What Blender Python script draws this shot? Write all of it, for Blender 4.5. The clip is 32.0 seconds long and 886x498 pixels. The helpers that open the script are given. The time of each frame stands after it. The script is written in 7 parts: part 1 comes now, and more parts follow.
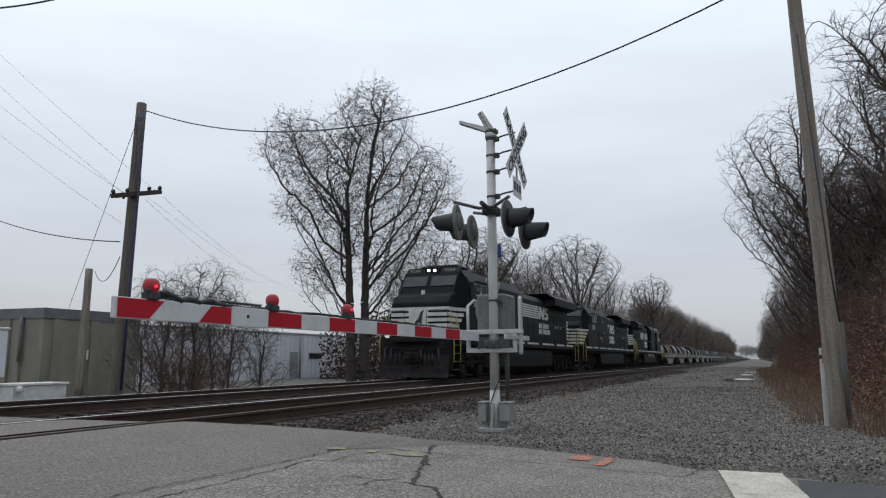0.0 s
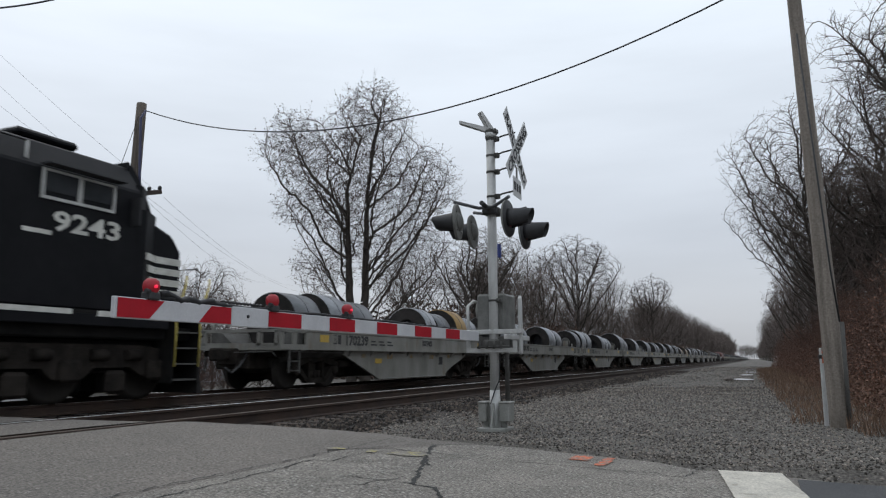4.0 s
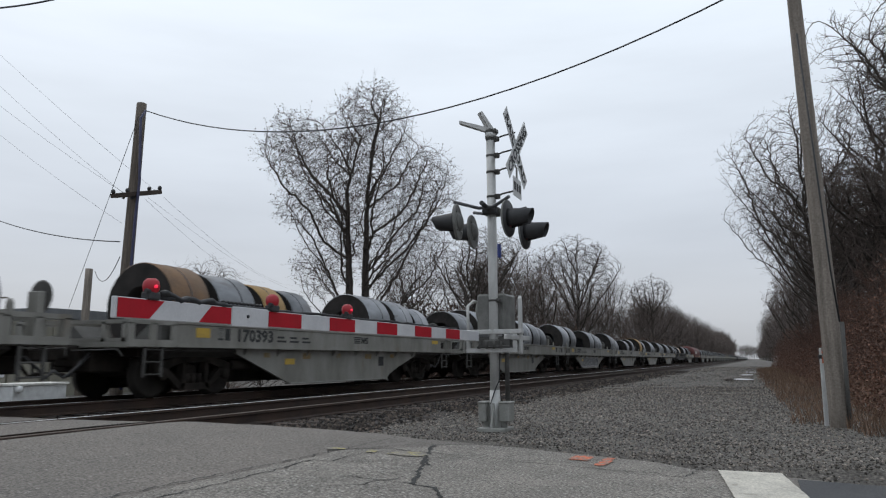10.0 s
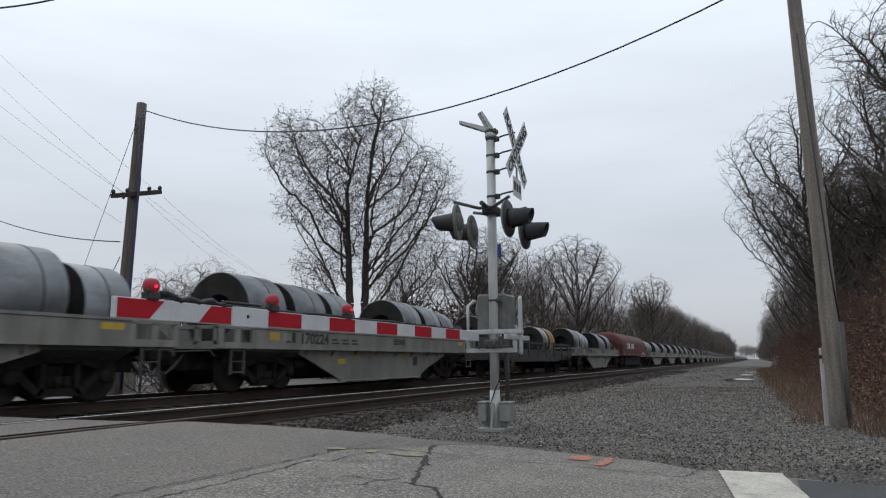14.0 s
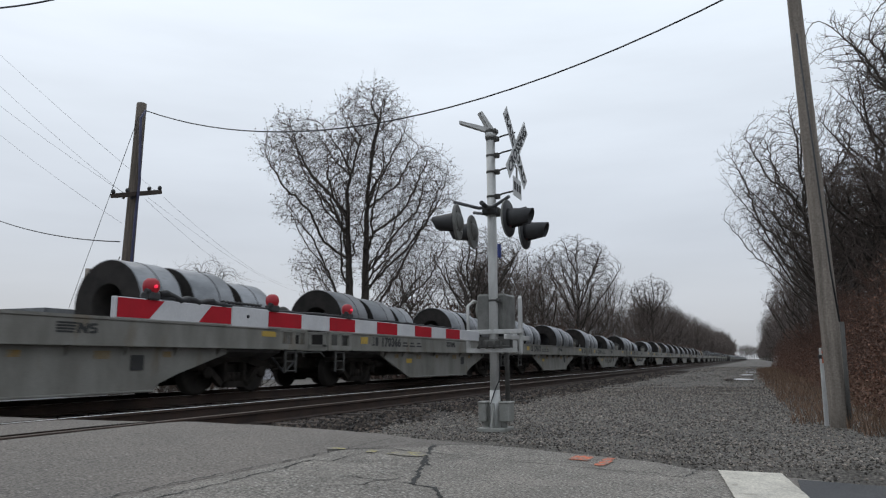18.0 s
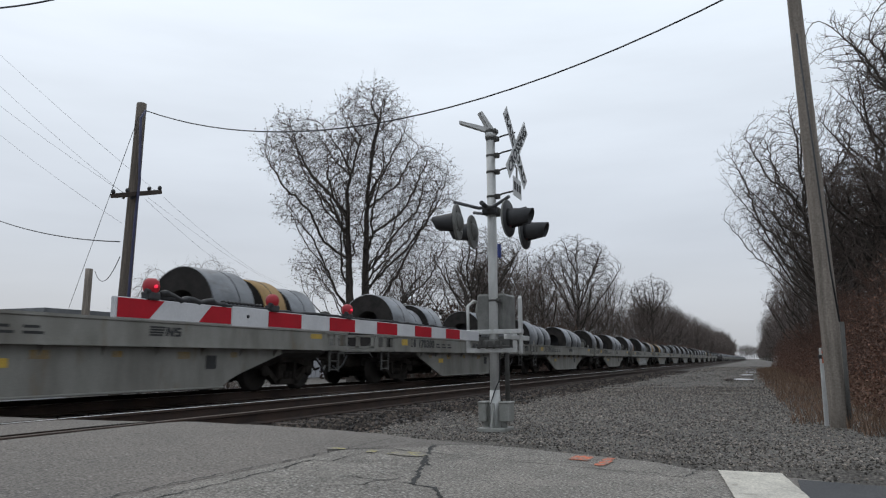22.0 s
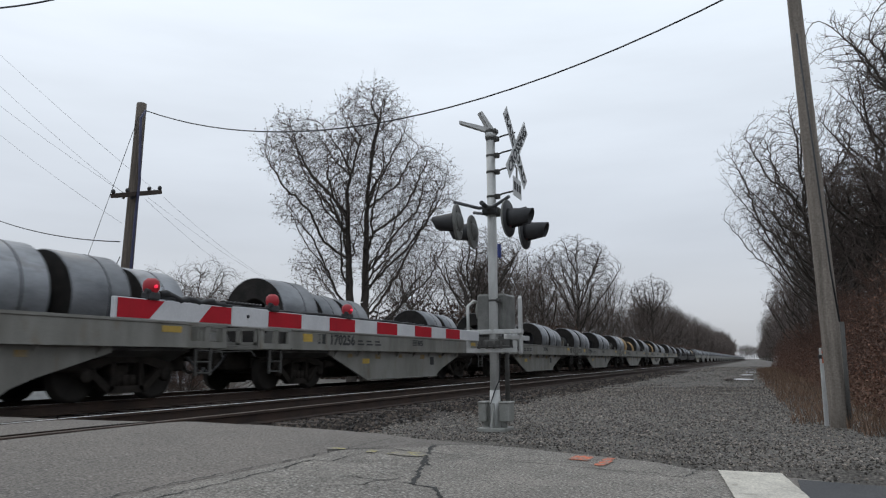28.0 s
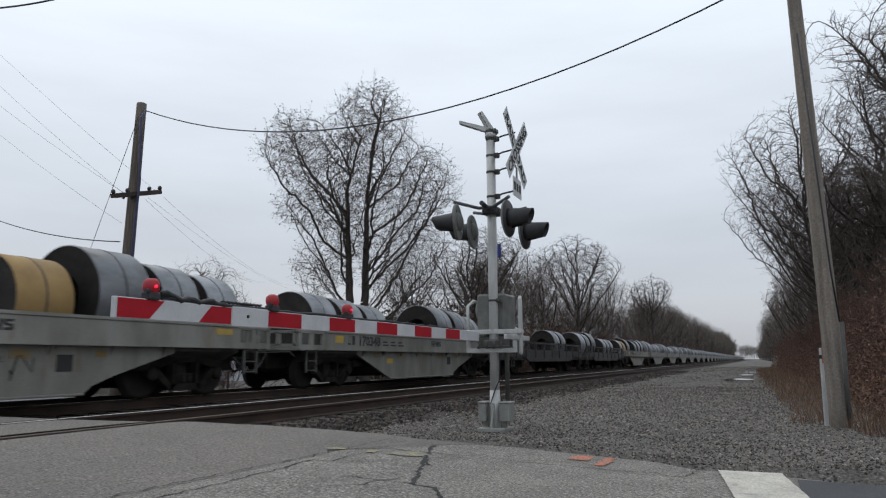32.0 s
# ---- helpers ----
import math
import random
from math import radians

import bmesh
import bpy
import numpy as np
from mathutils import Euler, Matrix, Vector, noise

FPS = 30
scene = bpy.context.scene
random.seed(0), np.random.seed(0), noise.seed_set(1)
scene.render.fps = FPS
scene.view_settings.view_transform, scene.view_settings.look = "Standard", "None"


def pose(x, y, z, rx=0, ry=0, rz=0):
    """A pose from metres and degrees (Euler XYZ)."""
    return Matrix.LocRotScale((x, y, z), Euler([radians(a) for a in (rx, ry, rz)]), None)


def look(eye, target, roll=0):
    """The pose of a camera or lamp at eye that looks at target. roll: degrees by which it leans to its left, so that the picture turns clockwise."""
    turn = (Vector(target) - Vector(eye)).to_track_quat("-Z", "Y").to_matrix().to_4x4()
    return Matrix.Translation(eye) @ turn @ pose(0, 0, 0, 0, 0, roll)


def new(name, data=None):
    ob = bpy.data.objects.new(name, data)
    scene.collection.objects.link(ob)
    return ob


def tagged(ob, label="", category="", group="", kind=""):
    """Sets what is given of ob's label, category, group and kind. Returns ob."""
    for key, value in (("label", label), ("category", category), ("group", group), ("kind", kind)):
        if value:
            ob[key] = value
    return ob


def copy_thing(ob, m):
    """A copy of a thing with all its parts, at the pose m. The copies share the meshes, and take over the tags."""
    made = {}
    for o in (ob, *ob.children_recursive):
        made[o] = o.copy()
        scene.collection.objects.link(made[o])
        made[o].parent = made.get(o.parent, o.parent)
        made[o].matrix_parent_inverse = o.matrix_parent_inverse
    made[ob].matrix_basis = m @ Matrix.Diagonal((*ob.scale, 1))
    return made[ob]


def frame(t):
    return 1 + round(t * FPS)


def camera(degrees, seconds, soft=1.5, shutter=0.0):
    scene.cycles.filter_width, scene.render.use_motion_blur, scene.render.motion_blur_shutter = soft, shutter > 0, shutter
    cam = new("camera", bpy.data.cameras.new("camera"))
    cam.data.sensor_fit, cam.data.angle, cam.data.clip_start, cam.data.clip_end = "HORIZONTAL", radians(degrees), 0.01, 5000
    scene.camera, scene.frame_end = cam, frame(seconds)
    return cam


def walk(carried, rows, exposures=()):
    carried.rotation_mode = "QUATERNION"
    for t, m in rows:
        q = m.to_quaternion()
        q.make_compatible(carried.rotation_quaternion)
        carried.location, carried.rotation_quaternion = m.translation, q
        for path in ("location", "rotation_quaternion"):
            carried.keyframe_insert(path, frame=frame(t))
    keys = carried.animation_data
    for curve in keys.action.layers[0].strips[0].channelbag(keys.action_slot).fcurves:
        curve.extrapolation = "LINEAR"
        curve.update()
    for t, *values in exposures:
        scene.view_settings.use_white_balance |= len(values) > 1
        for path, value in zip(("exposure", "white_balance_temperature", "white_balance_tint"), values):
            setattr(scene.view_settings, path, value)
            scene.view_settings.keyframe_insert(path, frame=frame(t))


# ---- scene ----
# Railway crossing: +Y runs along the tracks away from the crossing, X across them, z = 0 on the rail heads.
EYE = (0.0, 0.0, 0.765)
YAW, PITCH, ROLL = 23.32, 8.674, 0.07
cam = camera(63.37, 32.0, soft=1.2, shutter=0.12)
stand = pose(*EYE) @ Euler((radians(90 + PITCH), 0, radians(YAW))).to_matrix().to_4x4() @ pose(0, 0, 0, 0, 0, ROLL)
walk(cam, [(0.0, stand), (32.0, stand)], exposures=[(0.0, 0.0), (32.0, 0.0)])

# ---- light ----
world = bpy.data.worlds.new("overcast_sky")
scene.world = world
world.use_nodes = True
wn, wl = world.node_tree.nodes, world.node_tree.links
wn.clear()


def wnode(kind, **kw):
    n = wn.new(kind)
    for k, v in kw.items():
        n.inputs[k].default_value = v
    return n


sky = wn.new("ShaderNodeTexSky")
sky.sky_type, sky.sun_disc = "NISHITA", False
sky.sun_elevation, sky.sun_rotation = radians(57), radians(-61)
sky.dust_density = 4.0
skydim = wn.new("ShaderNodeVectorMath")
skydim.operation = "SCALE"
skydim.inputs["Scale"].default_value = 0.10
wl.new(sky.outputs[0], skydim.inputs[0])
wtc = wn.new("ShaderNodeTexCoord")
wsep = wn.new("ShaderNodeSeparateXYZ")
wl.new(wtc.outputs["Generated"], wsep.inputs[0])
ramp = wn.new("ShaderNodeValToRGB")
ramp.color_ramp.elements[0].position, ramp.color_ramp.elements[0].color = 0.0, (0.53, 0.55, 0.585, 1)
ramp.color_ramp.elements[1].position, ramp.color_ramp.elements[1].color = 0.5, (0.93, 1.02, 1.12, 1)
mid = ramp.color_ramp.elements.new(0.16)
mid.color = (0.645, 0.695, 0.77, 1)
wl.new(wsep.outputs["Z"], ramp.inputs[0])
wmap = wn.new("ShaderNodeMapping")
wmap.inputs["Scale"].default_value = (1.2, 1.2, 7.0)
wmap.inputs["Rotation"].default_value = (0.12, 0.1, 0.3)
wl.new(wtc.outputs["Generated"], wmap.inputs[0])
cloud = wnode("ShaderNodeTexNoise", Scale=1.6, Detail=6.0, Roughness=0.52)
wl.new(wmap.outputs[0], cloud.inputs["Vector"])
cloudr = wn.new("ShaderNodeMapRange")
cloudr.inputs["From Min"].default_value, cloudr.inputs["From Max"].default_value = 0.3, 0.7
cloudr.inputs["To Min"].default_value, cloudr.inputs["To Max"].default_value = 0.93, 1.07
wl.new(cloud.outputs["Fac"], cloudr.inputs["Value"])
wmul = wn.new("ShaderNodeVectorMath")
wmul.operation = "SCALE"
wl.new(ramp.outputs["Color"], wmul.inputs[0])
wl.new(cloudr.outputs[0], wmul.inputs["Scale"])
wmix = wn.new("ShaderNodeMix")
wmix.data_type = "RGBA"
wmix.inputs[0].default_value = 0.9
wl.new(skydim.outputs[0], wmix.inputs[6])
wl.new(wmul.outputs[0], wmix.inputs[7])
wbg = wnode("ShaderNodeBackground", Strength=1.0)
wl.new(wmix.outputs[2], wbg.inputs["Color"])
wout = wn.new("ShaderNodeOutputWorld")
wl.new(wbg.outputs[0], wout.inputs[0])

sun = new("sun", bpy.data.lights.new("sun", "SUN"))
sun.data.energy, sun.data.angle, sun.data.color = 0.45, radians(40), (1.0, 0.96, 0.9)
sun.matrix_world = look((-22, 12, 40), (0, 0, 0))

# ---- materials ----


def mat(name, col, col2=None, rough=0.75, metal=0.0, scale=2.0, stretch=(1, 1, 1), amount=1.0, grain=60.0, grain_amt=0.25,
        bump=0.15, per_object=0.0, specular=0.5, low=0.35, high=0.65, spread=0.0, third=None):
    """Two tones by a broad noise, fine grain on top, bump from the grain. stretch is in object metres."""
    m = bpy.data.materials.new(name)
    m.use_nodes = True
    n, l = m.node_tree.nodes, m.node_tree.links
    b = n["Principled BSDF"]
    tc = n.new("ShaderNodeTexCoord")
    info = n.new("ShaderNodeObjectInfo")
    shift = n.new("ShaderNodeVectorMath")
    shift.operation = "MULTIPLY_ADD"
    comb = n.new("ShaderNodeCombineXYZ")
    for i in range(3):
        l.new(info.outputs["Random"], comb.inputs[i])
    l.new(comb.outputs[0], shift.inputs[0])
    shift.inputs[1].default_value = (37.0, 71.0, 13.0)
    l.new(tc.outputs["Object"], shift.inputs[2])
    mp = n.new("ShaderNodeMapping")
    mp.inputs["Scale"].default_value = stretch
    l.new(shift.outputs[0], mp.inputs[0])
    big = n.new("ShaderNodeTexNoise")
    big.inputs["Scale"].default_value, big.inputs["Detail"].default_value = scale, 5.0
    big.inputs["Roughness"].default_value = 0.6
    l.new(mp.outputs[0], big.inputs["Vector"])
    fine = n.new("ShaderNodeTexNoise")
    fine.inputs["Scale"].default_value, fine.inputs["Detail"].default_value = grain, 3.0
    l.new(shift.outputs[0], fine.inputs["Vector"])
    rng = n.new("ShaderNodeMapRange")
    rng.inputs["From Min"].default_value, rng.inputs["From Max"].default_value = low, high
    rng.inputs["To Max"].default_value = amount
    l.new(big.outputs["Fac"], rng.inputs["Value"])
    mix = n.new("ShaderNodeMix")
    mix.data_type = "RGBA"
    c2 = col2 or tuple(c * 0.7 for c in col)
    mix.inputs[6].default_value, mix.inputs[7].default_value = (*col, 1), (*c2, 1)
    l.new(rng.outputs[0], mix.inputs[0])
    if third:
        # a third tone in spots: colour, noise scale, from, to, strength
        c3, s3, lo3, hi3, k3 = third
        spot = n.new("ShaderNodeTexNoise")
        spot.inputs["Scale"].default_value, spot.inputs["Detail"].default_value = s3, 4.0
        l.new(mp.outputs[0], spot.inputs["Vector"])
        r3 = n.new("ShaderNodeMapRange")
        r3.inputs["From Min"].default_value, r3.inputs["From Max"].default_value = lo3, hi3
        r3.inputs["To Max"].default_value = k3
        l.new(spot.outputs["Fac"], r3.inputs["Value"])
        mix3 = n.new("ShaderNodeMix")
        mix3.data_type = "RGBA"
        mix3.inputs[7].default_value = (*c3, 1)
        l.new(mix.outputs[2], mix3.inputs[6])
        l.new(r3.outputs[0], mix3.inputs[0])
        mix = mix3
    g = n.new("ShaderNodeMapRange")
    g.inputs["From Min"].default_value, g.inputs["From Max"].default_value = 0.25, 0.75
    g.inputs["To Min"].default_value, g.inputs["To Max"].default_value = 1 - grain_amt, 1 + grain_amt
    l.new(fine.outputs["Fac"], g.inputs["Value"])
    tone = n.new("ShaderNodeVectorMath")
    tone.operation = "SCALE"
    l.new(mix.outputs[2], tone.inputs[0])
    fac = g.outputs[0]
    if per_object:
        r = n.new("ShaderNodeMapRange")
        r.inputs["To Min"].default_value, r.inputs["To Max"].default_value = 1 - per_object, 1 + per_object
        l.new(info.outputs["Random"], r.inputs["Value"])
        mu = n.new("ShaderNodeMath")
        mu.operation = "MULTIPLY"
        l.new(fac, mu.inputs[0])
        l.new(r.outputs[0], mu.inputs[1])
        fac = mu.outputs[0]
    if spread:
        geo = n.new("ShaderNodeNewGeometry")
        r = n.new("ShaderNodeMapRange")
        r.inputs["To Min"].default_value, r.inputs["To Max"].default_value = 1 - spread, 1 + spread * (1.0 if spread < 0.8 else 2.0)
        pw = n.new("ShaderNodeMath")
        pw.operation = "POWER"
        pw.inputs[1].default_value = 1.0 if spread < 0.8 else 2.4
        l.new(geo.outputs["Random Per Island"], pw.inputs[0])
        l.new(pw.outputs[0], r.inputs["Value"])
        mu = n.new("ShaderNodeMath")
        mu.operation = "MULTIPLY"
        l.new(fac, mu.inputs[0])
        l.new(r.outputs[0], mu.inputs[1])
        fac = mu.outputs[0]
    l.new(fac, tone.inputs["Scale"])
    l.new(tone.outputs[0], b.inputs["Base Color"])
    b.inputs["Roughness"].default_value, b.inputs["Metallic"].default_value = rough, metal
    b.inputs["Specular IOR Level"].default_value = specular
    if bump:
        bp = n.new("ShaderNodeBump")
        bp.inputs["Strength"].default_value, bp.inputs["Distance"].default_value = bump, 0.02
        l.new(fine.outputs["Fac"], bp.inputs["Height"])
        l.new(bp.outputs[0], b.inputs["Normal"])
    return m


def glow(name, col, strength):
    m = bpy.data.materials.new(name)
    m.use_nodes = True
    b = m.node_tree.nodes["Principled BSDF"]
    b.inputs["Base Color"].default_value = (*col, 1)
    b.inputs["Emission Color"].default_value, b.inputs["Emission Strength"].default_value = (*col, 1), strength
    return m


M_ASPHALT = mat("asphalt", (0.165, 0.146, 0.128), (0.128, 0.115, 0.102), rough=0.9, scale=0.5, grain=48, grain_amt=0.75, bump=0.5, third=((0.25, 0.24, 0.22), 34, 0.58, 0.68, 0.6))
M_OLDPHALT = mat("old_worn_asphalt", (0.215, 0.196, 0.172), (0.15, 0.137, 0.121), rough=0.92, scale=2.2, grain=52, grain_amt=0.95, bump=0.9, third=((0.36, 0.35, 0.32), 40, 0.56, 0.66, 0.75))
M_NEWPHALT = mat("dark_asphalt", (0.045, 0.046, 0.05), (0.06, 0.06, 0.062), rough=0.85, grain=70, grain_amt=0.4, bump=0.5)
M_CRACK = mat("crack_tar", (0.03, 0.03, 0.028), rough=0.95)
M_GROUND = mat("gravel_ground", (0.12, 0.109, 0.097), (0.082, 0.075, 0.067), rough=0.95, scale=0.35, grain=38, grain_amt=0.8, bump=0.9, third=((0.2, 0.187, 0.17), 26, 0.58, 0.7, 0.7))
M_STONE = mat("crushed_stone", (0.174, 0.151, 0.13), (0.097, 0.084, 0.071), rough=0.9, scale=3, grain=30, grain_amt=0.3, spread=0.8, amount=1)
M_BED = mat("dark_ballast_bed", (0.034, 0.027, 0.023), (0.021, 0.017, 0.015), rough=0.95, scale=1.5, grain=22, grain_amt=0.8, bump=1.0)
M_STONE_RUST = mat("rusty_ballast", (0.062, 0.048, 0.039), (0.03, 0.0235, 0.019), rough=0.95, scale=3, grain=30, grain_amt=0.3, spread=0.85)
M_TIE = mat("creosoted_wood", (0.0465, 0.0322, 0.0248), (0.0217, 0.0167, 0.0136), rough=0.9, scale=3, stretch=(0.4, 4, 4), per_object=0.35)
M_RAIL = mat("rusty_rail", (0.05, 0.029, 0.02), (0.028, 0.018, 0.014), rough=0.85, scale=2)
M_HEAD = mat("polished_rail_head", (0.72, 0.72, 0.73), (0.6, 0.6, 0.6), rough=0.5, metal=0.55, scale=1, bump=0.02)
M_HEAD_DULL = mat("dull_rail_head", (0.12, 0.093, 0.073), (0.08, 0.062, 0.05), rough=0.75, metal=0.1, scale=1, bump=0.05)
M_PUDDLE = mat("wet_puddle", (0.05, 0.05, 0.05), rough=0.03, bump=0.0)
M_WHITE = mat("white_road_paint", (0.72, 0.71, 0.66), (0.5, 0.49, 0.46), rough=0.8, scale=3, grain=40, grain_amt=0.2)
M_ORANGE = mat("orange_spray_paint", (0.62, 0.13, 0.045), (0.34, 0.13, 0.08), rough=0.85, scale=14, low=0.4, high=0.62, grain=52, grain_amt=0.5, third=((0.2, 0.182, 0.158), 22, 0.48, 0.58, 1.0))
M_YELLOWMARK = mat("faded_yellow_paint", (0.33, 0.29, 0.1), (0.2, 0.182, 0.15), rough=0.9, scale=9, low=0.42, high=0.52, grain=52, grain_amt=0.7, third=((0.2, 0.182, 0.158), 20, 0.44, 0.54, 1.0))
M_CASEDK = mat("dark_case_paint", (0.17, 0.17, 0.16), (0.1, 0.1, 0.092), rough=0.65, scale=4, grain_amt=0.15)
M_GALV = mat("aluminium_paint", (0.5, 0.5, 0.49), (0.38, 0.38, 0.37), rough=0.5, metal=0.25, scale=4, stretch=(2, 2, 0.5), grain_amt=0.1, bump=0.05)
M_CASE = mat("grey_case_paint", (0.27, 0.27, 0.25), (0.17, 0.17, 0.155), rough=0.6, scale=3, grain_amt=0.12)
M_BLACK = mat("matt_black", (0.018, 0.018, 0.02), (0.03, 0.03, 0.032), rough=0.6, scale=3)
M_REDTAPE = mat("red_reflective_tape", (0.38, 0.007, 0.018), (0.32, 0.008, 0.016), rough=0.6, specular=0.25, scale=5, grain_amt=0.06, bump=0.02)
M_WHITETAPE = mat("white_reflective_tape", (0.52, 0.52, 0.535), (0.45, 0.45, 0.465), rough=0.55, scale=5, grain_amt=0.06, bump=0.02)
M_SIGN = mat("white_sign", (0.62, 0.63, 0.62), (0.5, 0.5, 0.5), rough=0.5, scale=4, grain_amt=0.06)
M_SIGNBACK = mat("sign_back", (0.4, 0.41, 0.42), rough=0.5, metal=0.4, grain_amt=0.08)
M_BLUE = mat("blue_sign", (0.02, 0.05, 0.28), rough=0.5)
M_LENS = glow("lit_red_lens", (0.26, 0.006, 0.014), 0.1)
M_LED = glow("lit_led", (0.8, 0.02, 0.06), 1.0)
M_POLE = mat("weathered_pole", (0.25, 0.215, 0.182), (0.15, 0.13, 0.11), rough=0.9, scale=3, stretch=(6, 6, 0.35), grain=40, grain_amt=0.25, bump=0.3)
# darker-toned copy of weathered_pole, worn by the left pole
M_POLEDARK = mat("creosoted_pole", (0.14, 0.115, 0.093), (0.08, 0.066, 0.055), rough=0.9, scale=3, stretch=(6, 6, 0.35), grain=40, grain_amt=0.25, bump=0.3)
M_PVC = mat("blue_guard", (0.03, 0.031, 0.085), rough=0.5)
M_WIRE = mat("black_wire", (0.02, 0.02, 0.022), rough=0.6)
M_WALL = mat("painted_block", (0.238, 0.224, 0.18), (0.185, 0.176, 0.145), rough=0.9, scale=0.6, grain=20, grain_amt=0.1)
M_WALL_TOP = mat("dark_parapet", (0.16, 0.165, 0.17), (0.11, 0.115, 0.12), rough=0.8)
M_SHED = mat("pale_metal_siding", (0.66, 0.66, 0.7), (0.56, 0.56, 0.6), rough=0.6, scale=0.4, stretch=(1, 1, 0.2), grain_amt=0.05)
M_SHEDTRIM = mat("grey_trim", (0.3, 0.31, 0.32), rough=0.6)
M_BARK = mat("bark", (0.075, 0.062, 0.052), (0.042, 0.036, 0.032), rough=0.95, scale=3, stretch=(3, 3, 0.6), grain=30, bump=0.5)
M_TWIG = mat("twigs", (0.082, 0.064, 0.055), (0.055, 0.044, 0.038), rough=0.95, scale=2, bump=0)
M_TWIG_GREY = mat("grey_twigs", (0.14, 0.11, 0.098), (0.1, 0.081, 0.072), rough=0.95, scale=1, bump=0)
M_TWIG_RED = mat("reddish_brush", (0.14, 0.08, 0.06), (0.09, 0.055, 0.043), rough=0.95, scale=0.5, bump=0)
M_LEAF = mat("dead_leaves", (0.15, 0.075, 0.048), (0.085, 0.046, 0.034), rough=0.9, scale=1.2, spread=0.5, bump=0)
M_UNDER = mat("bare_undergrowth", (0.09, 0.056, 0.043), (0.046, 0.033, 0.027), rough=0.95, scale=0.3, spread=0.4, bump=0)
M_GRASS = mat("dead_grass", (0.2, 0.125, 0.08), (0.115, 0.072, 0.05), rough=0.95, scale=1.5, spread=0.4, bump=0)
M_SPRAY = mat("pale_spray_paint", (0.36, 0.36, 0.35), (0.27, 0.27, 0.27), rough=0.6, scale=3, grain_amt=0.1, bump=0)
M_SPRAYDK = mat("grey_spray_paint", (0.075, 0.072, 0.075), (0.14, 0.14, 0.145), rough=0.6, scale=3, grain_amt=0.1, bump=0)
M_RUSTMARK = mat("ochre_stain", (0.24, 0.15, 0.05), (0.2, 0.17, 0.12), rough=0.8, scale=5, grain_amt=0.3, bump=0)
M_CAR = mat("grey_car_paint", (0.232, 0.226, 0.205), (0.128, 0.12, 0.103), rough=0.65, scale=1.6, stretch=(1, 1, 0.35), grain_amt=0.14, bump=0.03, low=0.38, high=0.75, per_object=0.1, third=((0.15, 0.108, 0.065), 2.6, 0.6, 0.72, 0.6))
M_CARDARK = mat("grimy_grey", (0.095, 0.093, 0.088), (0.05, 0.047, 0.043), rough=0.8, scale=2)
M_TRUCK = mat("truck_grime", (0.018, 0.016, 0.0145), (0.036, 0.031, 0.027), specular=0.05, rough=0.9, scale=3)
M_WHEEL = mat("wheel_steel", (0.018, 0.015, 0.013), (0.028, 0.024, 0.02), rough=0.7, metal=0.3, scale=5)
M_NUM = mat("black_stencil", (0.03, 0.03, 0.03), rough=0.7, grain_amt=0.1, bump=0)
M_YPATCH = mat("yellow_reflector", (0.55, 0.36, 0.05), (0.4, 0.27, 0.06), rough=0.6)
M_LOCO = mat("black_loco_paint", (0.006, 0.0065, 0.008), (0.011, 0.011, 0.013), specular=0.12, rough=0.55, scale=1.5, grain_amt=0.1, bump=0.02)
M_LOCODARK = mat("black_underframe", (0.007, 0.007, 0.007), (0.015, 0.014, 0.013), specular=0.2, rough=0.8, scale=2)
M_LWHITE = mat("white_loco_lettering", (0.66, 0.65, 0.6), (0.48, 0.47, 0.43), rough=0.6, scale=3, grain_amt=0.08, bump=0)
M_GLASSDK = mat("cab_glass", (0.022, 0.025, 0.028), (0.035, 0.038, 0.042), rough=0.15, grain_amt=0.05, bump=0, specular=0.5)
M_STOP = mat("worn_stop_line", (0.56, 0.53, 0.46), (0.4, 0.375, 0.33), rough=0.85, scale=4, grain=50, grain_amt=0.3, third=((0.22, 0.2, 0.17), 9, 0.58, 0.7, 0.6))
M_PLOUGH = mat("dusty_plough", (0.034, 0.032, 0.031), (0.018, 0.0175, 0.017), specular=0.1, rough=0.85, scale=4)
M_DITCH = glow("dim_ditch_light", (0.6, 0.58, 0.52), 0.5)
M_HOOD = mat("weathered_black_hood", (0.05, 0.052, 0.056), (0.08, 0.082, 0.086), rough=0.65, scale=6, grain_amt=0.1)
M_RAILYEL = mat("yellow_handrail", (0.62, 0.5, 0.12), rough=0.6)
M_RAILWHITE = mat("pale_handrail", (0.5, 0.5, 0.48), rough=0.6)
M_HEADLIGHT = glow("headlight", (1.0, 0.9, 0.85), 3.0)
M_MAROON = mat("maroon_paint", (0.105, 0.03, 0.026), (0.07, 0.024, 0.021), specular=0.25, rough=0.65, scale=1.2, stretch=(1, 1, 0.4), grain_amt=0.1, bump=0.04)
M_STEEL = mat("coil_wrap", (0.23, 0.238, 0.252), (0.135, 0.142, 0.152), rough=0.42, metal=0.45, scale=2.6, stretch=(1, 0.4, 1), grain=30, grain_amt=0.1, bump=0.05, per_object=0.35, third=((0.12, 0.11, 0.105), 3.5, 0.6, 0.7, 0.6))
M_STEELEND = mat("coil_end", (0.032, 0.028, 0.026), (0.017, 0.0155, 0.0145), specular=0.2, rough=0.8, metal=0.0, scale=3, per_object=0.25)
M_GOLD = mat("kraft_wrap", (0.33, 0.21, 0.075), (0.25, 0.155, 0.06), rough=0.7, scale=2.2, grain_amt=0.1)
M_RUSTCOIL = mat("rusty_coil", (0.2, 0.115, 0.06), (0.13, 0.085, 0.055), rough=0.7, metal=0.2, scale=2.2)
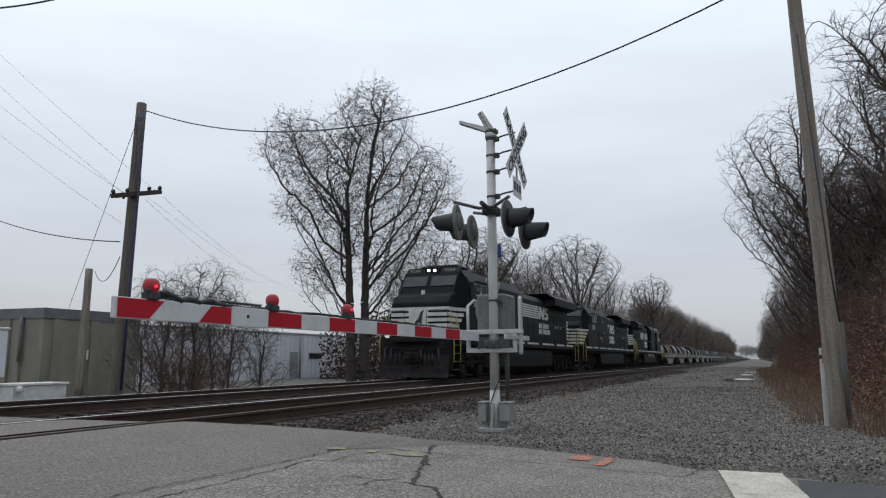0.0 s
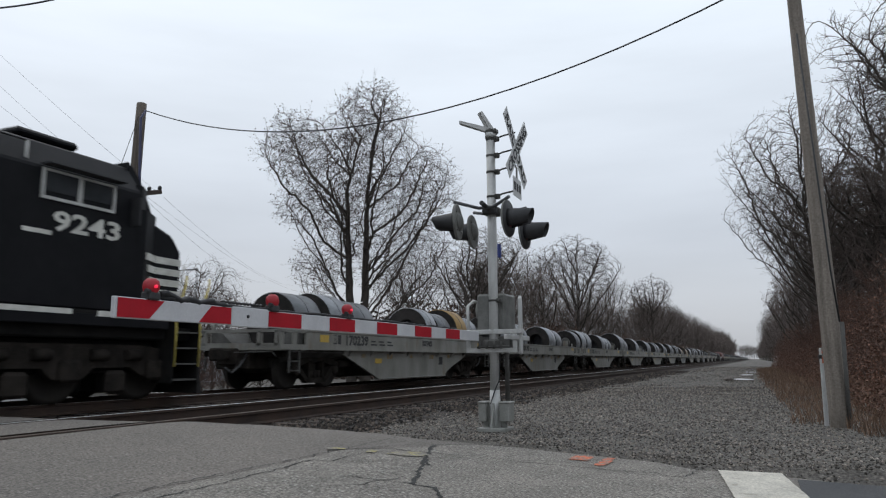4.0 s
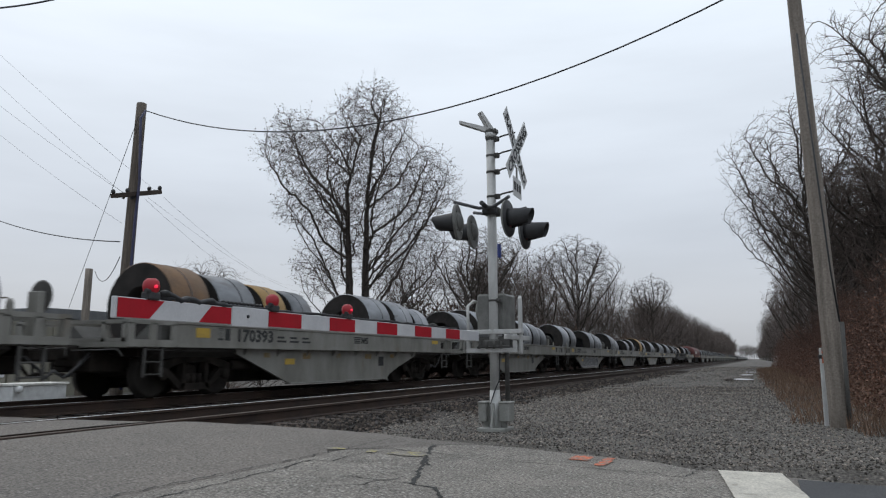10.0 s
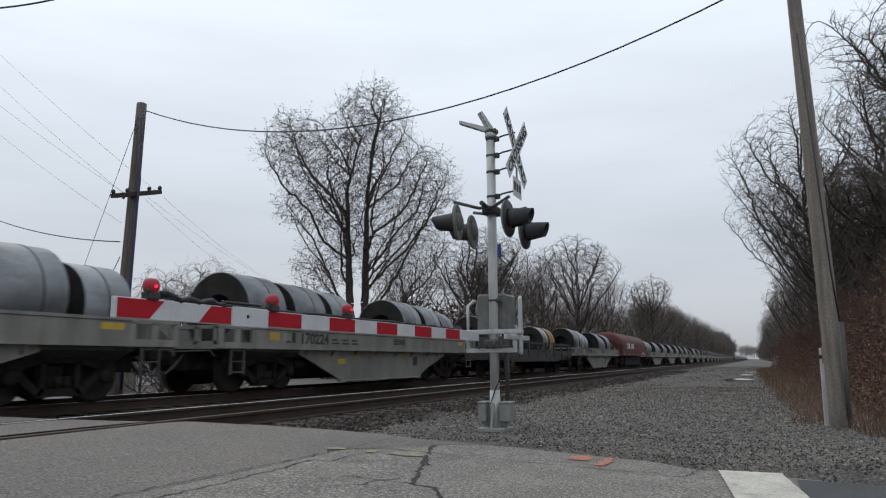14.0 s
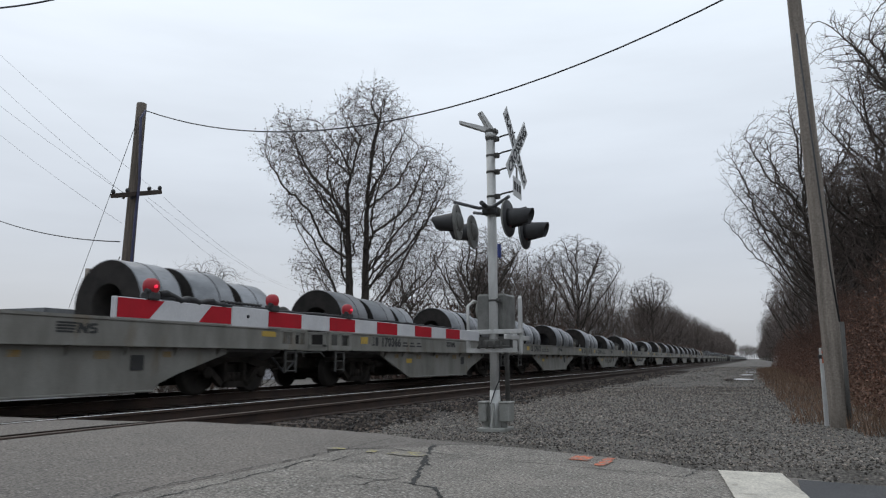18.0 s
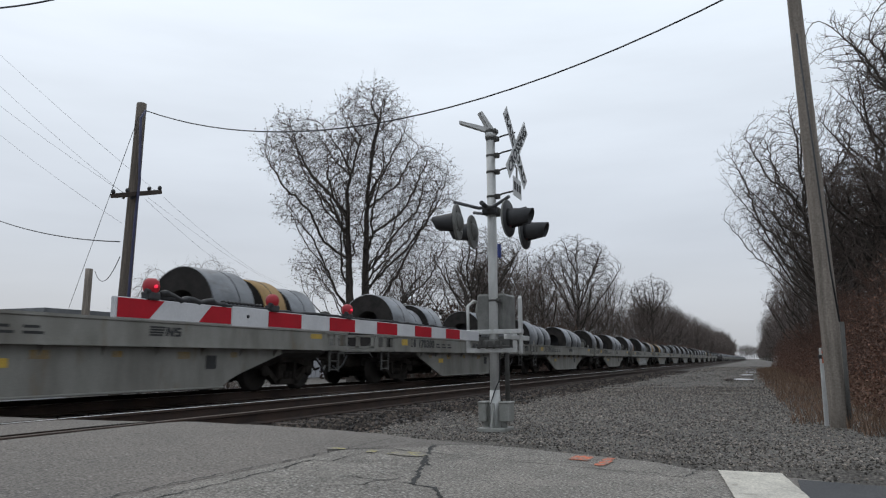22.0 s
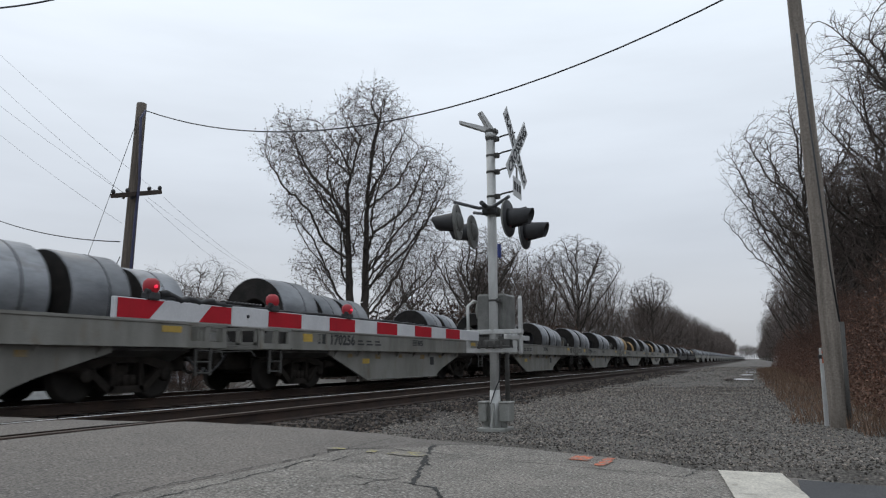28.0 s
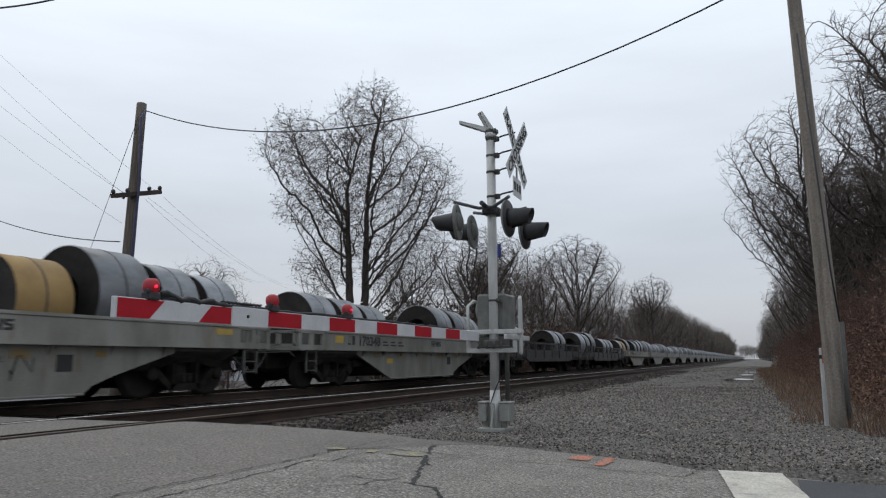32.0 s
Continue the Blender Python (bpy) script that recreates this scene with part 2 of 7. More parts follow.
M_STRAP = mat("steel_strap", (0.05, 0.05, 0.055), rough=0.5, metal=0.5)
M_BLACKCAR = mat("black_car_paint", (0.03, 0.029, 0.029), (0.055, 0.048, 0.044), rough=0.7, scale=2)

# ---- mesh helpers ----


def part(name, bm, material, parent=None, label=""):
    """Links a bmesh as one mesh object under a thing or a part."""
    me = bpy.data.meshes.new(name)
    for m in material if isinstance(material, (list, tuple)) else [material]:
        me.materials.append(m)
    bm.to_mesh(me)
    bm.free()
    ob = new(name, me)
    ob.parent = parent
    if label:
        ob["label"] = label
    return ob


def mesh_part(name, verts, faces, material, parent=None, label="", smooth=False):
    me = bpy.data.meshes.new(name)
    me.from_pydata(verts, [], faces)
    me.materials.append(material)
    if smooth:
        me.polygons.foreach_set("use_smooth", [True] * len(me.polygons))
    ob = new(name, me)
    ob.parent = parent
    if label:
        ob["label"] = label
    return ob


def thing(name, label, category, group="", kind="", at=None):
    ob = new(name)
    ob.empty_display_size = 0.2
    if at is not None:
        ob.matrix_basis = at
    return tagged(ob, label, category, group, kind)


def box(bm, lo, hi, bevel=0.0, m=None):
    vs = [bm.verts.new((x, y, z)) for x in (lo[0], hi[0]) for y in (lo[1], hi[1]) for z in (lo[2], hi[2])]
    fs = [bm.faces.new([vs[i] for i in q]) for q in ((0, 1, 3, 2), (4, 6, 7, 5), (0, 4, 5, 1), (2, 3, 7, 6), (0, 2, 6, 4), (1, 5, 7, 3))]
    if m is not None:
        bmesh.ops.transform(bm, matrix=m, verts=vs)
    if bevel:
        bmesh.ops.bevel(bm, geom=list({e for f in fs for e in f.edges}), offset=bevel, segments=1, affect="EDGES")
    return bm


def tube(bm, p0, p1, r0, r1=None, n=10, smooth=True, caps=True):
    p0, p1 = Vector(p0), Vector(p1)
    r1 = r0 if r1 is None else r1
    d = (p1 - p0).normalized()
    a = d.orthogonal().normalized()
    b = d.cross(a)
    rings = []
    for p, r in ((p0, r0), (p1, r1)):
        rings.append([bm.verts.new(p + (a * math.cos(k * 2 * math.pi / n) + b * math.sin(k * 2 * math.pi / n)) * r) for k in range(n)])
    for k in range(n):
        f = bm.faces.new((rings[0][k], rings[0][(k + 1) % n], rings[1][(k + 1) % n], rings[1][k]))
        f.smooth = smooth
    if caps:
        bm.faces.new(rings[0][::-1])
        bm.faces.new(rings[1])
    return bm


def pipe(bm, pts, r, n=6, r_end=None):
    """One bent round bar through pts."""
    pts = [Vector(p) for p in pts]
    r_end = r if r_end is None else r_end
    rings = []
    ref = None
    for i, p in enumerate(pts):
        d = (pts[min(i + 1, len(pts) - 1)] - pts[max(i - 1, 0)]).normalized()
        a = (d.orthogonal() if ref is None else ref - d * ref.dot(d)).normalized()
        ref = a
        b = d.cross(a)
        q = r + (r_end - r) * i / (len(pts) - 1)
        rings.append([bm.verts.new(p + (a * math.cos(k * 2 * math.pi / n) + b * math.sin(k * 2 * math.pi / n)) * q) for k in range(n)])
    for u, v in zip(rings, rings[1:]):
        for k in range(n):
            bm.faces.new((u[k], u[(k + 1) % n], v[(k + 1) % n], v[k])).smooth = True
    bm.faces.new(rings[0][::-1])
    bm.faces.new(rings[-1])
    return bm


def extrude(bm, pts, axis, a, b, bevel=0.0):
    """A prism: pts in the plane across the axis (y, z for x; x, z for y; x, y for z)."""
    put = {"x": lambda p, s: (s, p[0], p[1]), "y": lambda p, s: (p[0], s, p[1]), "z": lambda p, s: (p[0], p[1], s)}[axis]
    r0 = [bm.verts.new(put(p, a)) for p in pts]
    r1 = [bm.verts.new(put(p, b)) for p in pts]
    fs = [bm.faces.new(r0), bm.faces.new(r1[::-1])]
    for k in range(len(pts)):
        j = (k + 1) % len(pts)
        fs.append(bm.faces.new((r0[k], r1[k], r1[j], r0[j])))
    bmesh.ops.recalc_face_normals(bm, faces=fs)
    if bevel:
        bmesh.ops.bevel(bm, geom=list({e for f in fs for e in f.edges}), offset=bevel, segments=1, affect="EDGES")
    return bm


def lathe(bm, prof, centre, axis="z", n=20, smooth=True):
    """A body of revolution: prof holds (radius, along)."""
    c = Vector(centre)
    rings = []
    for r, s in prof:
        ring = []
        for k in range(n):
            u, v = math.cos(k * 2 * math.pi / n) * r, math.sin(k * 2 * math.pi / n) * r
            ring.append(bm.verts.new(c + Vector({"z": (u, v, s), "y": (u, s, v), "x": (s, u, v)}[axis])))
        rings.append(ring)
    fs = []
    for q, w in zip(rings, rings[1:]):
        for k in range(n):
            f = bm.faces.new((q[k], q[(k + 1) % n], w[(k + 1) % n], w[k]))
            f.smooth = smooth
            fs.append(f)
    for ring in (rings[0], rings[-1]):
        if (ring[0].co - ring[n // 2].co).length > 1e-4:
            fs.append(bm.faces.new(ring))
    bmesh.ops.recalc_face_normals(bm, faces=fs)
    return bm


def quad(bm, *pts):
    f = bm.faces.new([bm.verts.new(p) for p in pts])
    return f


def B():
    return bmesh.new()


def letters(text, size, material, m, parent=None, depth=0.004, name="lettering", width=None, bold=0.02):
    """Raised lettering as one mesh, its lower left corner at the origin of m."""
    cu = bpy.data.curves.new(name, "FONT")
    cu.body, cu.size, cu.extrude, cu.resolution_u, cu.offset = text, size, depth, 2, bold * size
    tmp = bpy.data.objects.new(name, cu)
    me = bpy.data.meshes.new_from_object(tmp)
    bpy.data.objects.remove(tmp)
    xs = [v.co.x for v in me.vertices]
    k = width / (max(xs) - min(xs)) if width else 1.0
    for v in me.vertices:
        v.co = m @ Vector((v.co.x * k, v.co.y, v.co.z))
    me.materials.append(material)
    ob = new(name, me)
    ob.parent = parent
    return ob


def tubes_mesh(segs, sides):
    """Vertices and faces of tapered tubes; segs has rows x0 y0 z0 x1 y1 z1 r0 r1."""
    s = np.asarray(segs, float)
    p0, p1, r0, r1 = s[:, :3], s[:, 3:6], s[:, 6], s[:, 7]
    d = p1 - p0
    d /= np.linalg.norm(d, axis=1)[:, None] + 1e-9
    ref = np.where(np.abs(d[:, 2:3]) < 0.9, [[0, 0, 1.0]], [[1.0, 0, 0]])
    a = np.cross(d, ref)
    a /= np.linalg.norm(a, axis=1)[:, None] + 1e-9
    b = np.cross(d, a)
    ang = np.arange(sides) * 2 * np.pi / sides
    ring = a[:, None, :] * np.cos(ang)[None, :, None] + b[:, None, :] * np.sin(ang)[None, :, None]
    v0 = p0[:, None, :] + ring * r0[:, None, None]
    v1 = p1[:, None, :] + ring * r1[:, None, None]
    v = np.concatenate([v0, v1], 1).reshape(-1, 3)
    base = (np.arange(len(s)) * 2 * sides)[:, None]
    k = np.arange(sides)
    f = np.stack([base + k, base + (k + 1) % sides, base + sides + (k + 1) % sides, base + sides + k], -1).reshape(-1, 4)
    return v.tolist(), f.tolist()

# ---- ground, road, tracks ----
RAILS_NEAR = (-6.76, -8.195)      # empty track
RAILS_FAR = (-10.895, -12.33)     # the train's track
TRAIN_X = -11.612


def lerp_table(table, x):
    if x <= table[0][0]:
        return table[0][1]
    for (a, u), (b, v) in zip(table, table[1:]):
        if x <= b:
            return u + (v - u) * (x - a) / (b - a)
    return table[-1][1]


ROAD_Z = [(-40, -0.5), (-16, -0.12), (-13.5, 0.0), (-6.4, 0.0), (-3.6, -0.125), (0, -0.15), (6, -0.2), (60, -0.6)]
ROAD_EDGE = [(-40, 6.6), (-8.4, 6.7), (-6.86, 6.94), (-5.77, 7.38), (-4.94, 7.62), (-4.0, 7.72), (-3.13, 7.51), (-2.5, 7.35), (-2.0, 7.16), (-1.4, 6.99), (-0.87, 6.8), (-0.5, 6.5), (-0.04, 6.55), (0.8, 6.4), (1.6, 6.3), (60, 6.3)]
GROUND_Z = [(-400, -1.6), (-60, -0.9), (-20, -0.72), (-16.2, -0.7), (-14.4, -0.22), (-5.6, -0.21), (-5.0, -0.23), (-3.3, -0.15), (-0.6, -0.15), (0.6, -0.12), (2.5, -0.02), (8, 0.1), (60, 0.3), (400, 0.5)]


def road_z(x):
    return lerp_table(ROAD_Z, x)


def ground_z(x, y):
    z = lerp_table(GROUND_Z, x)
    e = lerp_table(ROAD_EDGE, x)
    rough = 0.0 if -15 < x < -5.3 else 0.02 * noise.noise(Vector((x * 0.7, y * 0.7, 0)))
    k = min(1.0, max(0.0, (y - e) / 0.35))
    lowered = road_z(x) - 0.25
    return (z + rough) * k + min(z, lowered) * (1 - k)


xs = [-3000, -1200, -500, -200, -100, -60, -40, -30, -24, -20, -18] + [-16.6 + 0.4 * i for i in range(46)] + [2.2, 3, 4, 6, 9, 14, 24, 50, 120, 400, 1200, 3000]
ys = [-3000, -800, -200, -60, -25, -12, -4, 0, 3] + [5 + 0.4 * i for i in range(40)] + [22, 24, 27, 30, 34, 40, 48, 60, 80, 110, 150, 220, 320, 500, 900, 1800, 3000]
verts = [(x, y, ground_z(x, y)) for y in ys for x in xs]
nx = len(xs)
faces = [(j * nx + i, j * nx + i + 1, (j + 1) * nx + i + 1, (j + 1) * nx + i) for j in range(len(ys) - 1) for i in range(nx - 1)]
ground = mesh_part("ground", verts, faces, M_GROUND, smooth=True)
ground.data.materials.append(M_BED)
for f in ground.data.polygons:
    if -14.8 < f.center.x < -5.1 and f.center.y > 4:
        f.material_index = 1
tagged(ground, "grey crushed-gravel ground beside the railway tracks", "ground", kind="structure")

# road slab with its ragged far edge, cut by the flangeways at the near track
rx = [-40, -30, -20, -15, -13, -11.5, -10, -9, -8.4, -8.33, -8.06, -7.6, -7.3, -7.0, -6.95, -6.57, -6.4, -6.1] + [-5.9 + 0.2 * i for i in range(42)] + [3, 5, 8, 14, 30, 60]
ry = [0, 0.25, 0.5, 0.7, 0.82, 0.9, 0.95, 0.98, 1.0]
bm = B()
grid = {}
for i, x in enumerate(rx):
    e = lerp_table(ROAD_EDGE, x) + 0.05 * noise.noise(Vector((x * 3.1, 4, 0))) + 0.03 * noise.noise(Vector((x * 9, 1, 0)))
    for j, s in enumerate(ry):
        y = -14 + (e + 14) * s
        grid[i, j] = bm.verts.new((x, y, road_z(x) - 0.012 * (j == len(ry) - 1) + 0.006 * noise.noise(Vector((x, y, 0)))))
for i in range(len(rx) - 1):
    mid_x = (rx[i] + rx[i + 1]) / 2
    if -8.33 < mid_x < -8.06 or -6.95 < mid_x < -6.57:
        continue
    for j in range(len(ry) - 1):
        bm.faces.new((grid[i, j], grid[i + 1, j], grid[i + 1, j + 1], grid[i, j + 1]))
    a, b = grid[i, len(ry) - 1], grid[i + 1, len(ry) - 1]
    lo = [bm.verts.new((v.co.x, v.co.y + 0.03, v.co.z - 0.22)) for v in (a, b)]
    bm.faces.new((a, b, lo[1], lo[0]))
tagged(part("road", bm, M_ASPHALT), "worn grey asphalt road with cracks", "road", kind="structure")

bm = B()
extrude(bm, [(0.24, -1.0), (0.24, 6.3), (1.0, 6.2), (3, 6.2), (30, 6.2), (30, -1.0)], "z", -0.3, -0.146)
tagged(part("dark_asphalt_patch", bm, M_NEWPHALT), "dark newer asphalt along the road", "road", kind="structure")


def flat_strip(name, pts, width, material, label, category, lift=0.005, uneven=0.5, kind="structure"):
    """A thin line on the road along pts, of uneven width."""
    bm = B()
    path = []
    for (x0, y0), (x1, y1) in zip(pts, pts[1:]):
        n = max(2, int(math.hypot(x1 - x0, y1 - y0) / 0.07))
        for k in range(n):
            t = k / n
            path.append(Vector((x0 + (x1 - x0) * t, y0 + (y1 - y0) * t)))
    path.append(Vector(pts[-1]))
    prev = None
    for i, p in enumerate(path):
        d = (path[min(i + 1, len(path) - 1)] - path[max(i - 1, 0)]).normalized()
        nrm = Vector((-d.y, d.x))
        j = nrm * (0.05 if uneven > 0.1 else 0.0) * noise.noise(Vector((p.x * 9, p.y * 9, 3)))
        w = width * (1 + uneven * noise.noise(Vector((p.x * 13, p.y * 13, 9)))) / 2
        row = []
        for s in (-1, 1):
            q = p + j + nrm * w * s
            row.append(bm.verts.new((q.x, q.y, road_z(q.x) + lift + 0.006 * noise.noise(Vector((q.x, q.y, 0))))))
        if prev:
            bm.faces.new((prev[0], prev[1], row[1], row[0]))
        prev = row
    ob = part(name, bm, material)
    return tagged(ob, label, category, kind=kind)


# the older, rougher surface within the seam
bm = B()
grid = {}
ox = [-3.74 + 0.11 * i for i in range(36)]
for i, x in enumerate(ox):
    far = min(6.2 + (x + 3.74) * 1.1, 7.24, lerp_table(ROAD_EDGE, x) - 0.04) + 0.03 * noise.noise(Vector((x * 5, 2, 0)))
    for j in range(41):
        y = -2 + (far + 2) * j / 40
        xx = x + (0.04 * noise.noise(Vector((y * 3, 7, 0))) if i == 0 else 0)
        grid[i, j] = bm.verts.new((xx, y, road_z(xx) + 0.004 + 0.006 * noise.noise(Vector((xx, y, 0)))))
for i in range(len(ox) - 1):
    for j in range(40):
        bm.faces.new((grid[i, j], grid[i + 1, j], grid[i + 1, j + 1], grid[i, j + 1]))
tagged(part("old_road_surface", bm, M_OLDPHALT), "rough old asphalt surface with exposed aggregate", "road", kind="structure")

CRACKS = [
    ([(-3.1, 6.96), (-2.9, 6.37), (-2.64, 5.65), (-2.45, 5.18), (-2.33, 4.85)], 0.034),
    ([(-2.33, 4.85), (-2.13, 4.76), (-2.02, 4.61), (-1.93, 4.46), (-1.88, 3.8)], 0.026),
    ([(-2.95, 6.45), (-2.78, 6.05), (-2.6, 5.72)], 0.022),
    ([(-3.85, 3.2), (-3.79, 4.86), (-3.78, 5.43), (-3.77, 6.03), (-3.75, 6.25), (-3.57, 6.45), (-3.48, 6.71), (-3.12, 7.01), (-2.89, 7.16), (-2.57, 7.23)], 0.014),
    ([(-3.75, 6.25), (-3.76, 6.96), (-3.76, 7.39)], 0.01),
    ([(-3.65, 6.3), (-3.45, 6.47), (-3.33, 6.51), (-2.99, 6.4), (-2.78, 6.43)], 0.026),
    ([(-2.78, 6.43), (-2.25, 6.32), (-1.79, 6.2), (-1.45, 6.16), (-1.13, 6.1), (-0.78, 6.13), (-0.67, 6.02), (-0.55, 6.04), (-0.5, 6.4)], 0.011),
    ([(-2.93, 4.95), (-2.62, 4.89), (-2.33, 4.85)], 0.012),
    ([(-2.93, 4.42), (-2.62, 4.66), (-2.62, 4.89), (-2.5, 5.0)], 0.009),
    ([(-3.57, 3.5), (-3.56, 4.43), (-3.6, 4.62), (-3.58, 4.9), (-3.64, 5.34), (-3.62, 5.56), (-3.42, 5.53), (-3.5, 5.84), (-3.39, 6.12)], 0.013),
    ([(-3.3, 5.62), (-3.1, 5.7), (-2.9, 6.0)], 0.01),
    ([(-1.9, 5.2), (-1.5, 5.1), (-1.2, 5.25)], 0.006),
]
for pts, w in CRACKS:
    flat_strip("road_crack", pts, w, M_CRACK, "dark crack in the asphalt road", "crack", kind="structure", uneven=1.3, lift=0.0085)
for pts, w in (([(-3.2, 6.27), (-3.05, 6.24), (-2.86, 6.2)], 0.26), ([(-3.88, 6.16), (-3.74, 6.27)], 0.12), ([(-3.47, 6.22), (-3.38, 6.25)], 0.16)):
    flat_strip("yellow_paint_mark", pts, w, M_YELLOWMARK, "faded yellow spray-paint mark on the asphalt", "paint mark", lift=0.012)
flat_strip("orange_paint_mark", [(-1.6, 6.68), (-1.42, 6.68)], 0.32, M_ORANGE, "bright orange spray-paint mark on the asphalt", "paint mark", lift=0.012)
flat_strip("orange_paint_mark", [(-1.26, 6.28), (-1.26, 6.82)], 0.085, M_ORANGE, "bright orange spray-paint mark on the asphalt", "paint mark", lift=0.012)
flat_strip("stop_line", [(-0.1, 6.5), (0.04, 5.39), (0.46, 2.0), (1.08, -3.0)], 0.475, M_STOP, "thick worn white stop line painted on the road", "stop line", lift=0.016, uneven=0.03)


def rail_profile(x):
    return [(x - 0.07, -0.185), (x + 0.07, -0.185), (x + 0.07, -0.172), (x + 0.012, -0.15), (x + 0.009, -0.045), (x + 0.036, -0.035), (x + 0.036, -0.006), (x + 0.028, 0.0),
            (x - 0.028, 0.0), (x - 0.036, -0.006), (x - 0.036, -0.035), (x - 0.009, -0.045), (x - 0.012, -0.15), (x - 0.07, -0.172)]


def build_track(name, rails, label, y0=-60, y1=1500):
    tr = thing(name, label, "railway track", kind="structure")
    for x in rails:
        bm = B()
        extrude(bm, rail_profile(x), "y", y0, y1)
        for f in bm.faces:
            if f.normal.z > 0.9 and f.calc_center_median().z > -0.004:
                f.material_index = 1
        part("rail", bm, [M_RAIL, M_HEAD_DULL if x == RAILS_NEAR[0] else M_HEAD], tr)
    mid_x = sum(rails) / 2
    bm = B()
    box(bm, (-1.28, -0.11, -0.17), (1.28, 0.11, 0), 0.012)
    one = part("tie", bm, M_TIE, tr)
    rnd = random.Random(5)
    ties = []
    for k in range(2200):
        y = 7.6 + 0.51 * k
        if y > 1000:
            break
        dx, a = rnd.uniform(-0.09, 0.09), rnd.uniform(-1.5, 1.5)
        m = pose(mid_x + dx, y, -0.187 - rnd.uniform(0, 0.012), 0, 0, a)
        if k < 150:
            ob = one if k == 0 else new("tie", one.data)
            ob.parent = tr
            ob.matrix_basis = m
        else:
            ties.append(m)
    vs, fs = [], []
    for m in ties:
        b0 = len(vs)
        vs += [tuple(m @ Vector((sx * 1.28, sy * 0.11, z))) for sx in (-1, 1) for sy in (-1, 1) for z in (-0.17, 0)]
        fs += [tuple(b0 + i for i in q) for q in ((0, 1, 3, 2), (4, 6, 7, 5), (0, 4, 5, 1), (2, 3, 7, 6), (1, 5, 7, 3))]
    far = mesh_part("distant_ties", vs, fs, M_TIE, tr)
    far["kind"] = "stuff"
    return tr


build_track("railway_track_near", RAILS_NEAR, "empty railway track of rusty rails on wooden ties")
build_track("railway_track_far", RAILS_FAR, "railway track under the train, polished rails on wooden ties")


def stones(name, n, area, size, material, label, seed, keep=lambda x, y: True, drop=0.15, z=None):
    """Crushed stone scattered over the ground, joined."""
    rnd = np.random.RandomState(seed)
    base = np.array([(1, 0, 0), (-1, 0, 0), (0, 1, 0), (0, -1, 0), (0, 0, 1), (0, 0, -1)], float)
    tri = np.array([(0, 2, 4), (2, 1, 4), (1, 3, 4), (3, 0, 4), (2, 0, 5), (1, 2, 5), (3, 1, 5), (0, 3, 5)])
    vs, fs = [], []
    x0, x1, y0, y1 = area
    k = 0
    for _ in range(n):
        x = rnd.uniform(x0, x1)
        y = y0 + (y1 - y0) * rnd.rand() ** 1.7
        if not keep(x, y):
            continue
        s = size * rnd.uniform(0.45, 1.25) * (1 + 0.015 * (y - y0))
        v = base * rnd.uniform(0.6, 1.25, (6, 1)) * s * np.array([1, 1, 0.75]) + rnd.uniform(-0.25, 0.25, (6, 3)) * s
        a = rnd.uniform(0, 6.28)
        c, q = math.cos(a), math.sin(a)
        v = v @ np.array([[c, q, 0], [-q, c, 0], [0, 0, 1]])
        v += (x, y, (ground_z(x, y) if z is None else z) + s * drop)
        vs.append(v)
        fs.append(tri + 6 * k)
        k += 1
    ob = mesh_part(name, np.concatenate(vs).tolist(), np.concatenate(fs).tolist(), material)
    return tagged(ob, label, "gravel", kind="stuff")


def blend(x, y):
    """Where the brown ballast gives way to grey gravel, in uneven patches."""
    return x + 5.15 + 0.9 * noise.noise(Vector((x * 1.3, y * 0.7, 2))) + 0.7 * noise.noise(Vector((x * 11, y * 11, 5)))


def off_road(x, y):
    return y > lerp_table(ROAD_EDGE, x) - 0.05


stones("gravel", 62000, (-5.9, 2.6, 6.0, 26), 0.0135, M_STONE, "loose grey crushed gravel beside the road", 1, lambda x, y: off_road(x, y) and blend(x, y) > 0)
stones("gravel_far", 12000, (-5.6, 0.6, 20, 90), 0.02, M_STONE, "loose grey crushed gravel along the tracks", 2, lambda x, y: blend(x, y) > 0)
stones("ballast", 20000, (-6.7, -3.4, 7.4, 60), 0.035, M_STONE_RUST, "rusty brown ballast stones at the track edge", 3, lambda x, y: off_road(x, y) and blend(x, y) < 0.15)
stones("ballast_between_tracks", 9000, (-10.6, -6.9, 7.1, 60), 0.04, M_STONE_RUST, "rusty brown ballast stones between the tracks", 4)

for x, y, rx_, ry_ in [(-0.75, 34.3, 0.6, 1.3), (-0.5, 44, 0.3, 1.6), (-0.35, 53, 0.4, 2.5), (-0.4, 68, 0.4, 5), (-0.3, 90, 0.4, 7)]:
    bm = B()
    n = 26
    ring = []
    for k in range(n):
        a = 2 * math.pi * k / n
        w = 1 + 0.3 * noise.noise(Vector((math.cos(a) * 1.5 + x, math.sin(a) * 1.5 + y, 0)))
        ring.append(bm.verts.new((x + rx_ * w * math.cos(a), y + ry_ * w * math.sin(a), -0.115)))
    bm.faces.new(ring)
    tagged(part("puddle", bm, M_PUDDLE), "shallow rain puddle on the gravel track", "puddle", group="puddles on the gravel", kind="structure")

# ---- crossing signal with its gate ----
MX, MY, MZ = -3.12, 8.95, -0.14


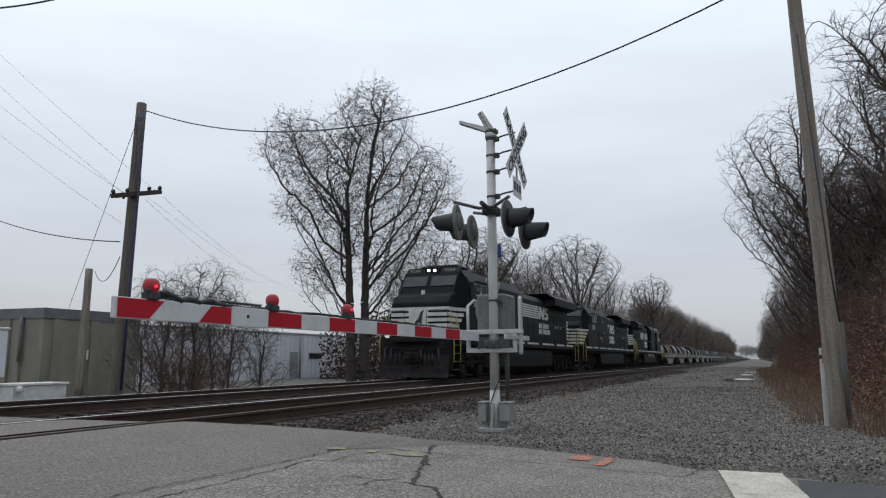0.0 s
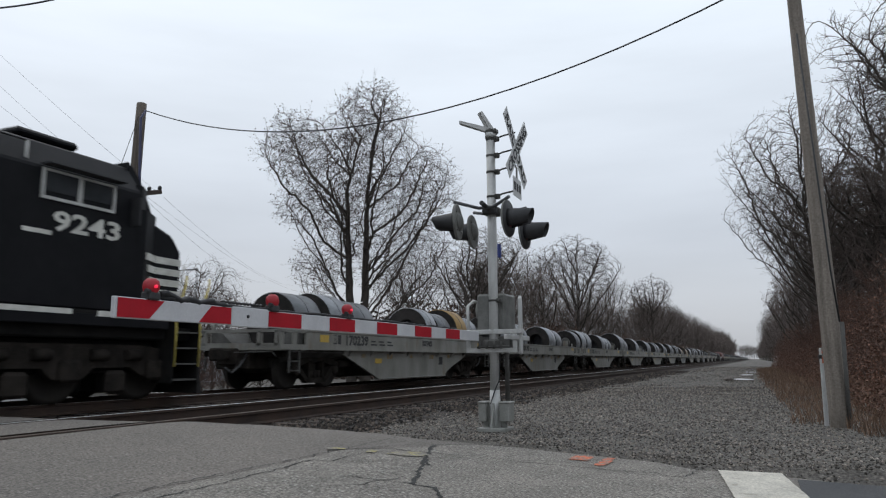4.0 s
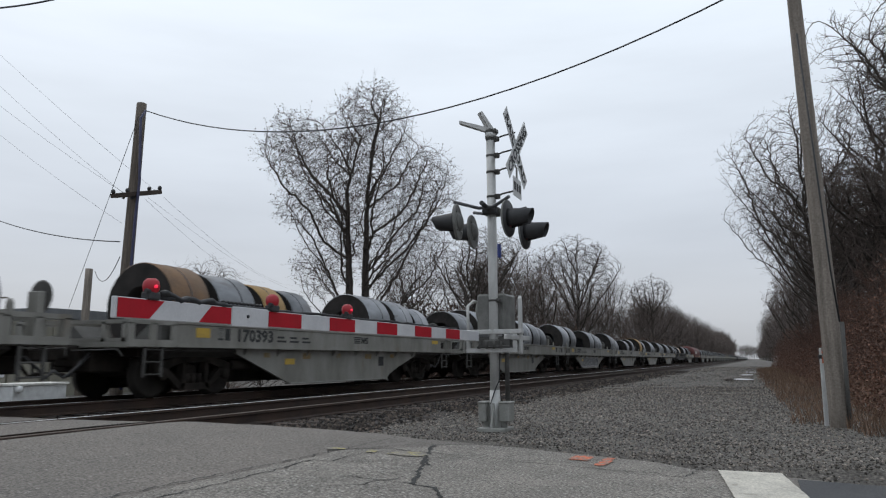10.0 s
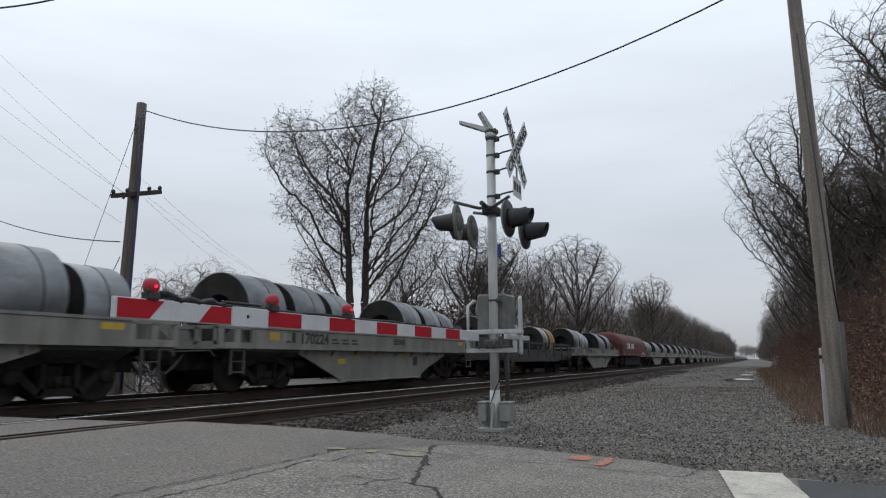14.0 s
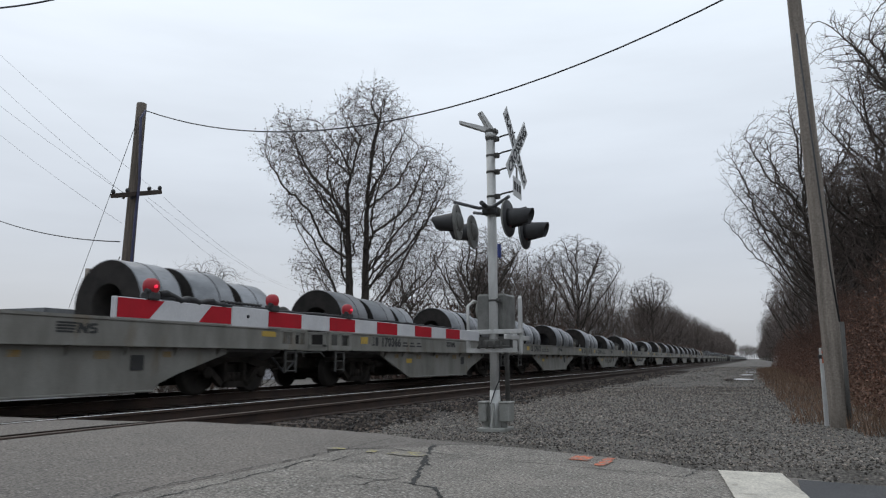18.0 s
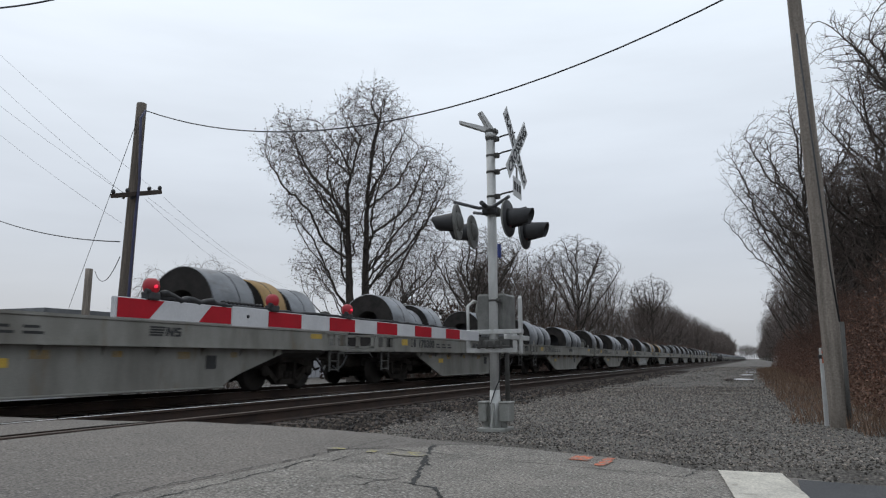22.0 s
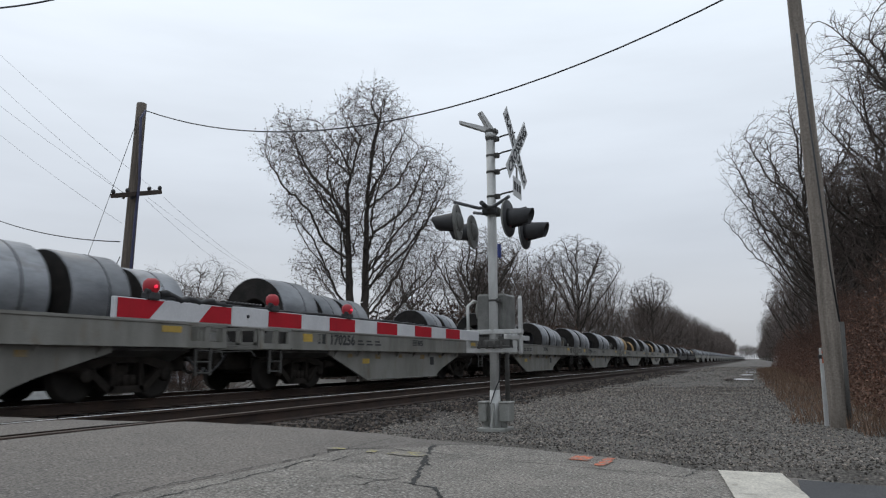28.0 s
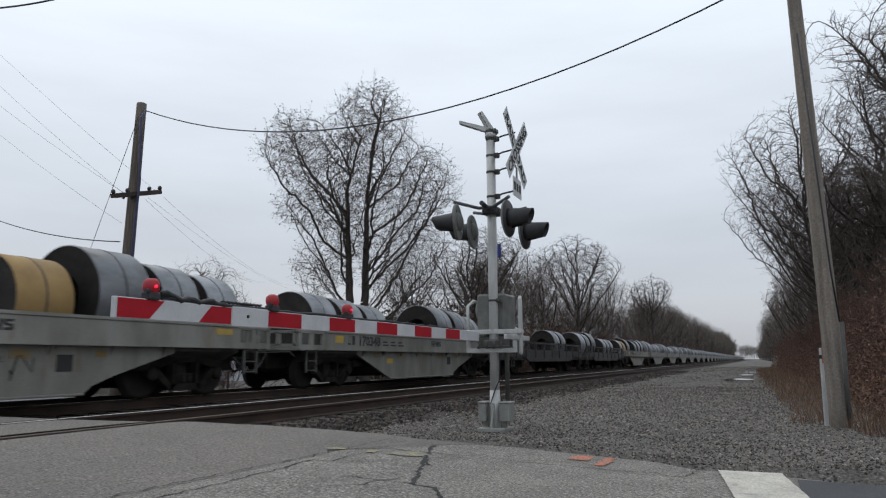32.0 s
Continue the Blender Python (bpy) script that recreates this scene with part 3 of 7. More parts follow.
def crossing_signal():
    s = thing("crossing_signal", "silver railway crossing signal mast with lowered gate", "crossing signal", at=pose(MX, MY, MZ, 0, -0.5, 0))
    part("mast", tube(tube(tube(B(), (0, 0, 0), (0, 0, 3.92), 0.061, n=20), (0, 0, 3.88), (0, 0, 3.95), 0.075, n=20), (0, 0, 0), (0, 0, 0.5), 0.078, 0.066, 20), M_GALV, s)
    bm = B()
    box(bm, (-0.19, -0.19, -0.02), (0.19, 0.19, 0.035), 0.01)
    extrude(bm, [(-0.17, 0.03), (0.17, 0.03), (0.08, 0.34), (-0.08, 0.34)], "x", -0.015, 0.015)
    extrude(bm, [(-0.17, 0.03), (0.17, 0.03), (0.08, 0.34), (-0.08, 0.34)], "y", -0.015, 0.015)
    part("base", bm, M_CASE, s, "cast metal base plate with ribs")
    for sx in (-1, 1):
        bm = B()
        w = 0.05 if sx < 0 else 0.068
        cx_ = sx * (0.09 + w)
        box(bm, (cx_ - w, -0.12, 0.11), (cx_ + w, 0.1, 0.34), 0.012)
        box(bm, (cx_ - w - 0.008, -0.13, 0.335), (cx_ + w + 0.008, 0.11, 0.36), 0.008)
        part("junction_box", bm, M_CASE, s, "small grey junction box at the foot of the mast")
    # bands and their brackets
    for z in (3.86, 3.63, 3.4, 3.06, 2.86, 1.66):
        bm = tube(B(), (0, 0, z - 0.014), (0, 0, z + 0.014), 0.066, n=16)
        box(bm, (0.05, -0.035, z - 0.035), (0.12, 0.03, z + 0.03), 0.008)
        tube(bm, (0.08, -0.06, z), (0.08, 0.05, z), 0.014, n=6)
        part("clamp", bm, M_CARDARK, s)
    # crossbuck faces along the road, away from the track
    cross = part("crossbuck", B(), M_SIGN, s, "white crossbuck sign with black letters")
    buck = Matrix.Translation((0.37, -0.02, 3.68)) @ pose(0, 0, 0, 90, 0, 89.5)
    for a, name_, w in ((45, "blade", "CROSSING"), (-45, "blade", "RAILROAD")):
        m = buck @ pose(0, 0, 0.012 if a > 0 else -0.012, 0, 0, a)
        bl = part(name_, box(B(), (-0.585, -0.105, -0.003), (0.585, 0.105, 0.003), 0, m), M_SIGN, cross)
        letters(w, 0.19, M_BLACK, m @ pose(-0.53, -0.065, 0.005), cross, 0.002, width=1.06)
        letters(w, 0.19, M_BLACK, m @ pose(0.53, -0.065, -0.005, 0, 180, 0), cross, 0.002, width=1.06)
    for z in (3.86, 3.63, 3.4, 3.06):
        part("sign_bracket", pipe(B(), [(0.1, 0, z + 0.01), (0.16, 0, z + 0.03), (0.36, -0.02, z + 0.05)], 0.012), M_CARDARK, s)
    pl = pose(0.37, -0.02, 3.14) @ pose(0, 0, 0, 90, 0, 92)
    part("track_plate", box(B(), (-0.2, -0.13, -0.003), (0.2, 0.13, 0.003), 0, pl), M_SIGN, s, "small white sign below the crossbuck")
    bm = B()
    for i in range(3):
        box(bm, (-0.16 + 0.12 * i, -0.05, -0.006), (-0.08 + 0.12 * i, 0.06, 0.006), 0, pl)
    part("sign_bars", bm, M_BLACK, s)
    part("plate_hanger", pipe(B(), [(0.3, -0.02, 3.5), (0.33, 0.1, 3.45), (0.33, 0.1, 3.2)], 0.014), M_GALV, s)
    # two channel-section arms on the mast top
    for d in ((-0.42, -0.07, 0.17), (-0.12, -0.1, 0.27)):
        d = Vector(d)
        root = Vector((0.0, 0, 3.96)) - d * 0.18
        m = Matrix.Translation(root) @ d.to_track_quat("X", "Z").to_matrix().to_4x4()
        ln = d.length * 1.18
        bm = B()
        box(bm, (0, -0.05, -0.012), (ln, 0.05, 0.0), 0, m)
        for e in (-0.05, 0.042):
            extrude(bm, [(0, 0.0), (ln, 0.0), (ln, 0.025), (ln * 0.25, 0.05), (0, 0.05)], "y", e, e + 0.008)
            bmesh.ops.transform(bm, matrix=m, verts=bm.verts[-10:])
        part("top_arm", bm, M_GALV, s, "channel-shaped grey arm at the mast top")
    bm = box(B(), (-0.06, -0.06, 3.94), (0.1, 0.06, 4.0), 0.012)
    tube(bm, (0.02, -0.08, 3.98), (0.02, 0.08, 3.98), 0.02, n=8)
    part("arm_socket", bm, M_CARDARK, s)
    # flashing light pairs on a cross arm
    part("cross_arm", pipe(B(), [(0, -0.4, 2.9), (0, 0, 2.86), (0, 0.4, 2.9)], 0.03, 10), M_BLACK, s)
    for yy in (-0.38, 0.38):
        part("cross_arm", pipe(B(), [(-0.4, yy, 2.95), (-0.1, yy * 0.6, 2.87), (0.1, yy * 0.6, 2.87), (0.37, yy, 2.95)], 0.022, 10), M_HOOD, s)
    bm = B()
    box(bm, (-0.1, -0.13, 2.8), (0.1, 0.13, 2.92), 0.02)
    part("arm_saddle", bm, M_BLACK, s)
    lamps = [((-0.35, -0.38, 2.675), (-1, -0.15, -0.03)), ((-0.43, 0.38, 2.675), (-1, -0.08, -0.03)), ((0.357, -0.38, 2.665), (1, -0.03, 0.02)), ((0.344, 0.38, 2.615), (1, -0.02, 0.03))]
    for c, d in lamps:
        d = Vector(d).normalized()
        m = Matrix.Translation(c) @ d.to_track_quat("Z", "Y").to_matrix().to_4x4()
        bm = B()
        lathe(bm, [(0.235, -0.02), (0.24, -0.008), (0.232, 0.012), (0.0, 0.012)], (0, 0, 0), "z", 28)
        bmesh.ops.transform(bm, matrix=m, verts=bm.verts)
        lamp = part("flasher", bm, M_BLACK, s, "round black flashing-light unit with a hood")
        bm = B()
        lathe(bm, [(0.228, -0.024), (0.236, -0.02), (0.243, -0.005), (0.24, 0.006), (0.236, -0.006), (0.12, -0.026)], (0, 0, 0), "z", 28)
        bmesh.ops.transform(bm, matrix=m, verts=bm.verts)
        part("backing", bm, M_CASEDK, lamp, "pale grey back and rim of the disc")
        bm = B()
        lathe(bm, [(0.02, -0.085), (0.07, -0.075), (0.1, -0.045), (0.13, -0.022)], (0, 0, 0), "z", 20)
        for k in range(4):
            a = math.pi / 4 + k * math.pi / 2
            tube(bm, (0.17 * math.cos(a), 0.17 * math.sin(a), -0.04), (0.17 * math.cos(a), 0.17 * math.sin(a), -0.02), 0.014, n=6)
        bmesh.ops.transform(bm, matrix=m, verts=bm.verts)
        part("housing", bm, M_CASEDK, lamp)
        bm = B()
        n = 24
        loops = []
        for r_, z_ in ((0.135, 0.012), (0.128, 0.06), (0.098, 0.3), (0.092, 0.3), (0.122, 0.06), (0.13, 0.012)):
            row = []
            for k in range(n):
                a = 2 * math.pi * k / n
                row.append(bm.verts.new((r_ * math.cos(a), r_ * math.sin(a), z_ + (0.035 * math.sin(a) if z_ > 0.2 else 0))))
            loops.append(row)
        for i in range(6):
            o, p = loops[i], loops[(i + 1) % 6]
            for k in range(n):
                if 16 <= k <= 19:
                    continue
                f = bm.faces.new((o[k], o[(k + 1) % n], p[(k + 1) % n], p[k]))
                f.smooth = i in (0, 1, 3, 4)
        for k in (16, 20):
            bm.faces.new([loop[k] for loop in loops[:3]] + [loop[k] for loop in loops[3:]])
        bmesh.ops.recalc_face_normals(bm, faces=bm.faces)
        rot = m.to_3x3()
        upz = rot.inverted() @ Vector((0, 0, 1))
        roll = math.atan2(upz.y, upz.x) - math.pi / 2
        bmesh.ops.transform(bm, matrix=m @ Matrix.Rotation(roll, 4, "Z"), verts=bm.verts)
        part("hood", bm, M_BLACK, lamp)
        bm = B()
        lathe(bm, [(0.105, 0.014), (0.08, 0.03), (0.0, 0.04)], (0, 0, 0), "z", 18)
        bmesh.ops.transform(bm, matrix=m, verts=bm.verts)
        part("lens", bm, M_LENS, lamp, "red glass lens, lit")
    part("blue_plate", box(B(), (0.07, 0.0, 2.24), (0.075, 0.14, 2.42)), M_BLUE, s, "small blue sign on the mast")
    # gate mechanism: case, frame bars, counterweight
    bm = B()
    box(bm, (-0.26, 0.06, 1.24), (0.14, 0.52, 1.76), 0.03)
    part("mechanism_case", bm, M_CASEDK, s, "grey cast gate mechanism case")
    part("case_hatch", lathe(B(), [(0.14, 0), (0.15, 0.02), (0.13, 0.05), (0, 0.06)], (0, 0, 0), "z", 20), M_CASE, s).matrix_basis = pose(-0.26, 0.28, 1.55, 0, -90, 0)
    bm = B()
    for x in (-0.3, 0.33):
        box(bm, (x - 0.02, -0.52, 1.14), (x + 0.02, 0.45, 1.2), 0.006)
    box(bm, (-0.36, -0.06, 1.22), (0.4, 0.02, 1.28), 0.006)
    part("support_frame", bm, M_GALV, s, "pale metal arm support frame")
    bm = B()
    box(bm, (-0.36, -0.08, 0.98), (0.33, -0.03, 1.04), 0.006)
    box(bm, (0.28, -0.08, 1.04), (0.33, -0.03, 1.22), 0.006)
    box(bm, (-0.36, -0.08, 1.04), (-0.31, -0.03, 1.22), 0.006)
    part("lower_bracket", bm, M_GALV, s)
    bm = B()
    box(bm, (-0.22, -0.02, 1.02), (0.24, 0.05, 1.19), 0.02)
    box(bm, (-0.12, -0.1, 1.05), (0.1, 0.0, 1.15), 0.02)
    for k in range(4):
        tube(bm, (-0.16 + 0.1 * k, -0.12, 1.03), (-0.16 + 0.1 * k, -0.12, 1.13), 0.016, n=8)
    tube(bm, (-0.2, -0.1, 1.05), (0.24, -0.12, 1.06), 0.013, n=8)
    part("linkage", bm, M_CARDARK, s, "dark greasy linkage rods")
    part("counterweight_arm", pipe(B(), [(-0.36, 0.0, 1.17), (-0.37, 0.02, 1.6), (-0.36, 0.2, 1.68), (-0.3, 0.3, 1.66)], 0.022, 8), M_GALV, s)
    part("counterweight_arm", extrude(B(), [(0.0, 0.97), (0.05, 0.95), (0.09, 1.0), (0.09, 1.66), (0.05, 1.72), (0.0, 1.68)], "x", 0.33, 0.37, 0.01), M_GALV, s)
    part("side_post", tube(B(), (0.1, 0.22, 0.3), (0.1, 0.22, 1.24), 0.03, n=12), M_CARDARK, s)
    part("cable", pipe(B(), [(-0.03, -0.09, 0.33), (0.03, -0.09, 0.5), (0.08, -0.06, 0.62), (0.08, 0, 1.0)], 0.008), M_WIRE, s)
    # the lowered arm runs along the track direction across the lane
    arm = part("gate_arm", box(B(), (-0.11, -6.05, 1.125), (-0.08, -0.35, 1.245), 0.004), M_WHITETAPE, s, "long arm with red and white reflective stripes")
    y_tip, y_root = -6.05, -0.35
    zc = (1.125, 1.245)

    def band(a0, a1, b0, b1, m_):
        bm = B()
        xo = -0.0785
        pts = [(xo, a0, zc[0] + 0.006), (xo, b0, zc[0] + 0.006), (xo, b1, zc[1] - 0.006), (xo, a1, zc[1] - 0.006)]
        q0 = [bm.verts.new(p) for p in pts]
        q1 = [bm.verts.new((p[0] + 0.003, p[1], p[2])) for p in pts]
        bm.faces.new(q1)
        bm.faces.new(q0[::-1])
        for i in range(4):
            bm.faces.new((q0[i], q0[(i + 1) % 4], q1[(i + 1) % 4], q1[i]))
        part("stripe", bm, m_, arm)

    base = 3.21 - MY
    band(y_tip + 0.02, y_tip + 0.02, base - 0.06, base + 0.05, M_REDTAPE)
    band(base + 0.35, base + 0.46, base + 0.65, base + 0.65, M_REDTAPE)
    y = base + 1.06
    while y < -1.0:
        band(y, y, y + 0.408, y + 0.408, M_REDTAPE)
        y += 0.816
    part("arm_sleeve", box(B(), (-0.118, base + 0.66, 1.118), (-0.074, base + 1.05, 1.252), 0.004), M_WHITETAPE, arm, "white joint sleeve with a bolt")
    part("bolt", lathe(B(), [(0.012, 0), (0.012, 0.008), (0, 0.01)], (-0.074, base + 0.82, 1.19), "x", 8), M_BLACK, arm)
    for i, yy in enumerate((3.17, 4.33, 5.39)):
        c = (-0.095, yy - MY, 1.245)
        bm = B()
        lathe(bm, [(0.0, 0.125), (0.026, 0.122), (0.044, 0.104), (0.049, 0.08), (0.046, 0.055), (0.035, 0.035), (0.03, 0.025)], c, "z", 18)
        lp = part("gate_lamp", bm, M_LENS, arm, "red dome warning lamp, lit")
        part("lamp_bracket", box(B(), (c[0] - 0.038, c[1] - 0.042, 1.24), (c[0] + 0.04, c[1] + 0.042, 1.288), 0.008), M_BLACK, lp)
        if i != 1:
            part("led", lathe(B(), [(0, -0.011), (0.009, -0.007), (0.011, 0), (0.009, 0.007), (0, 0.011)], (c[0] + 0.05, c[1] - 0.012, 1.318), "z", 10), M_LED, lp, "bright red lit spot")
        part("lamp_clip", tube(B(), (c[0] + 0.02, c[1] - 0.06, 1.29), (c[0] + 0.02, c[1] - 0.03, 1.29), 0.014, n=8), M_BLACK, lp)
    pts, rnd = [], random.Random(3)
    yy = 3.2
    while yy < 7.9:
        pts.append((-0.095 + rnd.uniform(-0.01, 0.01), yy - MY, 1.252 + rnd.uniform(-0.004, 0.008) + (0.008 if yy < 3.8 else 0)))
        yy += 0.12
    part("arm_cable", pipe(B(), pts, 0.011, 6), M_WIRE, arm, "black cable tied along the arm")
    part("taped_cable", pipe(B(), [(-0.095 + 0.012 * math.sin(k * 1.9), 3.24 - MY + 0.04 * k, 1.262 + 0.01 * math.sin(k * 1.3) + (0.02 if k < 4 else 0)) for k in range(15)], 0.019, 7), M_WIRE, arm, "taped black cable bundle")
    part("arm_cable_coil", pipe(B(), [(-0.095, 3.78 - MY + 0.02 * k, 1.272 + 0.008 * (k % 2)) for k in range(22)], 0.009, 5), M_WIRE, arm)
    return s


crossing_signal()

# ---- poles, wires ----


def wire(name, a, b, sag, r, label, n=24):
    a, b = Vector(a), Vector(b)
    pts = [a.lerp(b, k / n) - Vector((0, 0, sag * 4 * (k / n) * (1 - k / n))) for k in range(n + 1)]
    return tagged(part(name, pipe(B(), pts, r, 5), M_WIRE), label, "cable")


def from_eye(x, y, dist):
    """The point dist metres along the view axis, x and y as fractions of the view to the right and down."""
    way = stand.to_3x3() @ Vector((x, -y, -1.0))
    return Vector(EYE) + way * dist


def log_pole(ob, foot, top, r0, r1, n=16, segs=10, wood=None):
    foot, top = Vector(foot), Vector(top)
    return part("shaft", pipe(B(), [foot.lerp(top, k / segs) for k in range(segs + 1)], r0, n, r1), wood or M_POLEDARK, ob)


F = 1270.06


def at_pixel(px, py, X):
    """The point on the upright plane x = X that lies in the given direction of view."""
    way = stand.to_3x3() @ Vector(((px - 784) / F, -(py - 441) / F, -1.0))
    return Vector(EYE) + way * ((X - EYE[0]) / way.x)


def at_depth(px, py, d):
    return from_eye((px - 784) / F, (py - 441) / F, d)


left_pole = thing("utility_pole", "weathered wooden utility pole with a crossarm", "utility pole")
foot = at_pixel(205, 692, -14.5)
topp = at_pixel(251, 184, -14.5)
foot2 = foot + (foot - topp).normalized() * 0.7
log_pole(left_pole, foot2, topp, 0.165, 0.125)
arm_a, arm_b = at_pixel(198, 347, -14.35), at_pixel(284, 340, -14.35)
bm = B()
d = (arm_b - arm_a).normalized()
box(bm, (-0.06, -0.05, -0.06), (0.06, 0.05, 0.06), 0.01)
bmesh.ops.scale(bm, vec=(1, (arm_b - arm_a).length / 0.1, 1), verts=bm.verts)
bmesh.ops.transform(bm, matrix=Matrix.Translation((arm_a + arm_b) / 2) @ d.to_track_quat("Y", "Z").to_matrix().to_4x4(), verts=bm.verts)
part("crossarm", bm, M_TIE, left_pole)
for t in (0.02, 0.3, 0.75, 0.98):
    p = arm_a.lerp(arm_b, t)
    part("insulator", lathe(B(), [(0.03, 0.05), (0.055, 0.09), (0.05, 0.13), (0.03, 0.16), (0, 0.17)], p, "z", 10), M_BLACK, left_pole)
for a, b in (((232, 352), (252, 340)), ((218, 352), (222, 342))):
    part("brace", pipe(B(), [at_pixel(*a, -14.35), at_pixel(*b, -14.35)], 0.03), M_BLACK, left_pole)
part("conduit", pipe(B(), [at_pixel(258, 196, -14.3), at_pixel(249, 210, -14.28), at_pixel(247, 320, -14.26), at_pixel(238, 400, -14.24), at_pixel(228, 520, -14.24), at_pixel(214, 690, -14.24)], 0.036, 8), M_PVC, left_pole, "dark blue cable guard")

short = thing("short_pole", "short weathered wooden service pole", "utility pole")
log_pole(short, at_pixel(139, 700, -22.5), at_pixel(158, 476, -22.5), 0.15, 0.13, wood=M_POLE)

right_pole = thing("utility_pole", "tall leaning wooden utility pole beside the gravel", "utility pole")
p0 = at_depth(1490, 768, 9.1)
p1 = at_depth(1405, 0, 9.1 + 0.9)
p2 = p0 + (p1 - p0) * 1.35
log_pole(right_pole, p0 - (p1 - p0) * 0.05, p2, 0.127, 0.075, 20, 14, M_POLE)
part("riser_guard", pipe(B(), [at_depth(1506, 770, 8.98), at_depth(1490, 570, 9.1)], 0.026, 10), M_CARDARK, right_pole, "grey riser conduit on the pole")
part("ground_wire", pipe(B(), [at_depth(1398 + 12, 60, 9.75), at_depth(1470, 480, 9.2), at_depth(1486, 570, 9.1)], 0.012), M_WIRE, right_pole)

post = thing("marker_post", "thin white marker post beside the wooden pole", "post")
a, b = at_depth(1464, 758, 9.35), at_depth(1460, 616, 9.35)
b = Vector((a.x - 0.01, a.y, b.z))
part("rod", box(B(), (a.x - 0.028, a.y - 0.02, a.z - 0.15), (a.x + 0.028, a.y + 0.02, b.z), 0.008), M_SIGN, post)
part("plate", box(B(), (a.x + 0.0, a.y - 0.03, b.z - 0.2), (a.x + 0.06, a.y - 0.024, b.z + 0.03)), M_ORANGE, post, "faded orange tag near its top")
part("band", box(B(), (a.x - 0.037, a.y - 0.022, b.z - 0.14), (a.x + 0.0, a.y + 0.022, b.z - 0.09)), M_BLACK, post)

# service wires: one long drop over the road, the line over the left pole, guy wires
w0, w1 = at_depth(258, 196, 18.3), at_depth(1399, -62, 10.0)
wire("service_cable", w0, w1, 1.33, 0.014, "thick black service cable over the road")
for (x0, y0), (x1, y1), d0, d1, sg in [((284, 345), (-60, 40), 19, 24, 0.1), ((222, 345), (-60, 95), 18.5, 24, 0.1), ((235, 352), (-60, 140), 18, 24, 0.1), ((215, 395), (-60, 190), 18, 24, 0.1),
                                       ((290, 350), (520, 505), 19, 60, 0.6), ((256, 352), (470, 500), 19, 60, 0.6), ((262, 350), (560, 520), 19, 60, 0.7)]:
    wire("power_line", at_depth(x0, y0, d0), at_depth(x1, y1, d1), sg, 0.0034, "thin overhead power line")
wire("service_drop", at_depth(212, 428, 18), at_depth(-40, 376, 22), 0.2, 0.014, "black service drop cable")
wire("guy_wire", at_depth(246, 205, 18.3), at_depth(122, 545, 26), 0.0, 0.008, "steel guy wire of the pole")
wire("overhead_cable", at_depth(-20, 16, 12), at_depth(110, -4, 12), 0.03, 0.016, "thick black overhead cable")
wire("service_drop", at_depth(168, 480, 27), at_depth(212, 455, 18.5), 0.5, 0.012, "black service drop cable")

# ---- buildings beyond the tracks ----


def building(name, label, x0, x1, y0, y1, z0, z1, wall, trim, parapet):
    """A flat-roofed block with a parapet band."""
    h = thing(name, label, "building")
    t = 0.25
    for nm, lo, hi in (("wall", (x1 - t, y0, z0), (x1, y1, z1)), ("wall", (x0, y0, z0), (x0 + t, y1, z1)), ("wall", (x0 + t, y0, z0), (x1 - t, y0 + t, z1)), ("wall", (x0 + t, y1 - t, z0), (x1 - t, y1, z1))):
        part(nm, box(B(), lo, hi), wall, h)
    part("roof", box(B(), (x0 + t, y0 + t, z1 - 0.5), (x1 - t, y1 - t, z1 - 0.35)), trim, h)
    for lo, hi in (((x1, y0 - 0.06, z1 - parapet), (x1 + 0.06, y1, z1 + 0.03)), ((x0, y0 - 0.06, z1 - parapet), (x1, y0, z1 + 0.03))):
        part("parapet", box(B(), lo, hi), trim, h)
    return h


GZ = -0.8
c = at_pixel(80, 546, -26.0)
low = building("block_building", "low flat-roofed building of beige painted block", -40, -26.0, c.y, c.y + 4.9, GZ, c.z, M_WALL, M_WALL_TOP, 0.38)
for yy in (c.y + 0.6, c.y + 2.4):
    part("pilaster", box(B(), (-26.0, yy - 0.2, GZ), (-25.9, yy + 0.2, c.z - 0.4)), M_WALL, low)
for xx in (-27.3, -28.0, -29.5):
    part("pilaster", box(B(), (xx - 0.15, c.y - 0.1, GZ), (xx + 0.15, c.y, c.z - 0.4)), M_WALL, low)
part("downpipe", tube(B(), (-27.1, c.y - 0.16, 0.6), (-27.1, c.y - 0.16, c.z - 0.3), 0.06), M_WALL_TOP, low)
part("meter_box", box(B(), (-25.99, c.y + 1.9, 0.7), (-25.85, c.y + 2.1, 1.1), 0.02), M_SIGN, low)

sh = building("metal_shed", "long pale metal-sided industrial shed", -52, -33.0, 26, 62, GZ - 0.2, 2.7, M_SHED, M_SHEDTRIM, 0.12)
for k in range(60):
    yy = 26.3 + 0.6 * k
    part("siding_rib", box(B(), (-33.0, yy, GZ - 0.2), (-32.96, yy + 0.06, 2.58)), M_SHED, sh)
dy = at_pixel(519, 640, -33.0).y
door = part("door", box(B(), (-32.98, dy - 0.5, GZ - 0.2), (-32.92, dy + 0.5, 1.25), 0.01), M_SHEDTRIM, sh, "grey steel side door")
part("door_handle", box(B(), (-32.92, dy + 0.35, 0.15), (-32.88, dy + 0.42, 0.25)), M_BLACK, door)
wy = at_pixel(558, 628, -33.0).y
win = part("window", box(B(), (-32.98, wy - 0.9, 0.75), (-32.93, wy + 0.9, 1.15), 0.01), M_GLASSDK, sh, "narrow dark strip window")
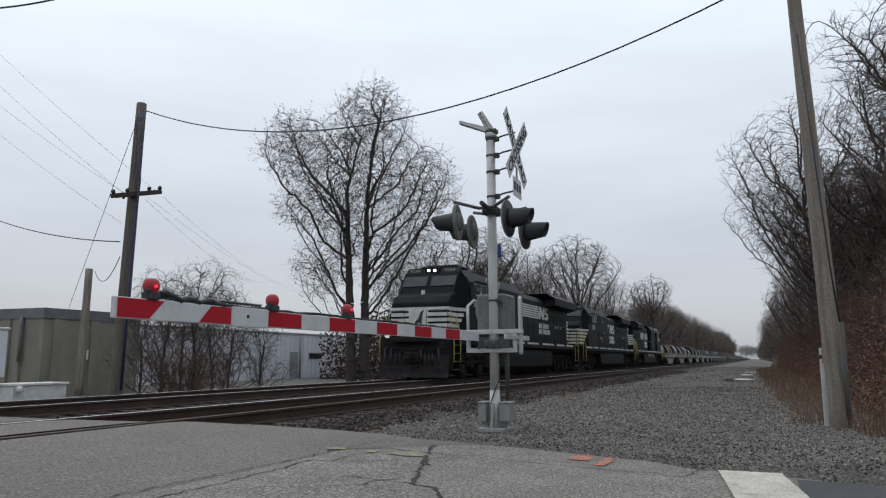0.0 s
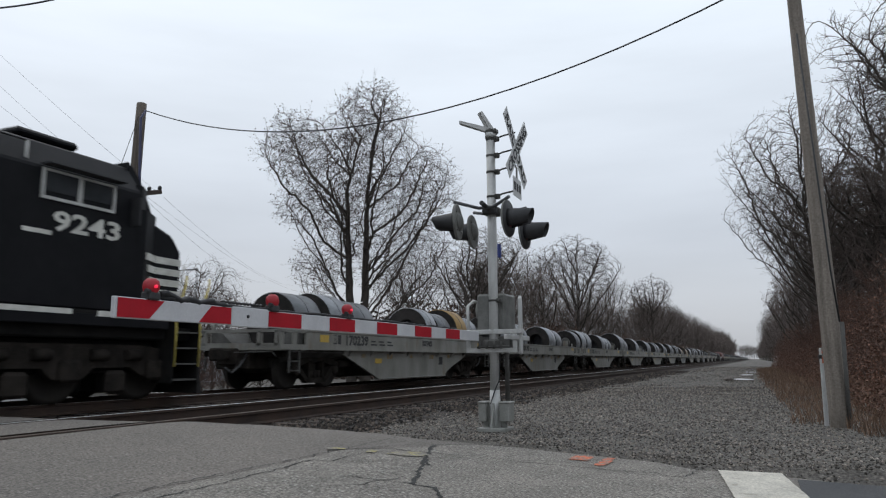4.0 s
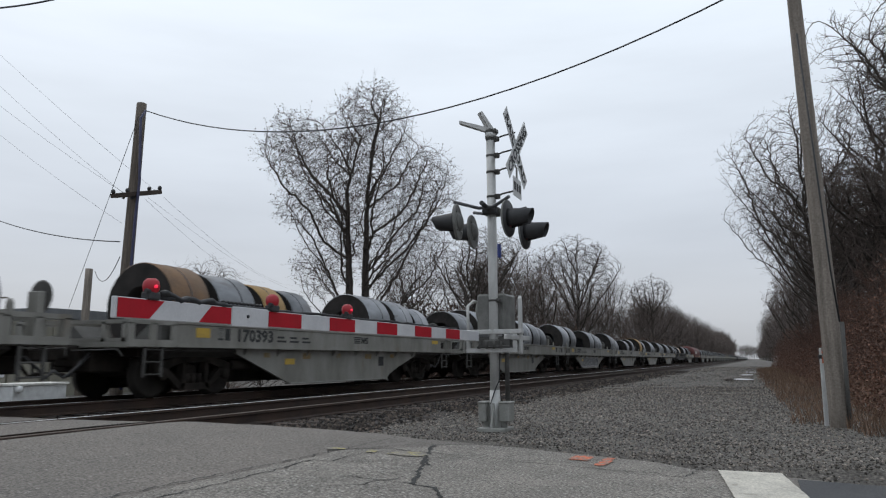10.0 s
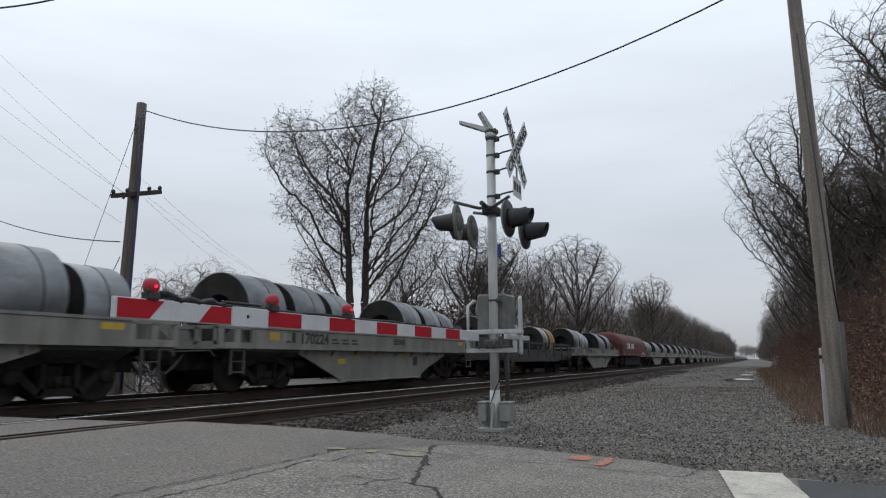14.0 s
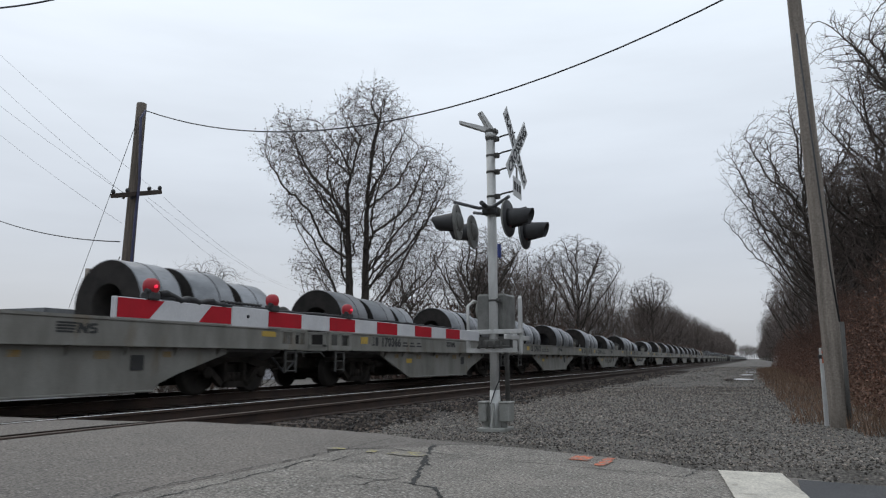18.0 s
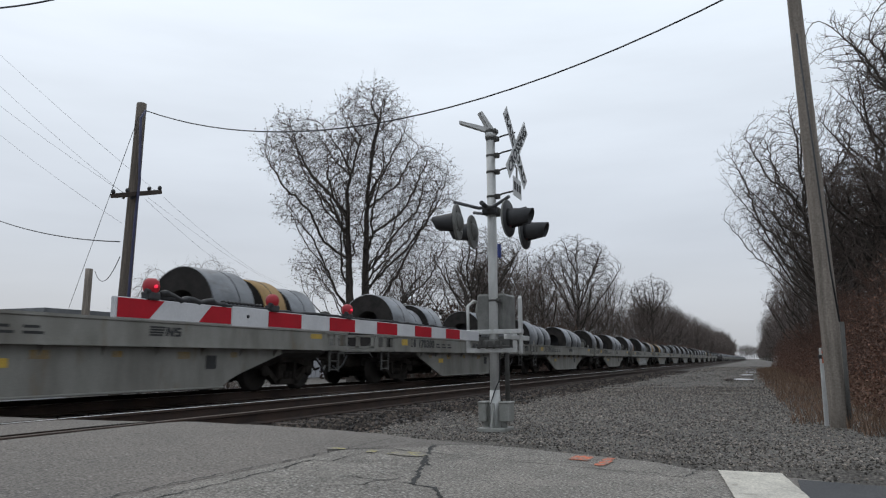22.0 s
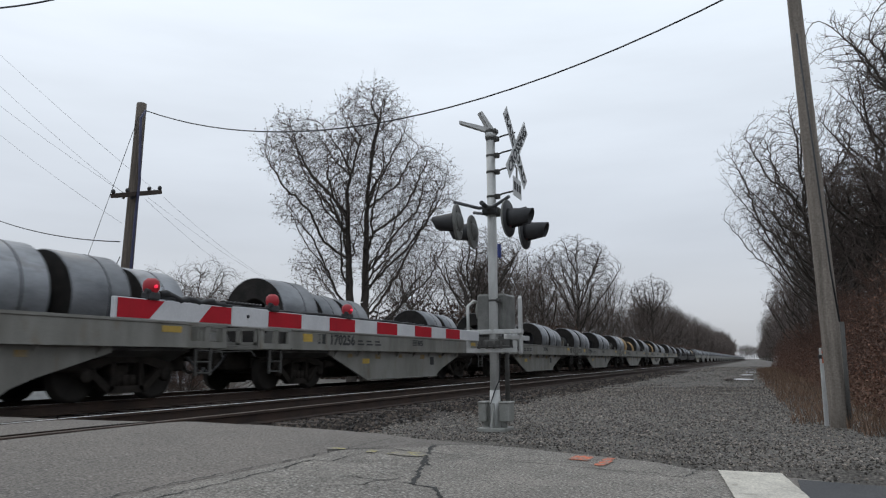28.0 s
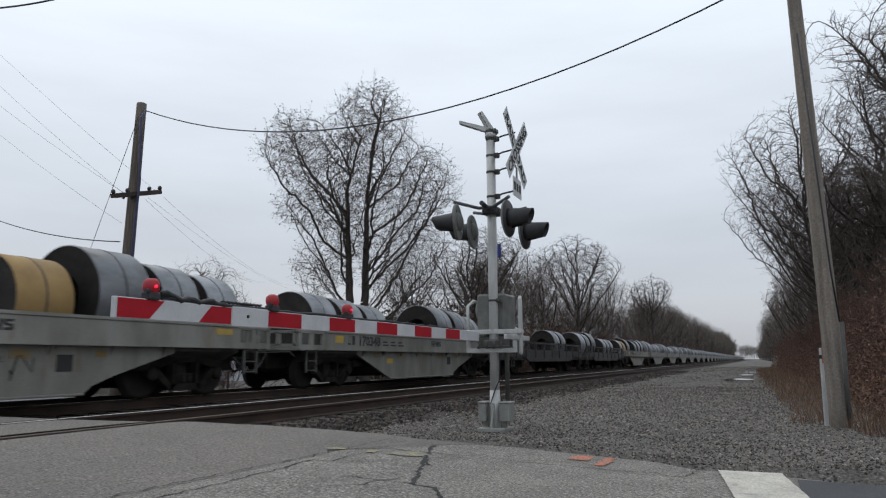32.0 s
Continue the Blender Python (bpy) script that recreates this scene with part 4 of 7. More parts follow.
part("window_frame", box(B(), (-32.985, wy - 1.0, 1.15), (-32.9, wy + 1.0, 1.22)), M_SHEDTRIM, win)
py_ = at_pixel(533, 620, -32.8).y
part("downpipe", tube(B(), (-32.85, py_, GZ), (-32.85, py_, 2.5), 0.09), M_SHEDTRIM, sh)

cab = thing("utility_cabinet", "low white metal cabinet with a lid", "cabinet")
a0, a1 = at_pixel(22, 690, -21.0), at_pixel(118, 690, -21.0)
part("body", box(B(), (-21.9, a0.y, -0.8), (-21.0, a1.y, at_pixel(70, 682, -21).z), 0.02), M_SIGN, cab)
part("lid", box(B(), (-21.95, a0.y - 0.05, at_pixel(70, 682, -21).z), (-20.95, a1.y + 0.05, at_pixel(70, 678, -21).z), 0.01), M_WHITE, cab)
part("knob", lathe(B(), [(0, -0.12), (0.1, -0.08), (0.12, 0), (0.1, 0.08), (0, 0.12)], (-20.9, a0.y + 0.15, at_pixel(25, 690, -20.9).z), "z", 12), M_SIGN, cab)

tr = thing("white_trailer", "white box trailer parked by the building", "trailer")
b0 = at_pixel(16, 584, -23.5)
part("box_body", box(B(), (-25.8, b0.y - 7.0, 0.1), (-23.5, b0.y, b0.z), 0.03), M_SHED, tr)
part("roof_cap", box(B(), (-25.85, b0.y - 7.05, b0.z), (-23.45, b0.y + 0.05, b0.z + 0.08), 0.02), M_WHITE, tr)
for yy in (b0.y - 1.2, b0.y - 2.3):
    part("wheel", lathe(B(), [(0.2, -0.12), (0.45, -0.12), (0.48, 0), (0.45, 0.12), (0.2, 0.12)], (-23.75, yy, -0.32), "x", 18), M_BLACK, tr)
part("landing_leg", box(B(), (-23.8, b0.y - 5.6, -0.8), (-23.7, b0.y - 5.5, 0.12)), M_BLACK, tr)

# ---- trees ----


def colonise(seed, lobes, trunks, points, limbs=16, low=3.0, rise=1.35, step=0.26, reach=1.7, kill=0.34, inertia=0.9, up=0.16, wobble=0.1):
    """Nodes and parents of a tree that grows into a crown: lobes are balls (x, y, z, rx, ry, rz), trunks are lines of points; limbs climb from the trunks towards the lobes."""
    r = np.random.RandomState(seed)
    lobes = np.array(lobes, float)
    vol = lobes[:, 3] * lobes[:, 4] * lobes[:, 5]

    def inside(n, power):
        pick = r.choice(len(lobes), n, p=vol / vol.sum())
        d = r.normal(size=(n, 3))
        d /= np.linalg.norm(d, axis=1)[:, None]
        return lobes[pick, :3] + d * lobes[pick, 3:] * (r.rand(n) ** power)[:, None]

    goal = inside(points, 0.5)
    nodes, parent, way = [], [], []

    def line_of(pts, prev, jitter):
        for p, q in zip(pts, pts[1:]):
            n = max(1, int(round(np.linalg.norm(q - p) / step)))
            for k in range(n):
                if prev is None or k or len(pts) > 2:
                    nodes.append(p + (q - p) * (k + 1) / n + r.normal(0, jitter, 3))
                    parent.append(-1 if prev is None else prev)
                    way.append((q - p) / np.linalg.norm(q - p))
                    prev = len(nodes) - 1

    for line in trunks:
        line_of([np.array(p, float) for p in line], None, 0.02)
    stem = len(nodes)
    cand = inside(limbs * 12, 0.3)
    chosen = [cand[cand[:, 2].argmax()]]
    while len(chosen) < limbs:
        gap = np.min([np.linalg.norm(cand - c, axis=1) for c in chosen], axis=0)
        chosen.append(cand[gap.argmax()])
    for target in chosen:
        base = np.array(nodes[:stem])
        hd = np.linalg.norm(base[:, :2] - target[:2], axis=1)
        z = np.maximum(low, target[2] - hd * rise * r.uniform(0.8, 1.25))
        i = int(np.argmin(np.abs(base[:, 2] - z) + hd * 0.6))
        p0 = base[i]
        v = target - p0
        side = np.cross(v, (0, 0, 1.0))
        bow = side / (np.linalg.norm(side) + 1e-6) * np.linalg.norm(v) * r.normal(0, 0.07)
        pts = [p0]
        for t in (0.25, 0.5, 0.75, 1.0):
            sag = math.sin(t * math.pi)
            pts.append(p0 + v * t + bow * sag - np.array((0, 0, 0.07 * np.linalg.norm(v) * sag)) + r.normal(0, 0.05 * np.linalg.norm(v) * 0.5, 3) * (t < 1))
        line_of(pts, i, 0.03)
    kids = [3 if i < stem else 0 for i in range(len(nodes))]
    near = np.full(points, 1e9)
    who = np.zeros(points, int)
    alive = np.ones(points, bool)

    def admit(lo):
        live = np.where(alive)[0]
        if not len(live):
            return
        block = np.array(nodes[lo:])
        g = goal[live]
        for c in range(0, len(block), 200):
            part_ = block[c:c + 200]
            dist = ((g ** 2).sum(1)[:, None] + (part_ ** 2).sum(1)[None] - 2 * g @ part_.T).clip(0)
            best = dist.argmin(1)
            m = np.sqrt(dist[np.arange(len(live)), best])
            closer = m < near[live]
            near[live[closer]] = m[closer]
            who[live[closer]] = best[closer] + lo + c
        alive[near < kill] = False

    admit(0)
    for _ in range(90):
        use = np.where(alive & (near < reach))[0]
        if not len(use):
            break
        at, slot = np.unique(who[use], return_inverse=True)
        v = (goal[use] - np.array([nodes[i] for i in at])[slot]) / (near[use] + 1e-6)[:, None]
        pull = np.zeros((len(at), 3))
        np.add.at(pull, slot, v)
        lo = len(nodes)
        for i, v in zip(at, pull):
            if kids[i] >= 3:
                if i >= stem:
                    alive[who == i] = False
                    continue
                kids[i] = 2 if r.rand() < 0.15 else 4
                if kids[i] == 4:
                    continue
            v = v / (np.linalg.norm(v) + 1e-6) + way[i] * inertia + (0, 0, up) + r.normal(0, wobble, 3)
            v /= np.linalg.norm(v)
            nodes.append(nodes[i] + v * step)
            parent.append(i)
            way.append(v)
            kids.append(0)
            kids[i] += 1
        if len(nodes) == lo:
            break
        admit(lo)
    return np.array(nodes), np.array(parent), np.array(way), r, stem


def wood(seed, lobes, trunks, points, r0, tip=0.007, twigs=1.0, twig_len=0.5, droop=0.0, **kw):
    """Segments of a bare tree: stout ones, fine ones, and the twigs' ends."""
    p, parent, way, r, stem = colonise(seed, lobes, trunks, points, **kw)
    n = len(p)
    tips = np.ones(n)
    for i in range(n - 1, -1, -1):
        if parent[i] >= 0:
            tips[parent[i]] += tips[i]
    rad = tip * tips ** 0.4
    line = np.cumsum(parent[:stem] < 0)
    top = [max(p[:stem][line == line[i], 2]) + 0.4 for i in range(stem)]
    stout, fine, ends = [], [], []
    for i in range(n):
        j = parent[i]
        if j < 0:
            continue
        rad[i] = min(rad[i], rad[j])
        ra = min(rad[j], rad[i] * 1.35)
        if i < stem:
            ra, rad[i] = (max(0.06, r0 * (1 - 0.95 * max(0.0, p[k, 2]) / top[i])) for k in (j, i))
        (stout if rad[i] > 0.035 else fine).append((*p[j], *p[i], ra, rad[i]))
        if rad[i] > tip * 8:
            continue
        for _ in range(r.poisson(twigs * (1.3 if rad[i] > tip * 1.9 else 1.7))):
            d = way[i] * 0.7 + r.normal(0, 0.62, 3) + (0, 0, 0.22 - droop)
            d /= np.linalg.norm(d)
            a, ln = p[i], twig_len * r.uniform(0.35, 1.15)
            for k in range(3):
                d = d + r.normal(0, 0.22, 3) + (0, 0, 0.05 - droop * 0.5)
                d /= np.linalg.norm(d)
                b = a + d * ln / 3
                q = tip * (0.72 - 0.14 * k)
                fine.append((*a, *b, q, q * 0.85))
                if k == 1:
                    c = d + r.normal(0, 0.6, 3)
                    c = b + c / np.linalg.norm(c) * ln * 0.35
                    fine.append((*b, *c, q * 0.8, q * 0.6))
                a = b
            ends.append(a)
    return stout, fine, ends


def grow(seed, height, r, spread=0.9, first=0.22, limbs=11, levels=4, trunks=1, lean=0.0, gnarl=0.16, up=0.25, kids=(8, 6, 5), short=0.5, apart=0.1, env=None, top=0.55, thick=0.42, open_=0.35, least=0.02, thin=0.006):
    """Segments of a bare tree: (stout ones, fine ones)."""
    rnd = random.Random(seed)
    stout, fine = [], []

    def rv(s):
        return Vector((rnd.gauss(0, s), rnd.gauss(0, s), rnd.gauss(0, s)))

    def branch(p, d, length, r0, level):
        n = max(2, int(4 - level * 0.5) + (3 if level == 0 else 1))
        step = length / n
        pts = []
        for k in range(n):
            ra = r0 * (1 - 0.75 * k / n)
            rb = r0 * (1 - 0.75 * (k + 1) / n)
            d = (d + rv(gnarl * (0.2 if level == 0 else 1)) + Vector((0, 0, up * (0.2 if level == 0 else 0.35)))).normalized()
            q = p + d * step
            if env and level and ((q.x ** 2 + q.y ** 2) / env[1] ** 2 + ((q.z - env[0]) / env[2]) ** 2) > rnd.uniform(0.7, 1.15):
                n = k
                break
            (stout if level < 2 else fine).append((*p, *q, max(ra, thin), max(rb, thin * 0.8)))
            pts.append((p.copy(), q.copy(), d.copy(), rb, (k + 1) / n))
            p = q
        if level >= levels or not pts:
            return
        m = limbs if level == 0 else kids[min(level - 1, len(kids) - 1)]
        for i in range(m):
            t = first + (1 - first) * (i + rnd.random()) / m if level == 0 else 0.2 + 0.8 * (i + rnd.random()) / m
            k = min(n - 1, int(t * n))
            a, b, dd, rb, _ = pts[k]
            at = a.lerp(b, t * n - k)
            ax = dd.orthogonal().normalized()
            ax.rotate(Matrix.Rotation(rnd.uniform(0, 6.283), 3, dd))
            ang = spread * rnd.uniform(0.55, 1.15) * (1.0 if level else 1.0 - open_ * t)
            nd = dd.copy()
            nd.rotate(Matrix.Rotation(ang, 3, ax))
            ln = length * short * rnd.uniform(0.65, 1.15) * (1.15 - top * t if level == 0 else 1.1 - 0.4 * t)
            branch(at, nd, ln, max(rb * 0.62, thin * 1.3) if level else max(r0 * thick * (1.1 - 0.6 * t), least), level + 1)

    for k in range(trunks):
        a = 2 * math.pi * k / max(trunks, 1) + seed
        off = Vector((math.cos(a), math.sin(a), 0)) * (0.75 * r if trunks > 1 else 0)
        d = Vector((math.cos(a) * (apart if trunks > 1 else 0) + lean, math.sin(a) * (apart if trunks > 1 else 0), 1)).normalized()
        branch(Vector((0, 0, -0.3)) + off, d, height * rnd.uniform(0.9, 1.0), r, 0)
    return stout, fine


TREES, SEEDS = {}, {}


def keep_meshes(key, stout, fine, twig, bark):
    out = []
    for nm, segs, sides, m in (("trunk", stout, 7, bark), ("crown", fine, 3, twig)):
        v, f = tubes_mesh(segs, sides)
        me = bpy.data.meshes.new(nm)
        me.from_pydata(v, [], f)
        me.materials.append(m)
        me.polygons.foreach_set("use_smooth", [True] * len(me.polygons))
        out.append(me)
    TREES[key] = tuple(out)


def tree_meshes(key, twig, bark=None, **kw):
    keep_meshes(key, *grow(**kw), twig, bark or M_BARK)


def wood_meshes(key, twig, **kw):
    stout, fine, ends = wood(**kw)
    keep_meshes(key, stout, fine, twig, M_BARK)
    SEEDS[key] = ends


def plant(key, x, y, z, scale=1.0, turn=0.0, label="", group="", category="tree", name="bare_tree", wide=1.0):
    t = thing(name, label, category, group, at=pose(x, y, z, 0, 0, turn) @ Matrix.Diagonal((scale * wide, scale * wide, scale, 1)))
    for nm, me in zip(("trunk", "crown"), TREES[key]):
        ob = new(nm, me)
        ob.parent = t
    return t


# the twin-trunked tree beyond the tracks: a lobed, lopsided crown
BIG_LOBES = [(-3.2, 0, 12.0, 2.0, 2.6, 1.8), (-2.4, 0.3, 9.3, 1.7, 2.4, 1.8), (0.5, 0, 13.1, 2.2, 2.8, 2.5), (-0.5, -0.4, 9.9, 2.7, 3.2, 2.8), (2.8, 0.2, 10.2, 2.3, 2.9, 2.3),
             (2.7, 0, 7.4, 2.1, 2.6, 1.9), (-1.8, 0.2, 5.9, 1.6, 2.0, 1.5), (1.7, -0.3, 5.4, 1.8, 2.0, 1.6), (0.1, 0, 7.4, 2.2, 2.4, 1.8)]
BIG_TRUNKS = [[(-0.25, 0, -0.4), (-0.42, 0, 4.2), (-0.58, 0, 7.7), (-0.68, 0.1, 10.0), (0.0, 0.2, 12.9)], [(0.36, 0.1, -0.4), (0.34, 0.1, 3.0), (0.31, 0, 6.4), (0.36, 0, 10.0), (0.5, 0, 11.5), (0.9, 0, 13.6)]]
wood_meshes("big", M_TWIG, seed=4, lobes=BIG_LOBES, trunks=BIG_TRUNKS, points=17000, limbs=56, low=2.6, kill=0.3, r0=0.29, tip=0.0068, twigs=1.1, twig_len=0.65)


def round_tree(key, twig, seed, h, w, points, r0=0.2, clear=0.25, lean=0.0, **kw):
    """A tree of height h and crown half-width w, its crown in uneven lobes over a clear trunk."""
    r = random.Random(seed)
    lobes = [(lean * 0.6, 0, h * 0.66, w * 0.62, w * 0.62, h * 0.3)]
    for k in range(8):
        a = k * 2.4 + r.uniform(-0.5, 0.5)
        q = w * r.uniform(0.42, 0.66)
        z = h * r.uniform(clear + 0.15, 0.84)
        lobes.append((math.cos(a) * q + lean * z / h, math.sin(a) * q, z, w * r.uniform(0.3, 0.46), w * r.uniform(0.3, 0.46), h * r.uniform(0.09, 0.16)))
    split = r.uniform(0.22, 0.32)
    fork = (lean * 0.2, 0, h * split)
    lines = [[(0, 0, -0.4), (lean * 0.08, 0.05, h * 0.12), fork, (lean * 0.4 + r.uniform(-0.4, 0.4), r.uniform(-0.4, 0.4), h * 0.55)]]
    wood_meshes(key, twig, seed=seed, lobes=lobes, trunks=lines, points=points, r0=r0, low=h * (clear - 0.02), **kw)


round_tree("near", M_TWIG, 15, 15.0, 4.3, 6500, 0.2, limbs=28, twigs=0.9, twig_len=0.55, tip=0.0075, step=0.3, kill=0.36, reach=2.0)
round_tree("lean", M_TWIG, 31, 15.0, 5.2, 8000, 0.22, lean=1.6, limbs=32, twigs=0.9, twig_len=0.5, tip=0.007, step=0.3, kill=0.36, reach=2.0)
round_tree("broad", M_TWIG, 33, 15.0, 5.6, 7000, 0.26, clear=0.16, limbs=34, twigs=0.9, twig_len=0.6, tip=0.01, step=0.34, kill=0.4, reach=2.2)
for i in range(4):
    round_tree("wood%d" % i, M_TWIG_GREY, 20 + i, 11.5, 3.7, 2400, 0.17, clear=0.12, limbs=20, twigs=0.9, twig_len=0.7, tip=0.012, step=0.38, kill=0.45, reach=2.2)
for i in range(3):
    round_tree("shrub%d" % i, M_TWIG_RED if i == 1 else M_TWIG, 60 + i, 5.2, 2.1, 1900, 0.07, clear=0.06, limbs=26, twigs=0.8, twig_len=0.42, tip=0.0045, step=0.2, kill=0.22, reach=1.4)
for i in range(2):
    tree_meshes("brush%d" % i, M_TWIG_RED, least=0.01, thin=0.004, seed=50 + i, height=3.4, r=0.03, spread=0.8, first=0.1, limbs=12, levels=3, trunks=5, kids=(7, 5), short=0.55, up=0.1, gnarl=0.24)

bt = at_pixel(632, 660, -18.0)
BIG = plant("big", bt.x, bt.y, -0.75, 1.0, 23.3 + 6.8, "large bare deciduous tree with twin trunks beyond the tracks")
pods = bpy.data.meshes.new("dead_foliage")
vs, fs = [], []
pr = np.random.RandomState(12)
for e in SEEDS["big"]:
    if pr.rand() > (0.5 if e[0] < -0.5 else 0.22) * (1.3 if e[2] < 6.5 or e[2] > 11 else 0.6):
        continue
    b0, q = len(vs), 0.03 * pr.uniform(0.6, 1.5)
    o = pr.normal(0, 0.4, (4, 3)) + np.array([(1, 0, 0), (-0.6, 0.9, 0), (-0.6, -0.9, 0), (0, 0, -1.6)])
    vs += [tuple(e + v * q) for v in o]
    fs += [(b0, b0 + 1, b0 + 2), (b0, b0 + 3, b0 + 1), (b0 + 1, b0 + 3, b0 + 2), (b0 + 2, b0 + 3, b0)]
pods.from_pydata(vs, [], fs)
pods.materials.append(M_TWIG)
hang = new("dead_foliage", pods)
hang.parent = BIG
hang["label"] = "dark dry seed pods hanging from the twigs"
for key, px, X, sc, wd, turn in (("broad", 838, -19.5, 0.8, 1.12, 40), ("broad", 1022, -20, 1.18, 1.0, 150), ("near", 1158, -17.5, 1.2, 1.1, 80), ("near", 940, -24, 1.0, 1.1, 10), ("near", 730, -22, 0.6, 1.3, 200), ("near", 1085, -24, 1.15, 1.1, 300)):
    bt = at_pixel(px, 640, X)
    plant(key, bt.x, bt.y, -0.8, sc, turn, "tall bare deciduous tree along the railway", "trees along the far side", wide=wd)
rnd = random.Random(9)
# line of trees along the far side of the tracks
y = 56.0
while y < 1300:
    k = rnd.randrange(4)
    sc = rnd.uniform(0.8, 1.1) if y < 150 else rnd.uniform(1.05, 1.35) * (1.15 if y < 230 else 1.4 if y < 600 else 1.9)
    plant("wood%d" % k, -18.5 - rnd.uniform(0, 7) - y * 0.01, y, -0.8, sc, rnd.uniform(0, 360), "bare grey-brown deciduous tree along the railway", "trees along the far side")
    plant("brush%d" % rnd.randrange(2), -17.0 - rnd.uniform(0, 4), y + 2, -0.8, rnd.uniform(0.9, 1.5), rnd.uniform(0, 360), "dark tangled brush under the trees", "brush beyond the tracks", "shrub", "brush")
    y += rnd.uniform(2.0, 3.4) * (1 + y / 170)
for key, x, y, sc, turn in (("lean", 3.3, 37, 0.92, 170), ("lean", 4.4, 46, 0.9, 200), ("near", 4.6, 54, 0.95, 20), ("near", 4.2, 62, 0.85, 70), ("near", 7.2, 31, 1.05, 310), ("lean", 8.6, 24.5, 1.0, 150),
                            ("near", 10.5, 27, 1.22, 130), ("lean", 10.0, 20.5, 1.08, 185), ("near", 7.2, 40, 1.1, 80), ("near", 12.5, 24, 1.3, 220), ("near", 6.2, 26, 0.95, 10)):
    plant(key, x, y, -0.05, sc, turn, "large bare tree leaning over the gravel track", "trees of the roadside woods")
# woods that close the far end of the line
for i in range(9):
    plant("wood%d" % (i % 4), -30 + 4.6 * i, 1650 + rnd.uniform(0, 60), -0.5, rnd.uniform(2.4, 3.0), rnd.uniform(0, 360), "bare grey tree in the far distance", "distant trees at the line's end")
# woods on the near side
for i in range(92):
    y = 34 + 860 * (i / 92) ** 1.9
    x = (5.2 if y < 60 else 3.9) + rnd.uniform(0, 5) * (1 if i % 3 else 0.15)
    sc = rnd.uniform(0.78, 1.0)
    plant("wood%d" % rnd.randrange(4), x, y, 0.0, sc, rnd.uniform(0, 360), "bare deciduous tree at the edge of the woods", "trees of the roadside woods")
for i in range(40):
    y = 12.5 + 120 * (i / 40) ** 1.4
    plant("brush%d" % rnd.randrange(2), 2.6 + rnd.uniform(0, 2.6), y, -0.1, rnd.uniform(0.55, 0.8) * (1 if y < 25 else 1.25), rnd.uniform(0, 360), "tangled reddish-brown bare brush", "brush along the woods", "shrub", "brush")
for px, dx, sc in ((285, -18.5, 0.9), (345, -18.0, 1.0), (405, -19.5, 0.85), (460, -19.0, 0.72), (250, -21, 0.8), (375, -22, 0.95), (320, -23, 1.0)):
    p = at_pixel(px, 660, dx)
    plant("shrub%d" % rnd.randrange(3), p.x, p.y, -0.8, sc, rnd.uniform(0, 360), "bare leafless shrub in front of the shed", "shrubs beyond the tracks", "shrub", "shrub")
for px, dx in ((300, -17.8), (350, -18.6), (395, -18.2), (330, -17.4)):
    p = at_pixel(px, 660, dx)
    plant("brush%d" % rnd.randrange(2), p.x, p.y, -0.85, 0.5, rnd.uniform(0, 360), "dense reddish-brown brush at the foot of the shrubs", "shrubs beyond the tracks", "shrub", "brush")


def litter(name, n, area, size, material, label, seed, height, kind="stuff", category="leaves", dens=1.5):
    """Many small folded blades or leaves in a volume over the ground."""
    r = np.random.RandomState(seed)
    x0, x1, y0, y1 = area
    xs_ = r.uniform(x0, x1, n)
    ys_ = y0 + (y1 - y0) * r.rand(n) ** dens
    c_ = np.array([(x, y, ground_z(x, y) + height(r, x, y)) for x, y in zip(xs_, ys_)])
    size_ = (size * r.uniform(0.5, 1.4, n))[:, None]
    a = r.normal(0, 1, (n, 3))
    a /= np.linalg.norm(a, axis=1)[:, None]
    b = np.cross(a, r.normal(0, 1, (n, 3)))
    b /= np.linalg.norm(b, axis=1)[:, None] + 1e-6
    vs = np.stack([c_ - a * size_, c_ + b * size_ * 0.6, c_ + a * size_, c_ - b * size_ * 0.6], 1).reshape(-1, 3).tolist()
    fs = np.arange(4 * n).reshape(-1, 4).tolist()
    ob = mesh_part(name, vs, fs, material)
    return tagged(ob, label, category, kind=kind)


def clump(r, x, y):
    top = 2.6 + 2.2 * noise.noise(Vector((x * 0.5, y * 0.35, 1)))
    return max(0.05, r.rand() ** 1.2 * top * min(1.0, (x - 1.4) / 1.2))


litter("brush_leaves", 120000, (1.5, 6.5, 11.0, 90), 0.026, M_LEAF, "dry reddish-brown leaves clinging to the brush", 6, clump)


def under(r, x, y):
    return max(0.05, r.rand() ** 1.2 * (4.6 + 2.4 * noise.noise(Vector((x * 0.2, y * 0.08, 5)))))


litter("undergrowth", 170000, (-30, -18, 46, 600), 0.12, M_UNDER, "dark bare undergrowth behind the tracks", 8, under, category="undergrowth", dens=1.6)


